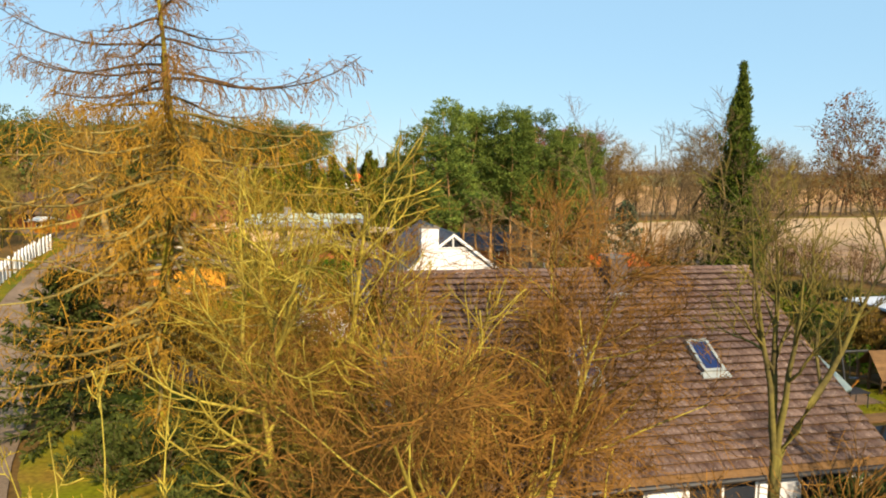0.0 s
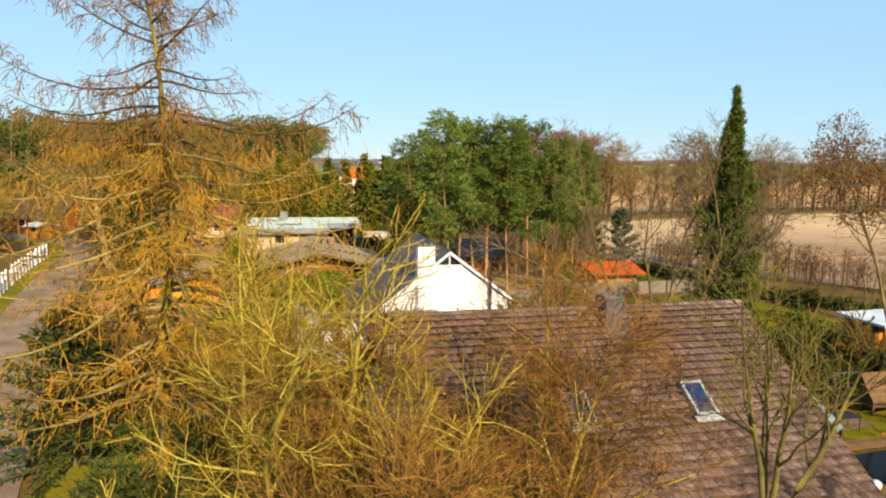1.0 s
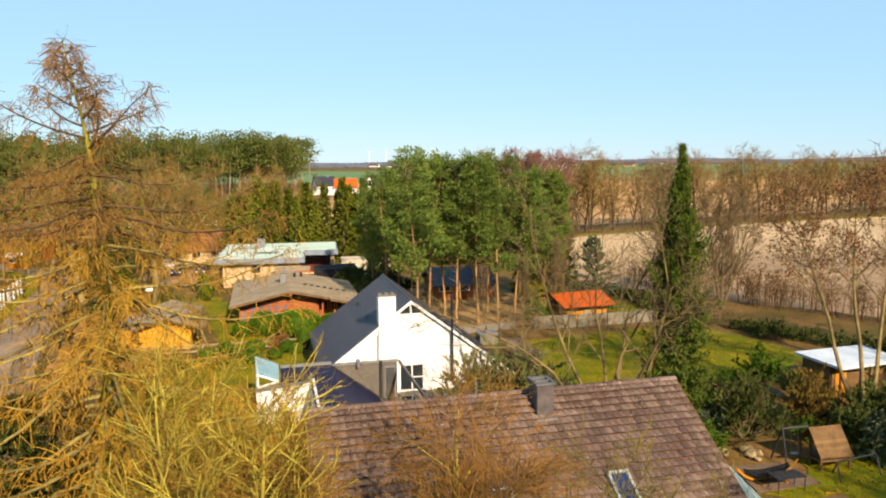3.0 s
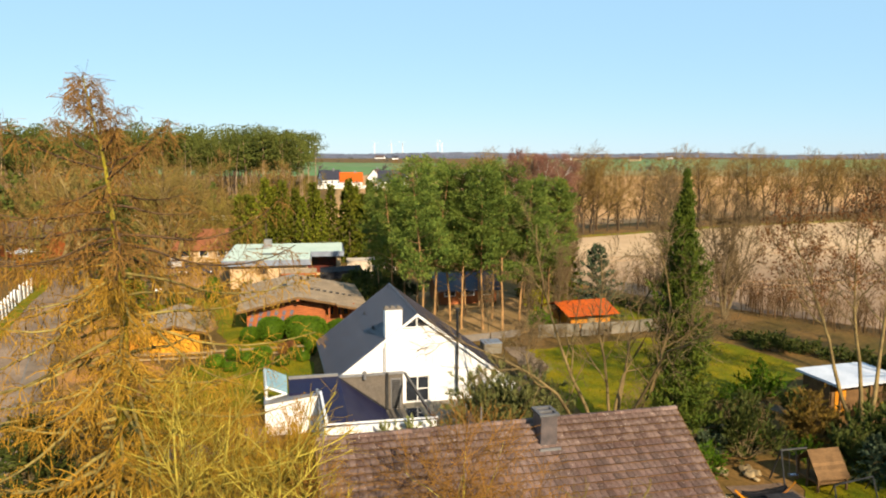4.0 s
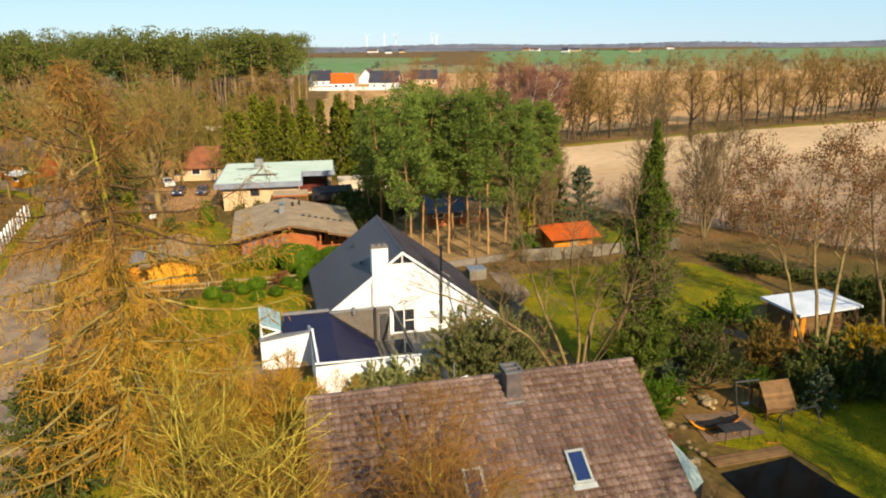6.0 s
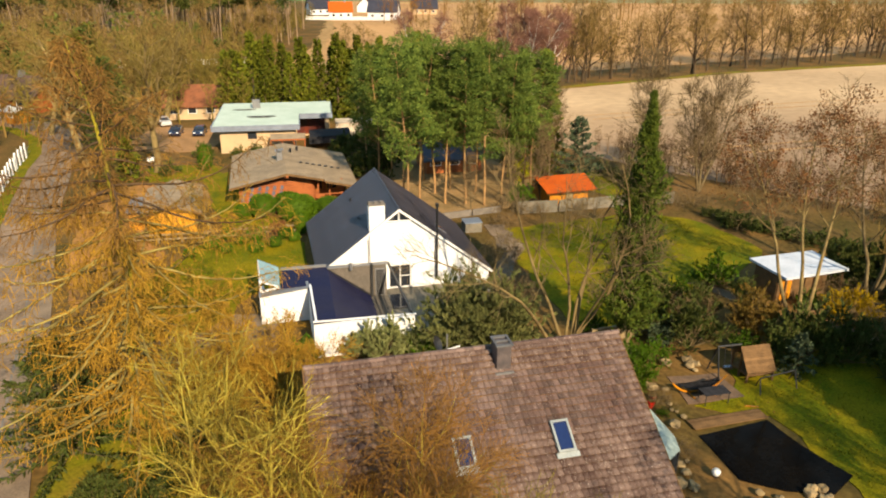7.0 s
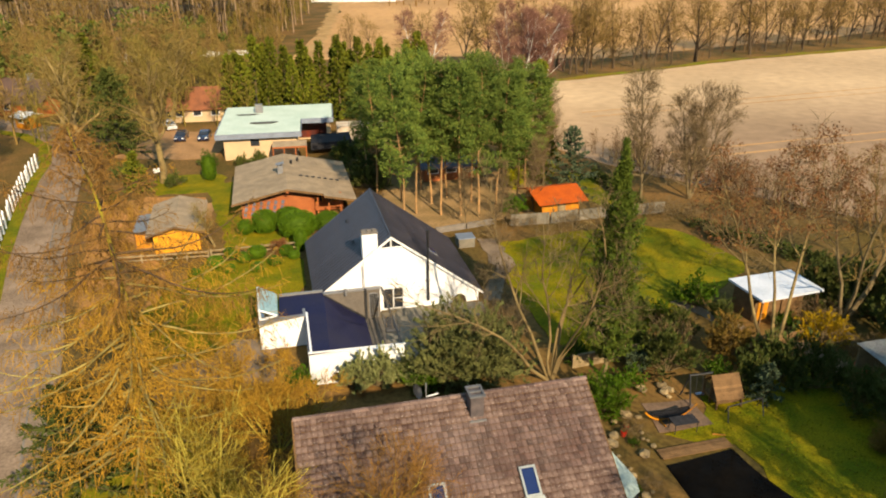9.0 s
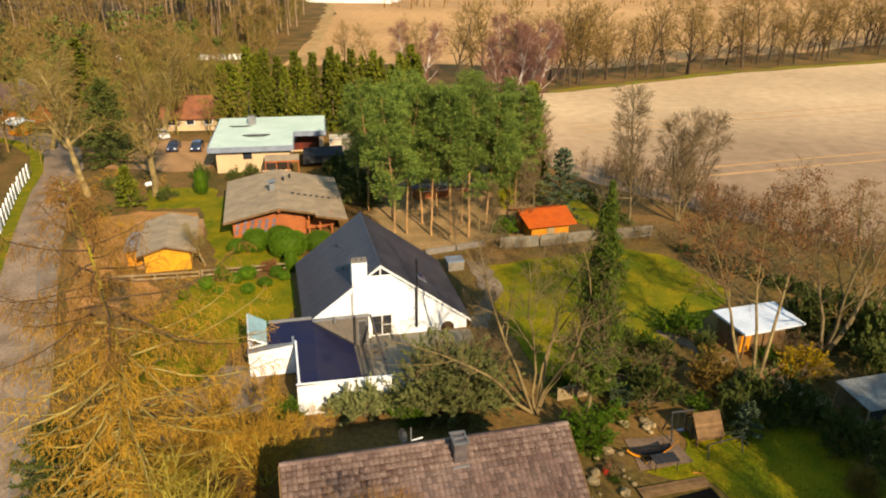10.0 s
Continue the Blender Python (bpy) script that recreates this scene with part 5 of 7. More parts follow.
for x in (-321, -231, -172, 16, 38):
    tb = thing("wind_turbine", x, 3900, 0, 0, "white wind turbine on the horizon", "turbine", "wind turbines")
    part("tower", rod(bmesh.new(), (0, 0, 0), (0, 0, 62), 2.6, 10, 1.6), M_WHITEPAINT, tb)
    part("nacelle", boxed(-2, 2, -4, 4, 62, 66), M_WHITEPAINT, tb)
    for k in range(3):
        a = radians(90 + 120 * k + x)
        part("blade", rod(bmesh.new(), (0, -5, 64), (26 * math.cos(a), -5, 64 + 26 * math.sin(a)), 0.8, 5, 0.3), M_WHITEPAINT, tb)


# ---- plants ----
def unit(v):
    return v / np.maximum(np.linalg.norm(v, axis=-1, keepdims=True), 1e-9)


def frame_of(d):
    """Two directions square to d."""
    up = np.where(np.abs(d[..., 2:3]) < 0.9, np.array([0.0, 0, 1]), np.array([1.0, 0, 0]))
    a = unit(np.cross(d, up))
    return a, np.cross(d, a)


def shoots(rng, start, d, length, n, wander, lift):
    """Winding lines from start along d: an array of lines, points, places."""
    pts = [start]
    step = (length / (n - 1))[:, None]
    for j in range(n - 1):
        d = unit(d + rng.normal(0, wander, d.shape) + np.array([0, 0, 1.0]) * lift)
        pts.append(pts[-1] + d * step)
    return np.stack(pts, 1)


def branch_off(rng, P, R, k, span, angle, length, n, wander, lift, thin=0.6, shrink=0.5, tip=0.3):
    """k side shoots on each line of P."""
    N, m = P.shape[:2]
    t = span[0] + (span[1] - span[0]) * (np.arange(k)[None] + rng.random((N, k))) / k
    f = np.minimum(t * (m - 1), m - 1.001)
    i = f.astype(int)
    w = (f - i)[..., None]
    rows = np.arange(N)[:, None]
    base = P[rows, i] * (1 - w) + P[rows, i + 1] * w
    tan = unit(P[rows, i + 1] - P[rows, i])
    a, b = frame_of(tan)
    az = (np.arange(k)[None] * 2.4 + rng.random((N, 1)) * 6.28 + rng.normal(0, 0.5, (N, k)))[..., None]
    ang = np.radians(angle + rng.normal(0, 10, (N, k)))[..., None]
    d = np.cos(ang) * tan + np.sin(ang) * (np.cos(az) * a + np.sin(az) * b)
    L = length * (1 - shrink * (t - span[0]) / max(span[1] - span[0], 1e-6)) * rng.uniform(0.65, 1.25, (N, k))
    r = (R[rows, i] * (1 - w[..., 0]) + R[rows, i + 1] * w[..., 0]) * thin
    Q = shoots(rng, base.reshape(-1, 3), d.reshape(-1, 3), L.ravel(), n, wander, lift)
    r = r.reshape(-1, 1) * np.linspace(1, tip, n)[None]
    return Q, r


def tubes(P, R, sides):
    """Corners and faces of tapering tubes along the lines P."""
    N, n = P.shape[:2]
    d = np.empty_like(P)
    d[:, 1:-1] = P[:, 2:] - P[:, :-2]
    d[:, 0], d[:, -1] = P[:, 1] - P[:, 0], P[:, -1] - P[:, -2]
    a, b = frame_of(unit(d))
    ang = np.arange(sides) * 2 * np.pi / sides
    ring = a[:, :, None] * np.cos(ang)[:, None] + b[:, :, None] * np.sin(ang)[:, None]
    V = P[:, :, None] + ring * R[:, :, None, None]
    idx = np.arange(N * n * sides).reshape(N, n, sides)
    nxt = np.roll(idx, -1, 2)
    F = np.stack([idx[:, :-1], nxt[:, :-1], nxt[:, 1:], idx[:, 1:]], -1).reshape(-1, 4)
    return V.reshape(-1, 3), F


def ribbons(rng, P, R):
    """Flat strips along the lines P, for the finest twigs far off."""
    N, n = P.shape[:2]
    a, b = frame_of(unit(P[:, -1] - P[:, 0]))
    az = rng.random((N, 1)) * 6.28
    s = (a * np.cos(az) + b * np.sin(az))[:, None] * R[:, :, None]
    V = np.stack([P - s, P + s], 2)
    i = np.arange(N * n * 2).reshape(N, n, 2)
    F = np.stack([i[:, :-1, 0], i[:, :-1, 1], i[:, 1:, 1], i[:, 1:, 0]], -1).reshape(-1, 4)
    return V.reshape(-1, 3), F


def blades(rng, at, d, length, width):
    """Narrow leaf-shaped faces that start at the places and point along d."""
    d = unit(d)
    a, b = frame_of(d)
    az = rng.random((len(d), 1)) * 6.28
    s = a * np.cos(az) + b * np.sin(az)
    L, W = np.reshape(length * rng.uniform(0.7, 1.3, len(d)), (-1, 1)), np.reshape(width * rng.uniform(0.7, 1.3, len(d)), (-1, 1))
    V = np.stack([at, at + d * L * 0.45 + s * W, at + d * L, at + d * L * 0.55 - s * W], 1)
    return V.reshape(-1, 3), np.arange(4 * len(d)).reshape(-1, 4)


def joined(pieces):
    V, F, k = [], [], 0
    for v, f in pieces:
        V.append(v)
        F.append(f + k)
        k += len(v)
    return np.concatenate(V), np.concatenate(F)


def tree_thing(name, label, category, meshes, group=""):
    """A tree: an Empty with one mesh a part."""
    t = thing(name, 0, 0, 0, 0, label, category, group)
    for pname, vf, material, plabel in meshes:
        link_mesh(pname, array_mesh(pname, *vf), material, t, plabel)
    return t


def ball_dirs(rng, n):
    return unit(rng.normal(0, 1, (n, 3)))


def bare_tree(name, seed, h, stems, spread, bark, twig, label, k=(7, 7, 7), thick=0.16, fork=0.12, rise=0.10, twig_r=0.55, leaf=None, leaves=0, twig_len=1.0, lean=18, far=False, leaf_size=0.22, fine=(0.012, 0.008), ways=None, bole=0.0, sway=0.07):
    """A leafless broad tree with stems, limbs, branches and fine twigs. ways: azimuth and tilt of each stem; bole: height at which they part."""
    rng = np.random.default_rng(seed)
    if ways:
        stems = len(ways)
        az, tilt = np.radians(np.array(ways, float)).T
    else:
        az = np.arange(stems) * 6.283 / stems + rng.random(stems)
        tilt = np.radians(lean * rng.uniform(0.5, 1.3, stems)) if stems > 1 else np.array([0.03])
    d = np.stack([np.sin(tilt) * np.cos(az), np.sin(tilt) * np.sin(az), np.cos(tilt)], -1)
    start = np.zeros((stems, 3))
    start[:, :2] = d[:, :2] * (0.1 if bole else 0.3)
    start[:, 2] = -0.1
    L0 = h * rng.uniform(0.78, 0.95, stems)
    if bole:
        top = start + np.array([0, 0, bole])
        P0 = np.concatenate([start[:, None], shoots(rng, top, d, L0 - bole, 8, 0.07, rise * 0.3)], 1)
    else:
        P0 = shoots(rng, start, d, L0, 9, sway, rise * 0.3)
    R0 = thick * np.linspace(1, 0.16, 9)[None] * rng.uniform(0.75, 1.1, (stems, 1))
    P1, R1 = branch_off(rng, P0, R0, k[0], (fork, 0.97), 42, spread, 7, 0.13, rise, 0.62, 0.55)
    P2, R2 = branch_off(rng, P1, R1, k[1], (0.2, 1.0), 42, spread * 0.45, 5, 0.16, rise * 0.8, 0.6, 0.5)
    P3, R3 = branch_off(rng, P2, R2, k[2], (0.15, 1.0), 40, spread * 0.24 * twig_len, 4, 0.2, rise * 0.7, twig_r, 0.4)
    out = [("trunk", tubes(P0[i:i + 1], R0[i:i + 1], 8), bark, "") for i in range(stems)]
    out += [("limb", tubes(P1[i:i + 1], R1[i:i + 1], 5), bark, "") for i in range(len(P1))]
    if far > 1:
        twigs = joined([tubes(P2, np.maximum(R2, 0.014), 3), ribbons(rng, P3[:, ::3], np.maximum(R3, 0.022)[:, ::3])])
    elif far:
        twigs = joined([tubes(P2, np.maximum(R2, fine[0]), 3), ribbons(rng, P3, np.maximum(R3, fine[1]))])
    else:
        limbs, side = [o for o in out if o[0] == "limb"], len(P2) // len(P1)
        out = [o for o in out if o[0] != "limb"]
        out += [("limb", joined([o[1], tubes(P2[i * side:(i + 1) * side], np.maximum(R2[i * side:(i + 1) * side], fine[0]), 4)]), bark, "") for i, o in enumerate(limbs)]
        twigs = tubes(P3, np.maximum(R3, fine[1]), 3)
    out.append(("crown", twigs, twig, ""))
    if leaf and leaves:
        tips = P3[P3[:, 1, 2] > h * 0.58]
        tufts = tips[rng.integers(0, len(tips), leaves // 18), rng.integers(1, 4, leaves // 18)]
        at = np.repeat(tufts, 18, 0) + rng.normal(0, 0.20, (len(tufts) * 18, 3))
        dd = ball_dirs(rng, len(at)) + np.array([0, 0, -0.6])
        out.append(("foliage", blades(rng, at, dd, leaf_size, leaf_size * 0.3), leaf, "withered leaves still hanging"))
    return tree_thing(name, label, "tree", out)


def place(src, x, y, turn=0.0, s=1.0, sz=None):
    """A copy of a thing, stood at x, y."""
    return copy_thing(src, pose(x, y, 0, 0, 0, turn) @ Matrix.Diagonal((s, s, sz or s, 1)))


def settle(src, x, y, turn=0.0):
    src.matrix_basis = pose(x, y, 0, 0, 0, turn)
    return src


# larch with hanging cone-laden twigs
def larch(h, seed):
    rng = np.random.default_rng(seed)
    P0 = shoots(rng, np.array([[0.0, 0, -0.1]]), np.array([[0.0, 0, 1]]), np.array([h]), 24, 0.03, 0.03)
    R0 = 0.27 * np.linspace(1, 0.08, 24)[None]
    n = 104
    t = 0.165 + 0.82 * np.linspace(0, 1, n) ** 1.35 + rng.normal(0, 0.004, n)
    f = np.clip(t, 0, 0.99) * 23
    i = f.astype(int)
    base = P0[0, i] * (1 - (f - i))[:, None] + P0[0, np.minimum(i + 1, 23)] * (f - i)[:, None]
    az = np.arange(n) * 2.4 + rng.normal(0, 0.3, n)
    drop = np.where(t > 0.8, 0.3, -0.05)
    d = unit(np.stack([np.cos(az), np.sin(az), drop + rng.normal(0, 0.08, n)], -1))
    L = np.minimum(0.2 + 60.0 * np.maximum(1 - t, 0.0) ** 1.6, 7.6) * rng.choice([0.5, 0.75, 0.95, 1.08], n) * np.where(t < 0.32, 0.74, 1.0)
    pts, dd = [base], d
    for j in range(8):
        dd = unit(dd + rng.normal(0, 0.05, dd.shape) + np.array([0, 0, 1.0]) * np.where(t > 0.8, 0.04, -0.10 if j < 3 else 0.13)[:, None])
        pts.append(pts[-1] + dd * (L / 8)[:, None])
    P1 = np.stack(pts, 1)
    R1 = (0.034 + 0.085 * (1 - t))[:, None] * np.linspace(1, 0.2, 9)[None]
    big = L > 3.4
    Pa, Ra = branch_off(rng, P1[big], R1[big], 23, (0.1, 1.0), 58, 1.1, 5, 0.1, -0.22, 0.5, 0.45)
    Pb, Rb = branch_off(rng, P1[~big], R1[~big], 8, (0.15, 1.0), 55, 0.5, 5, 0.1, -0.06, 0.5, 0.45)
    P2, R2 = np.concatenate([Pa, Pb]), np.concatenate([Ra, Rb])
    P3, R3 = branch_off(rng, P2, R2, 10, (0.1, 1.0), 55, 0.66, 3, 0.15, -0.5, 0.8, 0.3)
    split = 0.64 * h
    limbs = [("limb", tubes(P1[i:i + 1], R1[i:i + 1], 5), M_LIMB_TOP if base[i, 2] > split else M_LIMB_LARCH, "") for i in range(n)]
    crown = []
    for up, material, pname, plabel in ((True, M_TWIG_LARCH_TOP, "upper_crown", "red-brown hanging twigs"), (False, M_TWIG_LARCH, "lower_crown", "golden lichened twigs")):
        p2, p3 = (P2[:, 0, 2] > split) == up, ((P3[:, 0, 2] > split) == up) & (rng.random(len(P3)) < np.clip((P3[:, 0, 2] / h - 0.1) * 1.6, 0.32, 0.8))
        at = P3[p3][:, 1:].reshape(-1, 3)
        at = at[rng.random(len(at)) < 0.45]
        knobs = blades(rng, at, ball_dirs(rng, len(at)) + np.array([0, 0, -0.7]), 0.10, 0.020)
        crown.append((pname, joined([tubes(P2[p2], np.maximum(R2[p2], 0.009), 3), ribbons(rng, P3[p3], np.maximum(R3[p3], 0.010)), knobs]), material, plabel))
    return tree_thing("larch", "tall bare larch with orange-brown hanging twigs", "tree",
                      [*limbs, ("trunk", tubes(P0, R0, 10), M_BARK_LARCH, "yellow-lichened trunk"), *crown])


def pine(h, seed, crown=0.45, wide=2.6, per=26, label="tall Scots pine with bare tan trunk"):
    """A pine with a bare trunk and a lumpy crown: a rounded tuft of needles on every twig."""
    rng = np.random.default_rng(seed)
    P0 = shoots(rng, np.array([[0.0, 0, -0.1]]), np.array([[0.05, 0.03, 1]]), np.array([h]), 14, 0.055, 0.05)
    R0 = 0.125 * np.linspace(1, 0.2, 14)[None]
    P1, R1 = branch_off(rng, P0, R0, 34, (crown, 0.99), 66, wide, 6, 0.12, 0.07, 0.45, 0.60)
    dead, rd = branch_off(rng, P0, R0, 9, (0.2, crown), 75, 0.9, 4, 0.2, 0.0, 0.25, 0.0)
    P2, R2 = branch_off(rng, P1, R1, 7, (0.3, 1.0), 48, wide * 0.36, 4, 0.15, 0.10, 0.6, 0.4)
    mid = np.concatenate([P2[:, -1], P2[:, 2]])
    out = np.concatenate([unit(P2[:, -1] - P2[:, 0])] * 2)
    size = rng.uniform(0.24, 0.52, len(mid))
    mid, out, size = np.repeat(mid, per, 0), np.repeat(out, per, 0), np.repeat(size, per)[:, None]
    way = ball_dirs(rng, len(mid))
    at = mid + way * size * rng.random((len(mid), 1)) ** 0.5 * np.array([1, 1, 0.45])
    d = way * np.array([1, 1, 0.6]) + out * 0.45 + np.array([0, 0, 0.35])
    return tree_thing("pine", label, "tree", [("trunk", tubes(P0, R0, 8), M_BARK_PINE, "bare tan-orange trunk"),
                                              ("bough", joined([tubes(P1, R1, 3), tubes(dead, rd, 3)]), M_BARK_PINE, ""),
                                              ("foliage", blades(rng, at, d, 0.28, 0.040), M_NEEDLE_PINE, "")])


def spruce(h, wide, seed, leaf, n=70, per=46, blade=0.34, w=0.07, droop=-0.16, name="spruce", label="dark green spruce in a dense row", power=0.85):
    rng = np.random.default_rng(seed)
    P0 = shoots(rng, np.array([[0.0, 0, -0.1]]), np.array([[0.0, 0, 1]]), np.array([h]), 10, 0.01, 0.02)
    R0 = 0.02 * h * np.linspace(1, 0.06, 10)[None] * 0.6
    t = np.linspace(0.04, 0.98, n)
    az = np.arange(n) * 2.4 + rng.normal(0, 0.25, n)
    f = t * 8.99
    i = f.astype(int)
    base = P0[0, i] * (1 - (f - i))[:, None] + P0[0, i + 1] * (f - i)[:, None]
    d = unit(np.stack([np.cos(az), np.sin(az), droop + 0.5 * t * np.ones(n)], -1))
    L = wide * (0.06 + (1 - t) ** power) * rng.uniform(0.75, 1.2, n)
    P1 = shoots(rng, base, d, L, 5, 0.05, 0.06)
    R1 = 0.03 * np.linspace(1, 0.2, 5)[None] * np.ones((n, 1))
    k = rng.uniform(0.1, 1, (n, per)) * 3.99
    j = k.astype(int)
    at = P1[np.arange(n)[:, None], j] * (1 - (k - j))[..., None] + P1[np.arange(n)[:, None], j + 1] * (k - j)[..., None]
    out = np.repeat(unit(P1[:, -1] - P1[:, 0])[:, None], per, 1).reshape(-1, 3)
    at = at.reshape(-1, 3)
    dd = out * 0.8 + ball_dirs(rng, len(at)) * 0.8 + np.array([0, 0, -0.2])
    return tree_thing(name, label, "tree", [("trunk", joined([tubes(P0, R0, 7), tubes(P1, R1, 3)]), M_BARK_GREY, ""), ("foliage", blades(rng, at, dd, blade, w), leaf, "")])


def column(h, r, seed):
    """A slender evergreen column with upright sprays and a ragged outline."""
    rng = np.random.default_rng(seed)
    P0 = shoots(rng, np.array([[0.0, 0, -0.1]]), np.array([[0.0, 0, 1]]), np.array([h]), 12, 0.008, 0.02)
    R0 = 0.16 * np.linspace(1, 0.05, 12)[None]
    n = 380
    t = np.sort(rng.uniform(0.06, 0.992, n))
    az = np.arange(n) * 2.4
    shape = np.minimum(0.62, 1.18 * (1 - t) ** 1.1 + 0.008) * (0.80 + 0.20 * np.sin(t * 23 + az))
    base = np.stack([0 * t, 0 * t, t * h], -1)
    d = unit(np.stack([np.cos(az), np.sin(az), np.full(n, 0.55)], -1))
    P1 = shoots(rng, base, d, r * 1.30 * shape * rng.uniform(0.7, 1.2, n), 5, 0.08, 0.12)
    R1 = 0.02 * np.linspace(1, 0.3, 5)[None] * np.ones((n, 1))
    per = 80
    k = rng.uniform(0.25, 1, (n, per)) * 3.99
    j = k.astype(int)
    at = (P1[np.arange(n)[:, None], j] + (k - j)[..., None] * (P1[np.arange(n)[:, None], j + 1] - P1[np.arange(n)[:, None], j])).reshape(-1, 3)
    at = at + rng.normal(0, 0.07, at.shape)
    return tree_thing("column_cypress", "slender dark green column-shaped conifer", "tree",
                      [("trunk", joined([tubes(P0, R0, 7), tubes(P1, R1, 3)]), M_BARK_GREY, ""),
                       ("foliage", blades(rng, at, ball_dirs(rng, len(at)) * np.array([0.8, 0.8, 1]) + np.array([0, 0, 0.9]), 0.30 * np.clip(np.repeat(1 - t, per) * 5, 0.3, 1), 0.034), M_CYPRESS, "")])


def bush(name, seed, rx, ry, rz, n, leaf, size, label, clip=0.0, stalks=10, category="bush"):
    """A shrub: stalks from the root and leaves in lumps round their ends. clip: 0 loose, 1 trimmed."""
    rng = np.random.default_rng(seed)
    lumps = 26
    c = ball_dirs(rng, lumps) * rng.uniform(0.3, 0.95, (lumps, 1))
    c[:, 2] = c[:, 2] * 0.8 - 0.1
    if clip > 0.5:
        o = ball_dirs(rng, n) * rng.uniform(0.86, 1.02, (n, 1))
        o = np.sign(o) * np.abs(o) ** 0.85
    else:
        which = rng.integers(0, lumps, n)
        o = c[which] + ball_dirs(rng, n) * (rng.uniform(0.16, 0.42, (lumps, 1))[which] * rng.random((n, 1)) ** 0.6)
        o[:, 2] += 0.12 * rng.random(n) ** 4
    scale = np.array([rx, ry, rz])
    at = o * scale + np.array([0, 0, rz * 0.95])
    at[:, 2] = np.maximum(at[:, 2], 0.04 + 0.1 * rng.random(n))
    d = unit(o) + ball_dirs(rng, n) * (1.1 - 0.4 * clip) + np.array([0, 0, 0.25])
    az = rng.random(stalks) * 6.28
    S = shoots(rng, np.zeros((stalks, 3)), unit(np.stack([np.cos(az) * rx * 0.6, np.sin(az) * ry * 0.6, np.full(stalks, rz * 1.4)], -1)), np.full(stalks, 1.5 * rz), 5, 0.1, 0.03)
    parts = [("wood", tubes(S, 0.035 * np.linspace(1, 0.2, 5)[None] * np.ones((stalks, 1)), 4), M_BARK_GREY, ""), ("foliage", blades(rng, at, d, size, size * (0.24 + 0.1 * clip)), leaf, "")]
    if clip > 0.5:
        bm = ball(bmesh.new(), 0, 0, 0, 1, 1, 3)
        bm.verts.ensure_lookup_table()
        v = np.array([w.co[:] for w in bm.verts])
        f = np.array([[w.index for w in g.verts] for g in bm.faces])
        bm.free()
        v = np.sign(v) * np.abs(v) ** 0.85 * scale * 0.9 + np.array([0, 0, rz * 0.95])
        v[:, 2] = np.maximum(v[:, 2], 0.02)
        parts.append(("core", (v, f), leaf, ""))
    t = thing(name, 0, 0, 0, 0, label, category)
    for pname, vf, material, plabel in parts:
        if pname == "core":
            me = bpy.data.meshes.new("core")
            me.from_pydata([tuple(p) for p in vf[0]], [], [tuple(int(q) for q in r) for r in vf[1]])
            link_mesh("core", me, material, t, plabel)
        else:
            link_mesh(pname, array_mesh(pname, *vf), material, t, plabel)
    return t


def spray_bush(name, seed, rx, ry, h, stalks, per, leaf, size, label, category="bush", up=0.35, slim=0.17):
    """An evergreen shrub of many needled sprays that fan out from the root."""
    rng = np.random.default_rng(seed)
    d = ball_dirs(rng, stalks)
    d[:, 2] = np.abs(d[:, 2]) * 1.1 + 0.05
    end = unit(d) * np.array([rx, ry, h]) * rng.uniform(0.72, 1.1, (stalks, 1))
    P0 = shoots(rng, np.stack([end[:, 0] * 0.12, end[:, 1] * 0.12, np.full(stalks, 0.02)], -1), unit(end), np.linalg.norm(end, axis=1), 6, 0.09, 0.05)
    R0 = 0.03 * np.linspace(1, 0.2, 6)[None] * np.ones((stalks, 1))
    size0 = float(np.mean([rx, ry, h]))
    P1, R1 = branch_off(rng, P0, R0, 6, (0.3, 1.0), 38, size0 * 0.30, 4, 0.15, 0.08, 0.5, 0.35)
    at, t = [], []
    for P, m in ((P1, per), (P0, per)):
        k = rng.uniform(0.25 if P is P1 else 0.5, 1, (len(P), m)) * (P.shape[1] - 1.01)
        j = k.astype(int)
        r = np.arange(len(P))[:, None]
        seg = P[r, j + 1] - P[r, j]
        at.append((P[r, j] + (k - j)[..., None] * seg).reshape(-1, 3))
        t.append(unit(seg).reshape(-1, 3))
    at, t = np.concatenate(at), np.concatenate(t)
    at[:, 2] = np.maximum(at[:, 2], 0.03)
    foliage = blades(rng, at, t * 0.9 + ball_dirs(rng, len(at)) * 0.7 + np.array([0, 0, up]), size, size * slim)
    b = thing(name, 0, 0, 0, 0, label, category)
    link_mesh("wood", array_mesh("wood", *joined([tubes(P0, R0, 3), tubes(P1, R1, 3)])), M_BARK_GREY, b)
    link_mesh("foliage", array_mesh("foliage", *foliage), leaf, b)
    return b


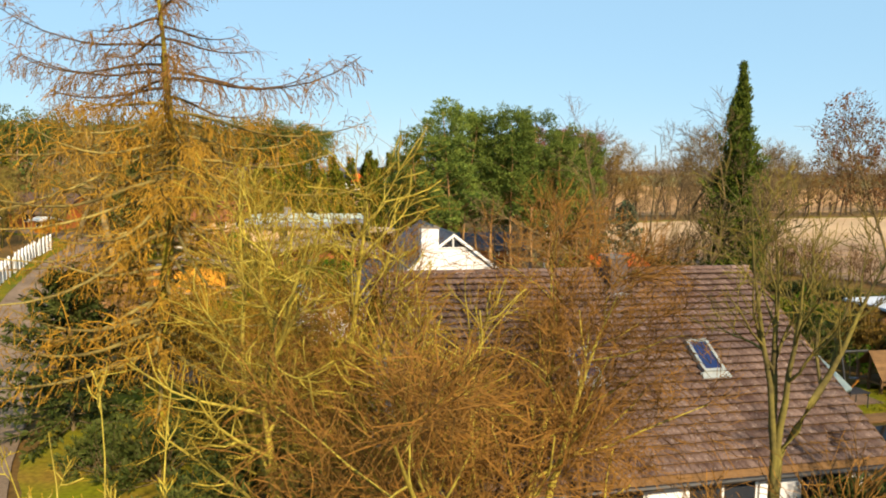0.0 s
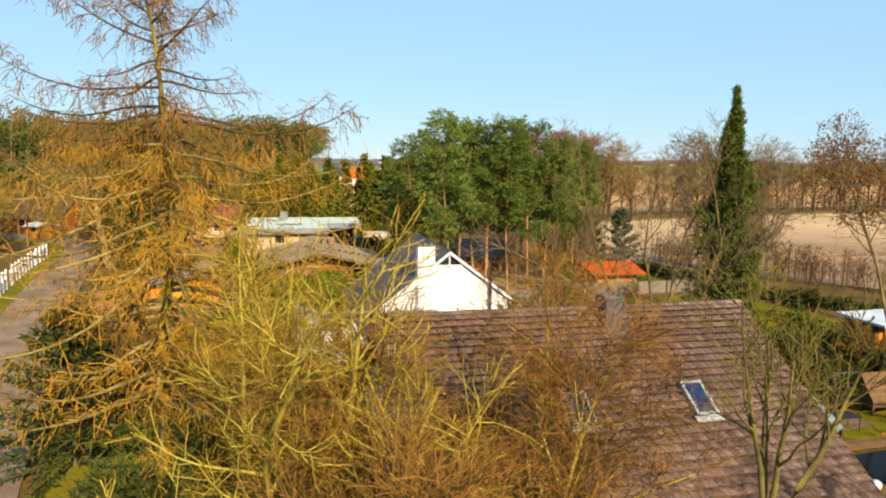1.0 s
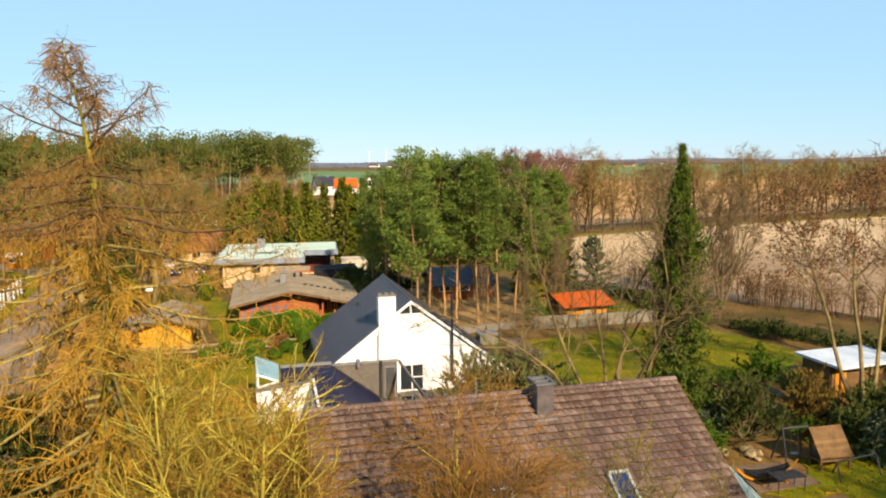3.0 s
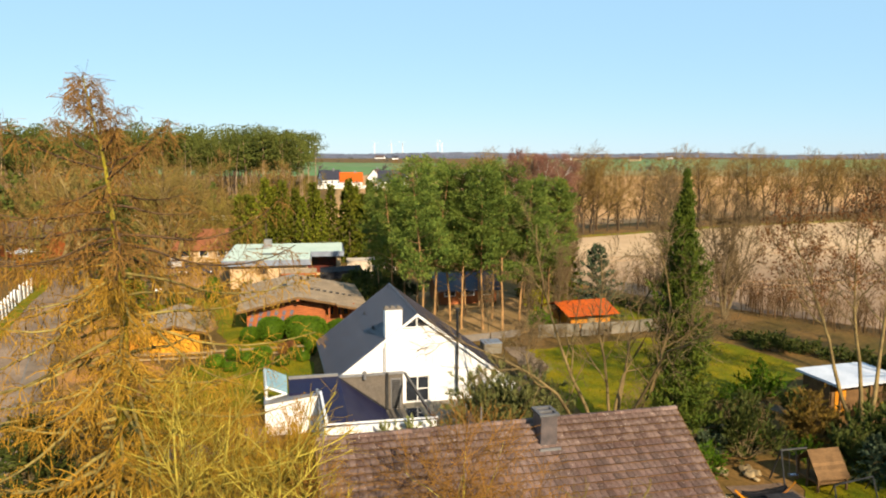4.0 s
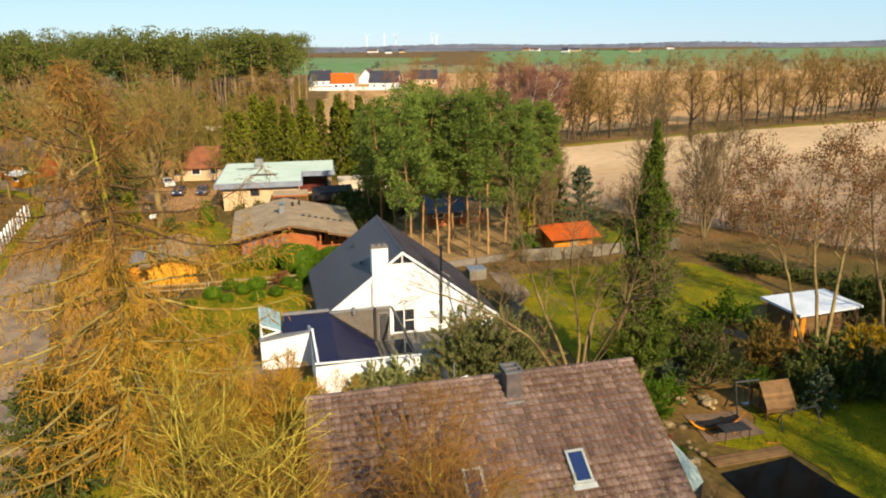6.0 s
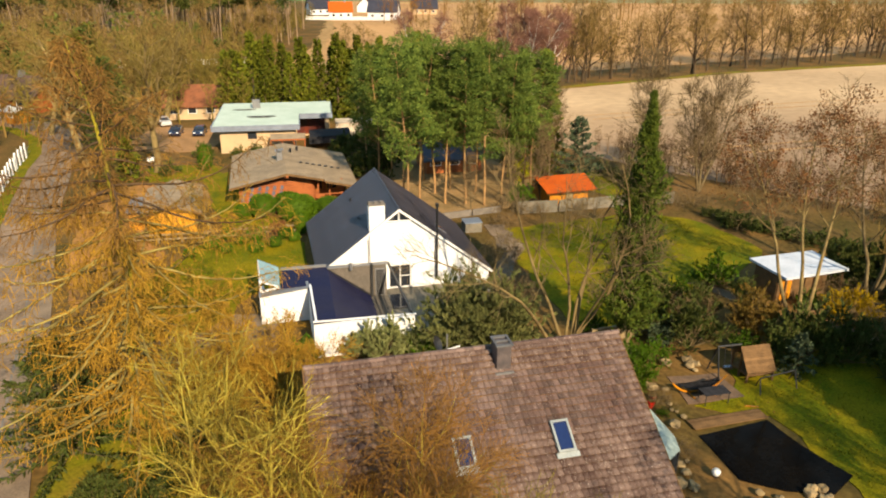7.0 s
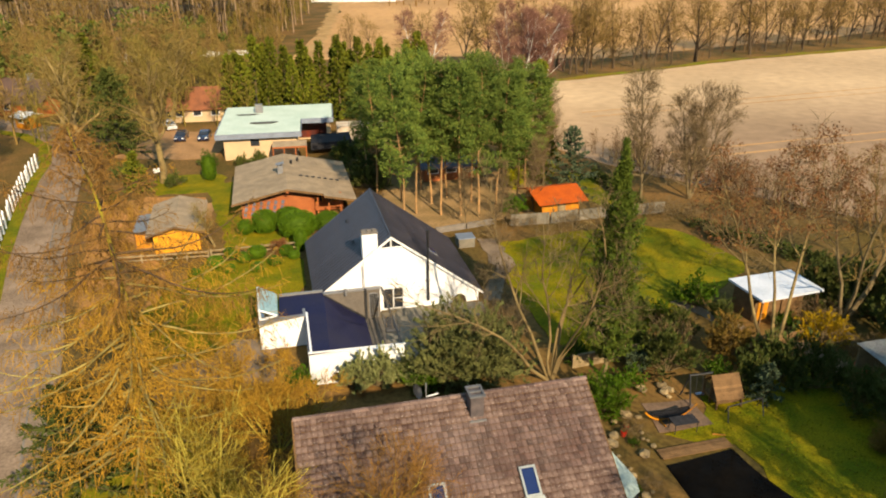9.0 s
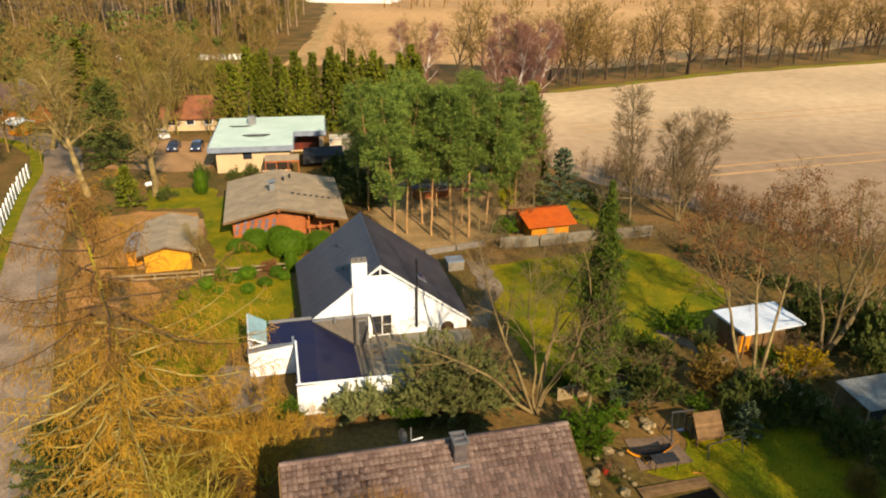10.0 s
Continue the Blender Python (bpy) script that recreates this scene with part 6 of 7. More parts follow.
def brush(seed, rx, ry, h, n, twig, name="brush", label="tangle of dry brown shrub stems"):
    """A thicket of thin stems."""
    rng = np.random.default_rng(seed)
    a = rng.random((n, 2)) * 2 - 1
    start = np.stack([a[:, 0] * rx, a[:, 1] * ry, np.full(n, -0.02)], -1)
    d = unit(np.stack([rng.normal(0, 0.35, n), rng.normal(0, 0.35, n), np.ones(n)], -1))
    P0 = shoots(rng, start, d, h * rng.uniform(0.6, 1.1, n), 5, 0.15, 0.02)
    R0 = 0.014 * np.linspace(1, 0.4, 5)[None] * np.ones((n, 1))
    P1, R1 = branch_off(rng, P0, R0, 8, (0.2, 1.0), 45, h * 0.38, 3, 0.2, 0.03, 0.8, 0.3, 0.5)
    P2, R2 = branch_off(rng, P1, R1, 4, (0.2, 1.0), 45, h * 0.16, 3, 0.2, 0.0, 0.8, 0.3, 0.5)
    t = thing(name, 0, 0, 0, 0, label, "bush")
    link_mesh("thicket", array_mesh("thicket", *joined([tubes(P0, R0, 3), ribbons(rng, P1, np.maximum(R1, 0.013)), ribbons(rng, P2, np.maximum(R2, 0.011))])), twig, t)
    return t


# -- near trees --
settle(larch(19.4, 3), -10.6, 26.6, 20)
settle(bare_tree("lichen_tree", 11, 11.0, 7, 3.3, M_BARK_LICHEN, M_TWIG_YELLOW, "broad bare tree covered in yellow lichen", (14, 9, 6), 0.125, 0.14, 0.05, twig_r=0.5, lean=27, fine=(0.013, 0.005), sway=0.12), -3.3, 17.8)
settle(bare_tree("russet_tree", 21, 9.5, 7, 3.9, M_BARK_LICHEN, M_TWIG_RED, "spreading bare tree with russet twigs", (13, 13, 16), 0.11, 0.25, -0.02, twig_r=0.42, lean=38, far=1, fine=(0.007, 0.006)), 1.2, 15.0)
settle(bare_tree("slim_tree", 27, 11.2, 4, 1.9, M_BARK_MOSS, M_TWIG_OLIVE, "slim upright bare tree with greenish stems", (7, 5, 4), 0.092, 0.40, 0.12, twig_r=0.6, fine=(0.008, 0.006), ways=((180, 11), (0, 24), (30, 5), (110, 8)), bole=5.5), 5.75, 11.9)
settle(bare_tree("russet_sapling", 29, 6.0, 3, 2.0, M_BARK_LICHEN, M_TWIG_RED, "low bare tree before the eaves", (9, 10, 10), 0.08, 0.2, 0.1, lean=30, far=1), 0.2, 16.8, 40)
settle(bare_tree("russet_sapling", 33, 5.6, 6, 2.2, M_BARK_LICHEN, M_TWIG_LARCH, "low tan twiggy tree before the annex", (10, 9, 10), 0.07, 0.15, 0.06, lean=34, far=1), -4.6, 29.6, 10)
settle(bare_tree("russet_sapling", 35, 4.6, 6, 2.2, M_BARK_LICHEN, M_TWIG_LARCH, "low tan twiggy tree under the larch", (10, 9, 10), 0.06, 0.15, 0.06, lean=36, far=1), -8.4, 32.0, 70)
settle(bare_tree("sapling", 31, 7.6, 4, 0.9, M_BARK_LICHEN, M_TWIG_YELLOW, "thin upright sapling stems with yellow bark", (5, 4, 3), 0.045, 0.3, 0.2, lean=12), -4.9, 10.2)
settle(spruce(6.2, 3.5, 5, M_EVERGREEN, 90, 80, 0.36, 0.05, label="dark spruce beside the lane", power=0.7), -14.0, 26.8)

# -- garden behind the tiled house --
settle(bare_tree("fan_tree", 41, 15.0, 7, 3.4, M_BARK_FAN, M_TWIG_GREY, "many-stemmed brown bare tree with fanning trunks", (8, 6, 6), 0.125, 0.36, 0.05, fine=(0.012, 0.008), sway=0.16, ways=((190, 30), (170, 20), (165, 8), (30, 5), (5, 13), (-12, 20), (95, 14))), 11.3, 36.4)
settle(column(15.7, 3.1, 6), 14.8, 36.6)
settle(bare_tree("withered_oak", 47, 15.2, 3, 4.2, M_BARK_PALE, M_TWIG_GREY, "tall bare oak with some withered leaves", (12, 8, 8), 0.19, 0.50, 0.05, leaf=M_DRYLEAF, leaves=6000, far=1, leaf_size=0.15, ways=((185, 19), (5, 15), (60, 4)), sway=0.09), 26.4, 39.0)
oak_b = bare_tree("withered_oak", 53, 13.6, 3, 4.4, M_BARK_GREY, M_TWIG_BROWN, "bare oak full of reddish withered leaves", (10, 7, 8), 0.19, 0.32, 0.10, leaf=M_DRYLEAF, leaves=2400, lean=20, far=1, leaf_size=0.15, fine=(0.010, 0.007))
settle(oak_b, 33.5, 43.5)
copy_thing(oak_b, pose(40.5, 49.5, 0, 0, 0, 120) @ Matrix.Diagonal((0.85, 0.85, 0.85, 1)))
field_tree = settle(bare_tree("field_tree", 66, 15.6, 1, 3.9, M_BARK_GREY, M_TWIG_GREY, "slender bare tree at the field's edge", (34, 9, 8), 0.17, 0.14, 0.07, far=1, fine=(0.017, 0.013)), 25.6, 70.0)
settle(bare_tree("field_tree", 63, 13.4, 3, 3.8, M_BARK_GREY, M_TWIG_GREY, "forked bare tree at the field's edge", (18, 10, 10), 0.17, 0.14, 0.11, lean=19, far=1, fine=(0.017, 0.013)), 31.0, 70.5)
settle(spray_bush("yew", 71, 3.9, 3.2, 5.0, 170, 40, M_YEW, 0.28, "broad dark evergreen shrub beside the terrace", slim=0.085), 6.0, 36.9)
bl = settle(spray_bush("blue_shrub", 73, 1.25, 0.9, 2.35, 46, 34, M_GREYGREEN, 0.22, "grey-green conifer shrub against the annex wall", up=0.6, slim=0.09), -1.0, 35.5)
for x, y, s in ((0.4, 35.8, 0.95), (2.2, 36.3, 0.7)):
    place(bl, x, y, x * 70, s, s * 1.1)
gs = settle(spray_bush("green_shrub", 75, 1.3, 1.1, 1.6, 32, 10, M_BOX, 0.18, "fresh green low shrub"), -4.4, 35.4)
for x, y, s in ((2.6, 36.2, 0.9), (3.4, 35.2, 0.8), (-5.6, 34.4, 0.6), (23.8, 46.4, 1.5), (11.8, 66.5, 1.2), (16.2, 35.4, 0.9), (19.6, 39.2, 0.9), (17.8, 40.8, 0.8), (22.0, 36.6, 0.8), (13.2, 38.6, 0.9), (26.0, 37.4, 0.7), (15.0, 29.8, 0.3), (14.2, 26.0, 0.3), (20.4, 44.2, 0.9), (29.0, 42.6, 0.8)):
    place(gs, x, y, x * 50, s)
jn = settle(spray_bush("juniper", 77, 2.1, 1.8, 2.9, 36, 13, M_EVERGREEN, 0.36, "dense dark green juniper", slim=0.10), 18.9, 37.2)
for x, y, s in ((16.6, 39.6, 0.9), (23.6, 35.6, 0.7), (24.6, 43.5, 0.6), (37.2, 42.8, 1.5), (35.2, 39.8, 1.1), (21.0, 41.8, 0.7), (27.6, 35.2, 1.0), (29.0, 33.0, 0.9), (30.2, 31.0, 1.0), (34, 46, 1.2), (36.4, 45.0, 1.3), (38.6, 43.6, 1.3), (18.6, 43.4, 0.7), (25.6, 36.3, 1.05), (33.0, 47.2, 0.9)):
    place(jn, x, y, x * 33, s, s * 1.05)
settle(spray_bush("round_cypress", 79, 1.55, 1.55, 2.7, 90, 26, M_BOX, 0.18, "rounded green conifer at the gable", slim=0.1), 13.9, 33.2)
settle(bush("silver_shrub", 80, 1.1, 1.1, 0.8, 3500, M_NEEDLE_BLUE, 0.16, "grey-green rounded shrub by the fence"), 17.0, 37.4)
settle(spray_bush("forsythia", 81, 1.9, 1.5, 2.3, 60, 18, M_FORSYTHIA, 0.16, "yellow flowering shrub by the garden house"), 30.6, 40.6)
settle(spruce(2.6, 1.2, 83, M_NEEDLE_BLUE, 40, 40, 0.24, 0.05, name="blue_spruce", label="young blue spruce beside the play tower"), 24.0, 34.0)
db = settle(spray_bush("dry_shrub", 85, 1.5, 1.4, 3.1, 70, 22, M_BRUSH, 0.26, "straw-coloured feathery shrub in the garden bed", up=0.6, slim=0.07), 23.5, 39.0)
place(db, 28.5, 29.0, 30, 0.6)
settle(bush("dark_column_shrub", 87, 0.6, 0.6, 1.2, 3000, M_CYPRESS, 0.18, "dark upright shrub on the shaded bed"), 28.0, 35.4)
tb = brush(91, 2.0, 1.6, 2.0, 26, M_TWIG_GREY, label="bare twiggy garden shrub")
settle(tb, 15.5, 43.0)
for x, y, s in ((8.9, 50.5, 0.9), (9.5, 45.5, 0.8), (8.2, 42.5, 0.9), (20.5, 40.6, 0.9), (12.5, 62.3, 0.7), (17, 62.6, 0.7), (15.0, 31.0, 0.4), (31, 43, 0.9), (31.5, 38.8, 0.8), (14.9, 26.5, 0.35), (35, 33, 0.8), (9.8, 59.5, 0.7), (24.5, 65.0, 0.9), (28.0, 64.5, 1.0), (10.5, 63.8, 0.8)):
    place(tb, x, y, x * 91, s)
for x, y, s in ((31.8, 19.5, 0.8), (32.0, 14.5, 0.9), (28.6, 18.6, 0.7), (29.0, 15.0, 0.8)):
    copy_thing(oak_b, pose(x, y, 0, 0, 0, x * 50) @ Matrix.Diagonal((s, s, s, 1)))
# bare trees that dapple the eaves and the rockery with shade
for x, y, a, s in ((16.6, 9.0, 40, 0.85), (20.0, 10.5, 150, 0.9)):
    copy_thing(oak_b, pose(x, y, 0, 0, 0, a) @ Matrix.Diagonal((s, s, s, 1)))
# evergreens that shade the lower lawn
TALL_PINES = []
sp = [spruce(10.0, 2.3, 141 + i, M_NEEDLE_SPRUCE, 62, 26, 0.56, 0.13) for i in range(3)]
place(sp[1], -29.2, 74.0, 20, 0.75, 0.48)
for x, y, s in ((33.0, 17.0, 1.3), (35.2, 18.5, 1.4), (34.0, 12.0, 1.3), (33.2, 21.5, 1.25), (31.4, 21.0, 0.8), (32.2, 25.2, 0.85)):
    place(sp[0], x, y, x * 77, s * 1.3, s)
for x, y, s in ((-5.6, 20.8, 0.9), (-2.0, 20.0, 0.8), (-11.0, 23.0, 0.7), (-8.5, 26.0, 0.8), (-6.2, 18.0, 0.9), (-0.6, 17.2, 0.9), (1.2, 18.6, 0.9), (3.0, 16.0, 0.8), (-3.4, 14.8, 0.9), (-9.0, 22.6, 0.9), (11.5, 18.5, 0.9), (13.5, 20.0, 0.7)):
    place(jn, x, y, x * 33, s, s * 0.8)
for x, y, a, s in ((38.2, 10.0, 20, 1.1), (40.7, 9.0, 80, 1.15), (38.6, 15.5, 140, 1.0), (43.5, 12.0, 200, 1.1), (44.5, 15.5, 260, 1.1), (45.0, 8.0, 30, 1.2)):
    TALL_PINES.append((x, y, a, s))
# hedges along the field
hd = spray_bush("hedge_shrub", 93, 1.8, 1.1, 1.5, 28, 7, M_EVERGREEN, 0.30, "low evergreen hedge shrub at the lawn's edge")
settle(hd, 30.6, 58.5, 140)
for i in range(9):
    place(hd, 29.0 + i * 1.25 + 0.6, 61.0 - i * 1.35 + 0.8, 130 + 13 * i, 0.85 + 0.1 * (i % 3), 0.6 + 0.1 * (i % 2))
for i in range(5):
    place(hd, 22.6 + 0.55 * i, 77.5 - i * 2.0, 100 + 11 * i, 0.8)

# -- beds and clipped shrubs by the log house --
ck = bush("clipped_shrub", 95, 1.75, 1.4, 1.2, 5200, M_BOX, 0.12, "large clipped evergreen hedge block", clip=1.0)
settle(ck, -9.2, 61.2, 13)
for x, y, s in ((-12.6, 62.4, 0.85), (-6.6, 62.6, 0.75), (-10.4, 63.6, 0.8), (-14.3, 61.8, 0.55)):
    place(ck, x, y, x * 20, s)
bx = bush("box_ball", 97, 0.62, 0.62, 0.45, 1500, M_BOX, 0.09, "small clipped box ball in the bed", clip=1.0)
settle(bx, -12.8, 55.1)
for x, y, s in ((-15.0, 54.0, 1.1), (-11.2, 53.2, 0.9), (-11.9, 56.0, 1.2), (-13.6, 53.0, 0.8), (-10.0, 54.4, 0.9), (-9.4, 56.5, 1.0), (-8.6, 55.8, 0.8), (-14.2, 56.2, 1.0), (-16.2, 52.0, 0.8)):
    place(bx, x, y, x * 40, s)
tall = bush("clipped_column", 99, 0.75, 0.75, 1.5, 2600, M_BOX, 0.12, "tall clipped evergreen column", clip=1.0)
settle(tall, -22.6, 78.6)
place(tall, -8.3, 57.6, 30, 0.7)
settle(bush("thuja", 101, 1.2, 1.2, 1.7, 4200, M_EVERGREEN, 0.18, "dark conical thuja beside the drive"), -30.2, 75.4)
settle(bush("low_yew", 103, 1.0, 1.0, 0.8, 2500, M_EVERGREEN, 0.16, "low dark shrub under the pale trees"), -31.6, 71.8)
for x, y, s in ((-24.6, 84.5, 0.9), (-20.2, 84.4, 0.7), (-18.6, 86.0, 0.7), (-26, 76.6, 0.8), (-33, 80, 0.9), (-6, 83, 1.4), (-8, 87, 1.2), (-3.5, 75, 1.5), (-2.2, 80, 1.6), (-5.2, 92, 1.5)):
    place(hd, x, y, x * 60, s, s * 1.2)
settle(bush("russet_shrub", 105, 0.9, 0.8, 0.7, 2200, M_DRYLEAF, 0.14, "russet-leaved shrub in the bed"), -10.0, 57.2)
pale = bare_tree("pale_tree", 111, 18.6, 1, 6.2, M_BARK_PALE, M_TWIG_TAN, "bare garden tree with pale yellowish trunk", (18, 9, 9), 0.42, 0.34, 0.06, far=1, ways=((172, 13),), fine=(0.016, 0.010))
settle(pale, -35.0, 77.0)
place(pale, -27.8, 77.8, 140, 1.0)
place(pale, -36.5, 106.0, 200, 0.9)
place(pale, -49.0, 97.0, 250, 0.85)
place(pale, -16.4, 58.6, 60, 0.28)
for x, y, s in ((-58, 128, 1.1), (-74, 122, 1.2), (-86, 138, 1.2), (-52, 146, 1.0), (-96, 112, 1.2), (-66, 150, 1.1), (-80, 104, 1.0), (-47, 134, 0.8)):
    place(sp[1], x, y, x * 31, s * 1.4, s)
settle(spruce(11.0, 4.6, 113, M_EVERGREEN, 110, 90, 0.46, 0.07, label="broad dark spruce beside the parking yard", power=0.7), -38.0, 90.6)

# -- pine grove --
pines = [pine(15.2, 121, 0.30, 3.4), pine(14.6, 122, 0.36, 3.0), pine(15.4, 123, 0.32, 3.2)]
GROVE = [(0.8, 63.4), (1.9, 66.6), (3.4, 69.6), (4.4, 66.2), (6.4, 66.0), (8.2, 65.6), (5.0, 71.5), (7.6, 70.2), (10.2, 69.2), (12.4, 69.6), (0.2, 70.5), (2.2, 74.2), (13.6, 72.5), (6.6, 75.5), (11.6, 77.2), (-1.4, 76.8), (9.2, 79.8), (9.6, 84.0), (-2.6, 73.2), (0.5, 84.0), (-4.4, 80.0)]
for i, (x, y) in enumerate(GROVE):
    if i < 3:
        settle(pines[i], x, y, 40 * i)
    else:
        s = 0.92 + 0.12 * ((i * 37) % 10) / 10 - (y > 68) * 0.1 - (y > 74) * 0.06
        place(pines[i % 3], x, y, 73 * i, s)
for x, y, s in ((13.8, 66.8, 0.62), (15.8, 74.0, 0.8), (17.2, 79.0, 0.85), (10.4, 65.2, 0.5), (14.6, 82.0, 0.9), (6.8, 63.6, 0.45)):
    place(field_tree, x, y, x * 47, s * 0.75, s * 0.85)
for x, y, a, s in TALL_PINES:
    place(pines[1], x, y, a, s)
settle(spruce(7.2, 3.3, 131, M_NEEDLE_BLUE, 60, 50, 0.36, 0.07, name="blue_spruce", label="bluish spruce behind the summer hut"), 18.8, 73.6)

place(sp[1], 15.4, 77.5, 40, 1.15, 1.35)
place(sp[2], 13.2, 80.5, 140, 1.1, 1.3)

settle(bush("golden_conifer", 133, 1.25, 1.25, 1.5, 3600, mat("golden_scales", (0.20, 0.205, 0.006), (0.30, 0.26, 0.010), 0.8, 0.8, 0.0, island=True), 0.16, "rounded yellow-green conifer among the pines"), 12.4, 74.4)

# -- spruce row behind the flat house --
for i in range(27):
    x, y = -27.5 + i * 1.15 + 0.4 * math.sin(i * 5), 108.5 + 0.13 * i + 1.3 * math.sin(i * 2.1)
    s = 0.85 + 0.3 * ((i * 29) % 11) / 11
    if i < 3:
        settle(sp[i], x, y, 30 * i)
    else:
        place(sp[i % 3], x, y, 67 * i, s * 0.92, s * 1.12)

# -- birches and the row along the field --
birch = bare_tree("birch", 151, 18.4, 2, 3.6, M_BARK_BIRCH, M_TWIG_PURPLE, "white-stemmed birch with reddish bare twigs", (20, 11, 12), 0.22, 0.22, 0.06, lean=7, far=1, fine=(0.018, 0.016))
settle(birch, 15.4, 104.0)
place(birch, 18.4, 107.0, 80, 1.0)
place(birch, 20.0, 112.5, 170, 1.0)
place(birch, 16.6, 114.0, 100, 1.05)
place(birch, 1.6, 118.0, 170, 0.95)
oak = [bare_tree("row_oak", 161 + i, 14.6, 1, 6.0, M_BARK_DARK, M_TWIG_BROWN, "bare oak in the row along the field", (14, 7, 8), 0.24, 0.16, 0.01, far=2) for i in range(3)]
rng = random.Random(12)
n = 0
for i in range(70):
    k = rng.random() if i % 2 else i / 69
    x, y = 29 + 200 * k ** 1.15, 143.5 + 102 * k ** 1.15 + rng.choice([rng.uniform(0.0, 4.0), rng.uniform(4.0, 13.0)])
    s = rng.uniform(0.75, 1.3)
    if n < 3:
        settle(oak[n], x, y, 50 * n)
    else:
        place(oak[n % 3], x, y, 77 * n, s)
    n += 1
for x, y, s in ((9, 146, 1.2), (14.5, 148, 1.25), (21, 150, 1.15), (24.5, 146, 1.0), (13, 158, 0.9), (2, 149, 0.9), (-9, 152, 0.8), (-2, 160, 0.7), (-16, 168, 0.7)):
    place(oak[n % 3], x, y, 31 * n, s)
    n += 1


# ---- far woods ----
def scatter(name, label, sources, spots, category="trees"):
    """Many trees of a far wood as one object: low meshes, set at the spots."""
    V, F, k = [], [], 0
    for i, (x, y, s) in enumerate(spots):
        v, f = sources[i % len(sources)]
        a = i * 1.7
        c, q = math.cos(a), math.sin(a)
        w = v * s
        V.append(np.stack([c * w[:, 0] - q * w[:, 1] + x, q * w[:, 0] + c * w[:, 1] + y, w[:, 2]], -1))
        F.append(f + k)
        k += len(v)
    return name, np.concatenate(V), np.concatenate(F), label, category


def low_bare(seed, h, k=(10, 5, 5), spread=3.6):
    rng = np.random.default_rng(seed)
    P0 = shoots(rng, np.array([[0.0, 0, -0.1]]), np.array([[0.02, 0, 1]]), np.array([h * 0.9]), 6, 0.06, 0.05)
    R0 = 0.2 * np.linspace(1, 0.2, 6)[None]
    P1, R1 = branch_off(rng, P0, R0, k[0], (0.2, 1), 45, spread, 4, 0.14, 0.12, 0.6, 0.5)
    P2, R2 = branch_off(rng, P1, R1, k[1], (0.2, 1), 42, spread * 0.5, 3, 0.2, 0.1, 0.7, 0.4)
    P3, R3 = branch_off(rng, P2, R2, k[2], (0.2, 1), 42, spread * 0.34, 2, 0.2, 0.1, 0.8, 0.4)
    return joined([tubes(P0, R0, 4), tubes(P1, R1, 3), ribbons(rng, P2, np.maximum(R2, 0.04)), ribbons(rng, P3, np.maximum(R3, 0.035))])


def low_crown(seed, h, base, wide, n, size):
    """A far pine's crown alone: loose clumps."""
    rng = np.random.default_rng(seed)
    lumps = 16
    c = np.stack([rng.normal(0, wide * 0.45, lumps), rng.normal(0, wide * 0.45, lumps), rng.uniform(base, h, lumps)], -1)
    at = c[rng.integers(0, lumps, n)] + ball_dirs(rng, n) * rng.random((n, 1)) ** 0.5 * wide * np.array([0.5, 0.5, 0.34])
    return blades(rng, at, ball_dirs(rng, n) + np.array([0, 0, 0.4]), size, size * 0.3)


def low_trunk(seed, h):
    rng = np.random.default_rng(seed)
    P0 = shoots(rng, np.array([[0.0, 0, -0.1]]), np.array([[0.02, 0, 1]]), np.array([h]), 6, 0.03, 0.05)
    return tubes(P0, 0.2 * np.linspace(1, 0.4, 6)[None], 5)


def finish(made, material):
    name, V, F, label, category = made
    return tagged(link_mesh(name, array_mesh(name, V, F), material), label, category, kind="stuff")


rng = random.Random(77)
crowns = [low_crown(200 + i, 22, 12.5, 4.6, 680, 0.62) for i in range(4)]
trunks = [low_trunk(210 + i, 19) for i in range(4)]
spots = []
for i in range(400):
    k = rng.random()
    depth = rng.random() ** 1.3
    x = -190 + 152 * k + rng.uniform(-3, 3)
    y = 176 + 40 * k + depth * 95
    spots.append((x - 0.12 * depth * 60, y, rng.uniform(0.82, 1.12)))
wood = finish(scatter("pine_wood", "tall pine wood on the far side of the settlement", crowns, spots), M_FAR_PINE)
link_mesh("trunks", array_mesh("trunks", *scatter("", "", trunks, spots)[1:3]), mat("pale_pine_bark", (0.42, 0.29, 0.19), (0.26, 0.17, 0.11), 0.3, 0.95, 0.3, 4.0), wood, "tall bare pine trunks")["kind"] = "stuff"

young = [low_crown(250 + i, 12, 0.4, 2.2, 170, 1.0) for i in range(3)]
finish(scatter("young_conifers", "dark young conifers below the pine wood", young, [(rng.uniform(-125, -42), rng.uniform(112, 184), rng.uniform(0.5, 1.1)) for i in range(90)]), M_FAR_PINE)
bare = [low_bare(220 + i, 11) for i in range(4)]
spots = []
for i in range(300):
    x, y = rng.uniform(-150, -34), rng.uniform(118, 186)
    if x > -46 and y < 128:
        continue
    spots.append((x, y, rng.uniform(0.6, 1.15) * (0.65 if y > 150 else 1.0)))
for i in range(60):
    spots.append((rng.uniform(-95, -50), rng.uniform(72, 118), rng.uniform(0.55, 0.95)))
for i in range(50):
    k = rng.random()
    spots.append((-185 + 145 * k, 166 + 40 * k + rng.uniform(-8, 6), rng.uniform(1.0, 1.5)))
finish(scatter("brown_thicket", "brownish bare trees crowding the settlement", bare, spots), M_TWIG_BROWN)
spots = [(rng.uniform(-120, -50), rng.uniform(60, 170), rng.uniform(0.5, 0.9)) for i in range(120)]
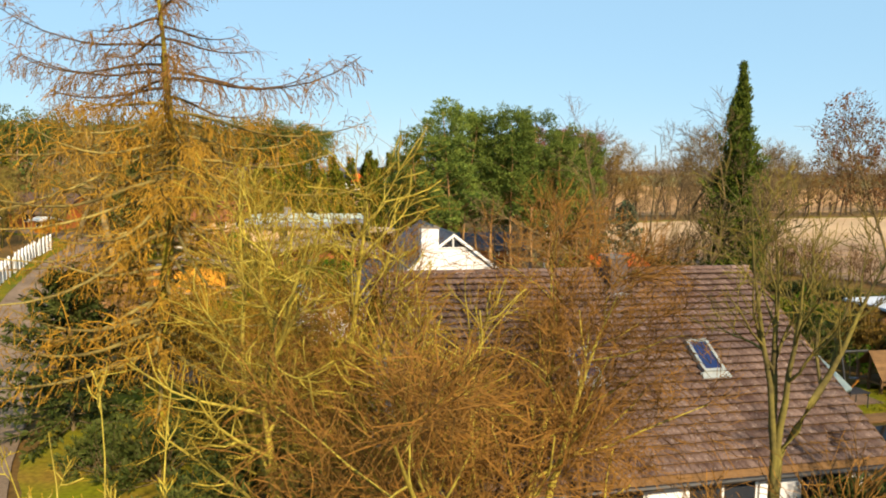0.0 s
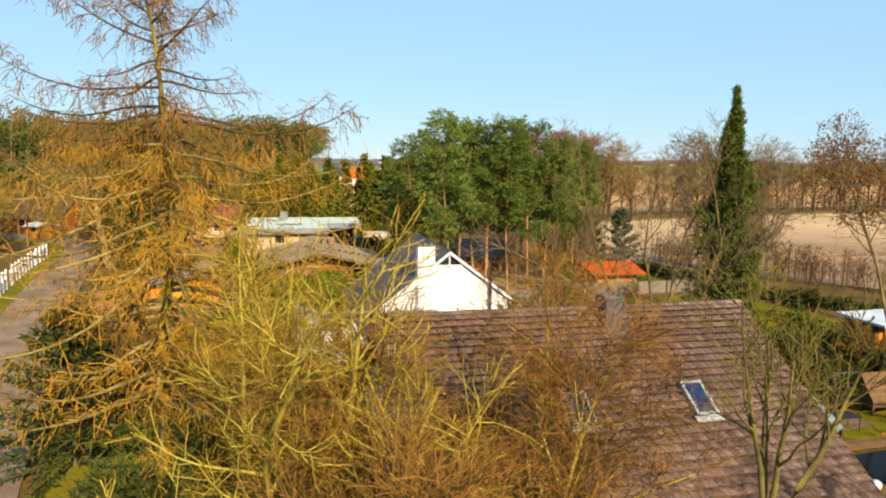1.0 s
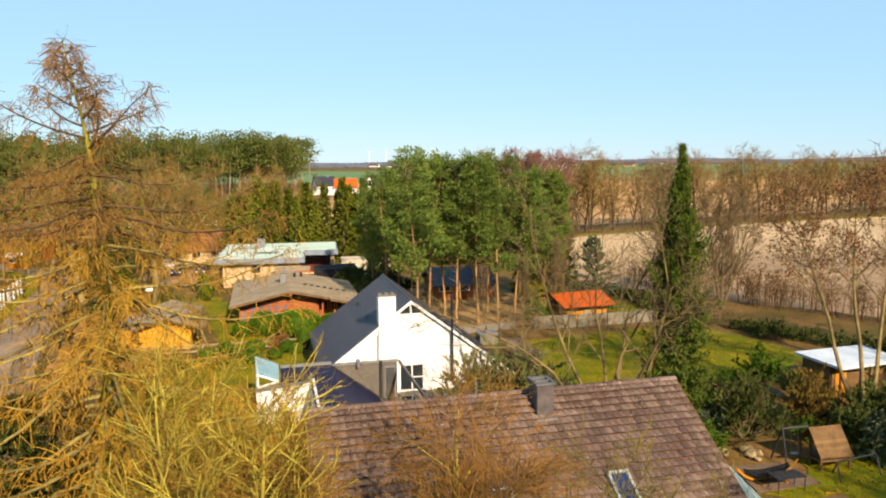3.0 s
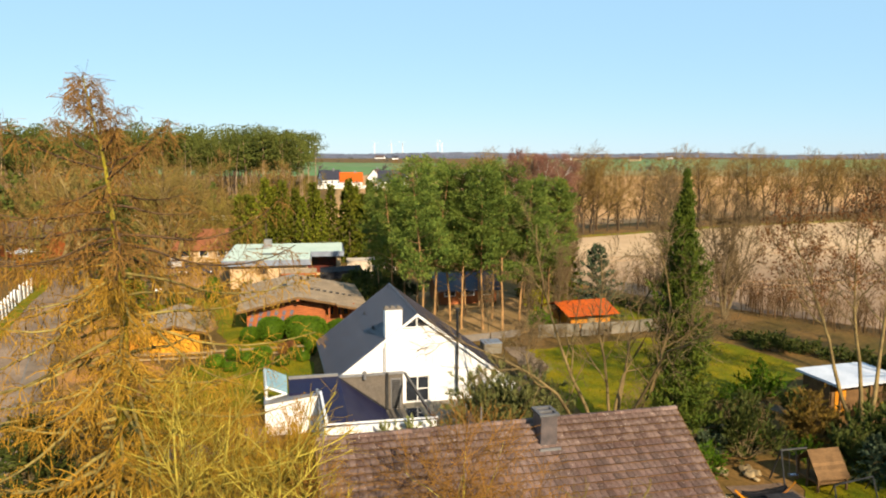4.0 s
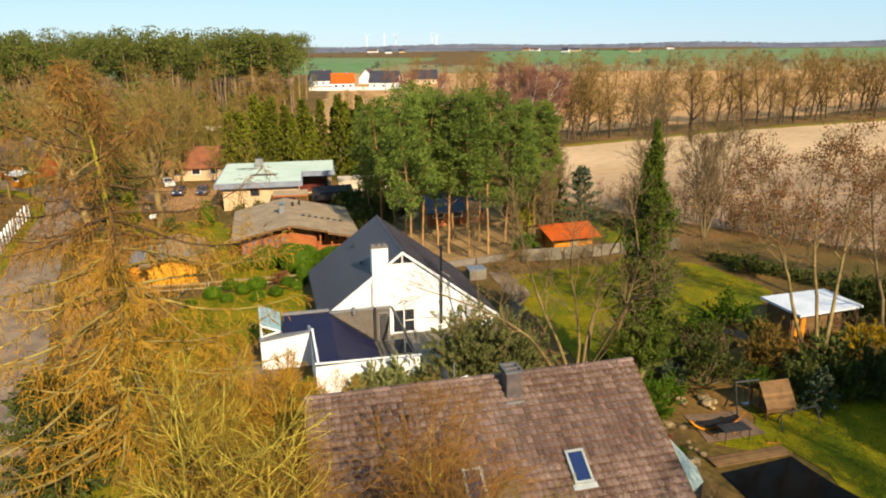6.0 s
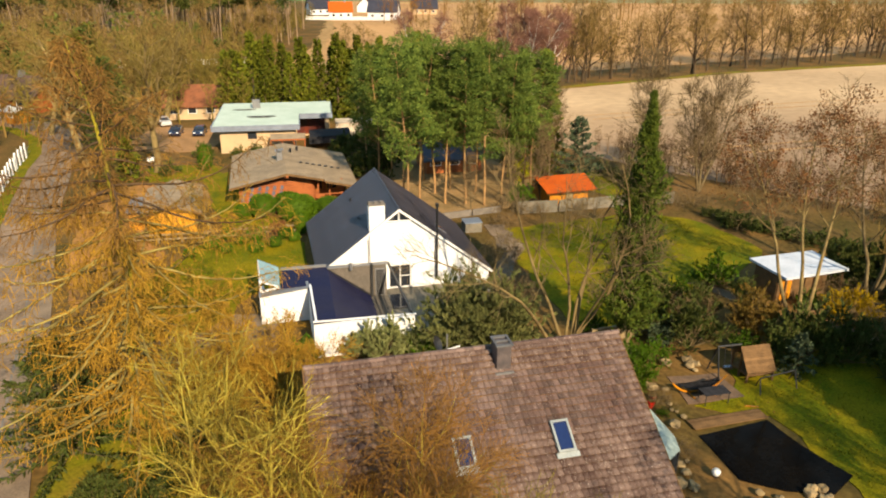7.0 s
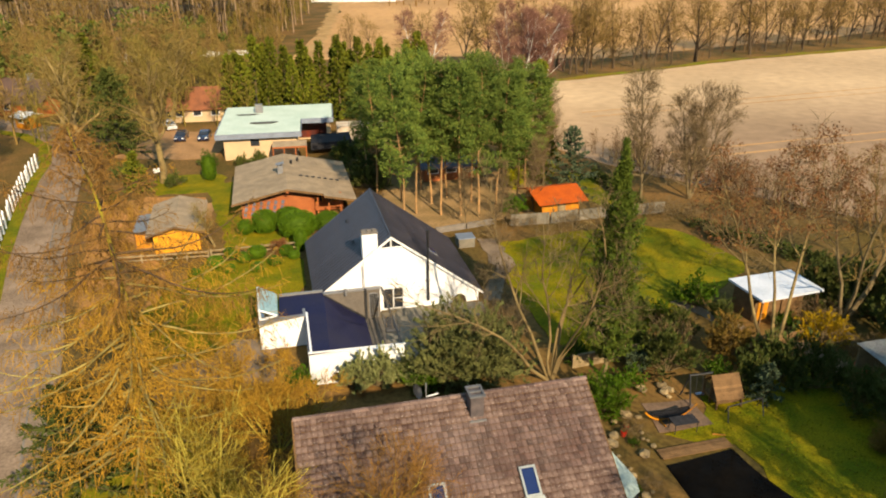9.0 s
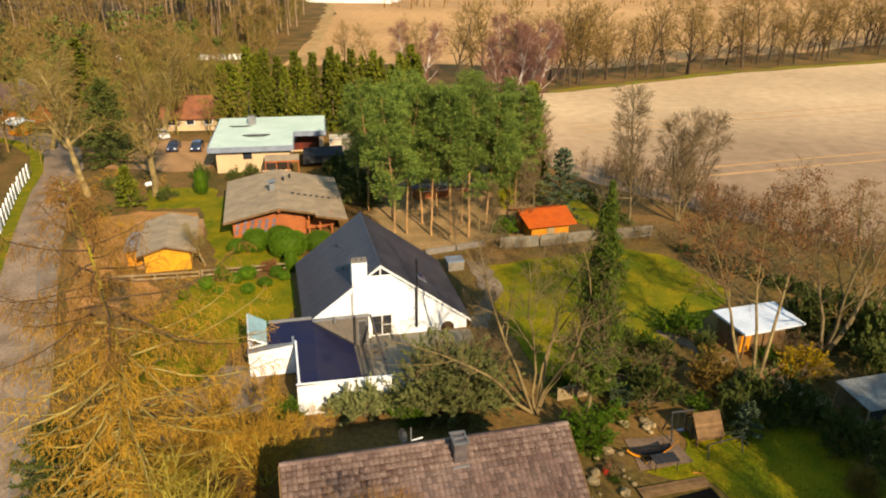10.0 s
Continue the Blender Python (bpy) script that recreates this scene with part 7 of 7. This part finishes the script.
spots += [(rng.uniform(-50, -26), rng.uniform(106, 135), rng.uniform(0.5, 1.0)) for i in range(40)]
spots += [(x, y, 0.6) for x, y in ((-43, 94), (-34, 105), (-29, 104.5), (-47, 90), (-52, 96), (-44, 103), (-24, 103.5))]
finish(scatter("olive_thicket", "olive-tinged bare trees among the bungalows", bare, spots), M_TWIG_OLIVE)
spots = [(-38 - 0.06 * (y - 170) - 26 * rng.random() ** 1.5, y, rng.uniform(0.3, 0.75)) for y in (rng.uniform(172, 320) for i in range(110))]
low = [low_bare(225 + i, 11, (8, 4, 3)) for i in range(4)]
finish(scatter("wood_scrub", "olive-brown bare trees and bushes below the wood", bare, spots), M_TWIG_OLIVE)
spots = [(30 + 230 * k, 147 + 118 * k + rng.uniform(0, 12), rng.uniform(0.2, 0.5)) for k in (rng.random() for i in range(230))]
spots += [(22.6 + 28 * k + rng.uniform(0, 4.5), 86 - 35 * k + rng.uniform(-1, 4), rng.uniform(0.14, 0.36)) for k in (rng.random() for i in range(230))]
finish(scatter("edge_scrub", "dark brown scrub along the field", low, spots), M_SCRUB)
spots = []
for i in range(190):
    k = rng.random()
    spots.append((-20 + 520 * k, 300 + 130 * k + rng.uniform(0, 26), rng.uniform(0.8, 1.15)))
for i in range(90):
    k = rng.random()
    spots.append((60 + 700 * k, 470 + 120 * k + rng.uniform(0, 40), rng.uniform(0.8, 1.2)))
finish(scatter("far_tree_row", "bare tree rows between distant fields", [low_bare(230 + i, 13, (7, 3, 3), 4.5) for i in range(3)], spots), M_TWIG_RED)
far_crown = [low_crown(240 + i, 9, 0, 14, 44, 5.0) for i in range(3)]
spots = [(rng.uniform(-250, 600), rng.choice([640, 1250, 1800]) + rng.uniform(-30, 30), rng.uniform(0.25, 0.5)) for i in range(90)]
finish(scatter("field_copses", "small copses between distant fields", far_crown, spots), mat("far_copse", (0.12, 0.11, 0.09), (0.085, 0.09, 0.075), 0.01, 0.95, 0.0, island=True))
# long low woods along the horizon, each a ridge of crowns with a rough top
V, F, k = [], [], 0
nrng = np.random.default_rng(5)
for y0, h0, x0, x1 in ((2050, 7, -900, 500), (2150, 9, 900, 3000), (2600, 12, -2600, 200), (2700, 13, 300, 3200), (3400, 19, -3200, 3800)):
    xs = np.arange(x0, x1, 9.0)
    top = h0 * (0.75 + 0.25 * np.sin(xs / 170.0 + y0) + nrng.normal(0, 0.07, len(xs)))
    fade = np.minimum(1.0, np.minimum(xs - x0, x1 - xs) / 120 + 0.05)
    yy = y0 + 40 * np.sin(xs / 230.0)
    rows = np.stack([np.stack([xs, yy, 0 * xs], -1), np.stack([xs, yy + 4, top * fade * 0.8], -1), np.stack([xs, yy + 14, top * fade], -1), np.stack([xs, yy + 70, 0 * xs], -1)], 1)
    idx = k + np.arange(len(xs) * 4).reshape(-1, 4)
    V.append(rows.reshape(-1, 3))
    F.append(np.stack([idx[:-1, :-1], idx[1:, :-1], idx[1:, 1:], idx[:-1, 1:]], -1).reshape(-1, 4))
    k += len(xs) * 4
# the blue haze of distance is painted into this base colour
finish(("horizon_woods", np.concatenate(V), np.concatenate(F), "woods along the horizon with haze blue in their colour", "trees"), mat("hazed_far_wood", (0.115, 0.128, 0.175), (0.085, 0.098, 0.135), 0.02, 0.95, 0.0))

# tufts of grass and fallen leaves on the lawns
def inside(x, y, outline):
    hit = np.zeros(len(x), bool)
    for (ax, ay), (bx, by) in zip(outline, outline[1:] + outline[:1]):
        if ay != by:
            hit ^= ((ay > y) != (by > y)) & (x < (bx - ax) * (y - ay) / (by - ay) + ax)
    return hit


def strewn(name, label, outline, per, lift, length, width, material, seed, category):
    """Many small blades over a piece of ground, thicker in patches; as one object of kind stuff."""
    rng = np.random.default_rng(seed)
    lo, hi = np.min(outline, 0), np.max(outline, 0)
    n = int(per * (hi[0] - lo[0]) * (hi[1] - lo[1]))
    x, y = rng.uniform(lo[0], hi[0], n), rng.uniform(lo[1], hi[1], n)
    keep = inside(x, y, outline) & (rng.random(n) < 0.55 + 0.45 * np.sin(x * 1.3 + 2 * np.sin(y * 0.7)) * np.sin(y * 1.1))
    at = np.stack([x[keep], y[keep], np.full(keep.sum(), 0.03)], -1)
    d = ball_dirs(rng, len(at)) * np.array([1, 1, 0.3]) + np.array([0, 0, lift])
    return finish((name, *blades(rng, at, d, length, width), label, category), material)


M_TUFT = mat("grass_tufts", (0.085, 0.105, 0.002), (0.230, 0.175, 0.006), 0.6, 0.95, 0.0, island=True)
M_FALLEN = mat("fallen_leaves", (0.24, 0.105, 0.026), (0.14, 0.066, 0.018), 1.0, 0.95, 0.0, island=True)
SIDE = [(-15.4, 54.6), (-8.8, 55.7), (-7.4, 52), (-7.8, 47), (-10.2, 44.6), (-11.4, 39.6), (-15.6, 38.6), (-18.0, 45)]
MAIN_LAWN = [(9.8, 57.8), (11.0, 48), (12.3, 41.6), (14.8, 40.3), (19, 43.2), (22.5, 46.2), (25.0, 48.3), (29.6, 53.4), (28.9, 57.2), (26.0, 61), (22.6, 62.8), (16.4, 60.4)]
POND_SIDE = [(20.6, 34.2), (23, 34.3), (25.6, 37), (28, 38.2), (31, 33.2), (32.5, 27), (32.5, 18), (25.0, 16), (22.8, 23.5), (21.4, 29.4), (18.0, 30.8), (20.2, 31.8)]
for outline, seed in ((SIDE, 401), (MAIN_LAWN, 402), (POND_SIDE, 403)):
    strewn("grass_tufts", "short uneven grass tufts on the lawn", outline, 26, 0.9, 0.13, 0.03, M_TUFT, seed, "grass")
    strewn("fallen_leaves", "brown fallen leaves lying on the lawn", outline, 2.2, 0.12, 0.11, 0.04, M_FALLEN, seed + 10, "leaves")

# brush on the rough ground
br = brush(301, 2.4, 2.0, 1.6, 22, M_TWIG_LARCH, label="dry russet brush on rough ground")
settle(br, -14.0, 44.5)
rng = random.Random(31)
for x, y in [(-13, 36), (-16.5, 40.5), (-9.5, 33), (-12.2, 30), (-17.5, 47.5), (-19.5, 51), (-22, 53), (-24.5, 56.5), (-26.5, 61), (-27.5, 65.5), (-30.5, 68), (-8, 36), (-6, 33.5), (-5.5, 30), (-3, 31.5), (-20.5, 45), (-24, 64.5), (-30, 80.5), (-35.5, 84), (-12, 40.5), (-36, 79), (-1.5, 29.5), (-10.5, 36.5), (-15, 33), (-11, 43), (-7.2, 38.6), (-18, 43), (-4.5, 33), (-6.8, 27.5), (-3.2, 27.6), (-13.5, 40), (-22, 58), (-20, 62)]:
    place(br, x, y, rng.uniform(0, 360), rng.uniform(0.6, 1.0), rng.uniform(0.4, 0.9))

# ---- roof pieces ----
seam = bpy.data.meshes.new("roof_panel")
bm = bmesh.new()
ll = abs(EL) * math.hypot(1, WM)
box(bm, 0, 0.46, 0, ll, 0.0, 0.02)
box(bm, 0.462, 0.492, 0, ll, 0.0, 0.055)
bm.to_mesh(seam)
bm.free()
seam.materials.append(M_DARKROOF)
for side, e in ((-1, EL), (1, ER)):
    for i in range(22):
        ob = new("roof_panel", seam)
        ob.parent = wroof
        # panel's length runs down the slope
        down = Vector((side, 0, -WM)).normalized()
        nrm = Vector((side * WM, 0, 1)).normalized()
        xdir = down.cross(nrm)
        o = Vector((0, F0 + 0.16 + i * 0.5 + (0.49 if xdir.y < 0 else 0), WR)) + nrm * 0.004
        k = abs(e / EL)
        ob.matrix_basis = Matrix(((xdir.x, down.x * k, nrm.x, o.x), (xdir.y, down.y * k, nrm.y, o.y), (xdir.z, down.z * k, nrm.z, o.z), (0, 0, 0, 1)))
part("ridge_cap", rod(bmesh.new(), (0, F0, WR - 0.03), (0, F1, WR - 0.03), 0.1, 8), M_DARKROOF, wroof)

# clay tiles: courses down both slopes, a third of the front as single pieces
TW, TL = 0.243, 0.305
prof = [(0.0, 0.0), (0.022, 0.020), (0.085, 0.030), (0.150, 0.018), (0.215, 0.016), (0.240, 0.0)]
tv = [(x, y, z + (0.115 if y < -0.2 else 0.0)) for y in (0.0, -TL - 0.02) for x, z in prof] + [(x, -TL - 0.015, z * 0.7 + 0.078) for x, z in prof]
tf = [(i, i + 6, i + 7, i + 1) for i in range(5)] + [(i + 6, i + 12, i + 13, i + 7) for i in range(5)]
tile = bpy.data.meshes.new("tile")
tile.from_pydata(tv, [], tf)
tile.materials.append(M_TILE)
V0, F4 = np.array(tv), np.array(tf)
cols = int(-BU / TW)
rng = np.random.default_rng(8)
V, F, k = [], [], 0
for face, slope, deep in ((-1, BV, BW), (1, KV, KW)):
    courses = int(deep * math.hypot(1, slope) / TL)
    turn = Euler((-face * math.atan(slope), 0, 0)).to_matrix()
    flip = Matrix.Rotation(math.pi, 3, "Z") if face > 0 else Matrix.Identity(3)
    rot = np.array(turn @ flip)
    nrm = Vector((0, face * slope, 1)).normalized()
    for r in range(courses):
        dplan = r * TL / math.hypot(1, slope)
        for c in range(cols):
            u = BU + 0.05 + c * TW + (TW if face > 0 else 0)
            o = Vector((u, face * dplan, RIDGE - slope * dplan)) + nrm * (0.02 + 0.006 * rng.random())
            if face < 0 and 22 <= c < 54 and 4 <= r < 14 and len(roof_b.children) < 300:
                ob = new("tile", tile)
                ob.parent = roof_b
                ob.matrix_basis = Matrix.Translation(o) @ Euler((math.atan(BV) + rng.normal(0, 0.012), 0, rng.normal(0, 0.012))).to_matrix().to_4x4()
            else:
                V.append(V0 @ rot.T + np.array(o))
                F.append(F4 + k)
                k += len(V0)
rest = link_mesh("tiling", array_mesh("tiling", np.concatenate(V), np.concatenate(F)), M_TILE_ALL, roof_b, "brown clay tile courses")
rest["kind"] = "stuff"
cap = bmesh.new()
box(cap, 0, 0.36, -0.13, 0.13, -0.03, 0.03)
for v in cap.verts:
    if v.co.z > 0:
        v.co.y *= 0.5
        v.co.z += 0.03
ridge_tile = bpy.data.meshes.new("ridge_tile")
cap.to_mesh(ridge_tile)
cap.free()
ridge_tile.materials.append(M_TILE)
for i in range(int(-BU / 0.37)):
    ob = new("ridge_tile", ridge_tile)
    ob.parent = roof_b
    ob.matrix_basis = pose(BU + 0.02 + i * 0.37, 0, RIDGE + 0.085, 0, 1.5)

# the plan is drawn in units: bring every top-level thing to metres
for ob in [o for o in scene.objects if o.parent is None and o.type in {"MESH", "EMPTY"}]:
    ob.matrix_basis = Matrix.Diagonal((UNIT, UNIT, UNIT, 1)) @ ob.matrix_basis
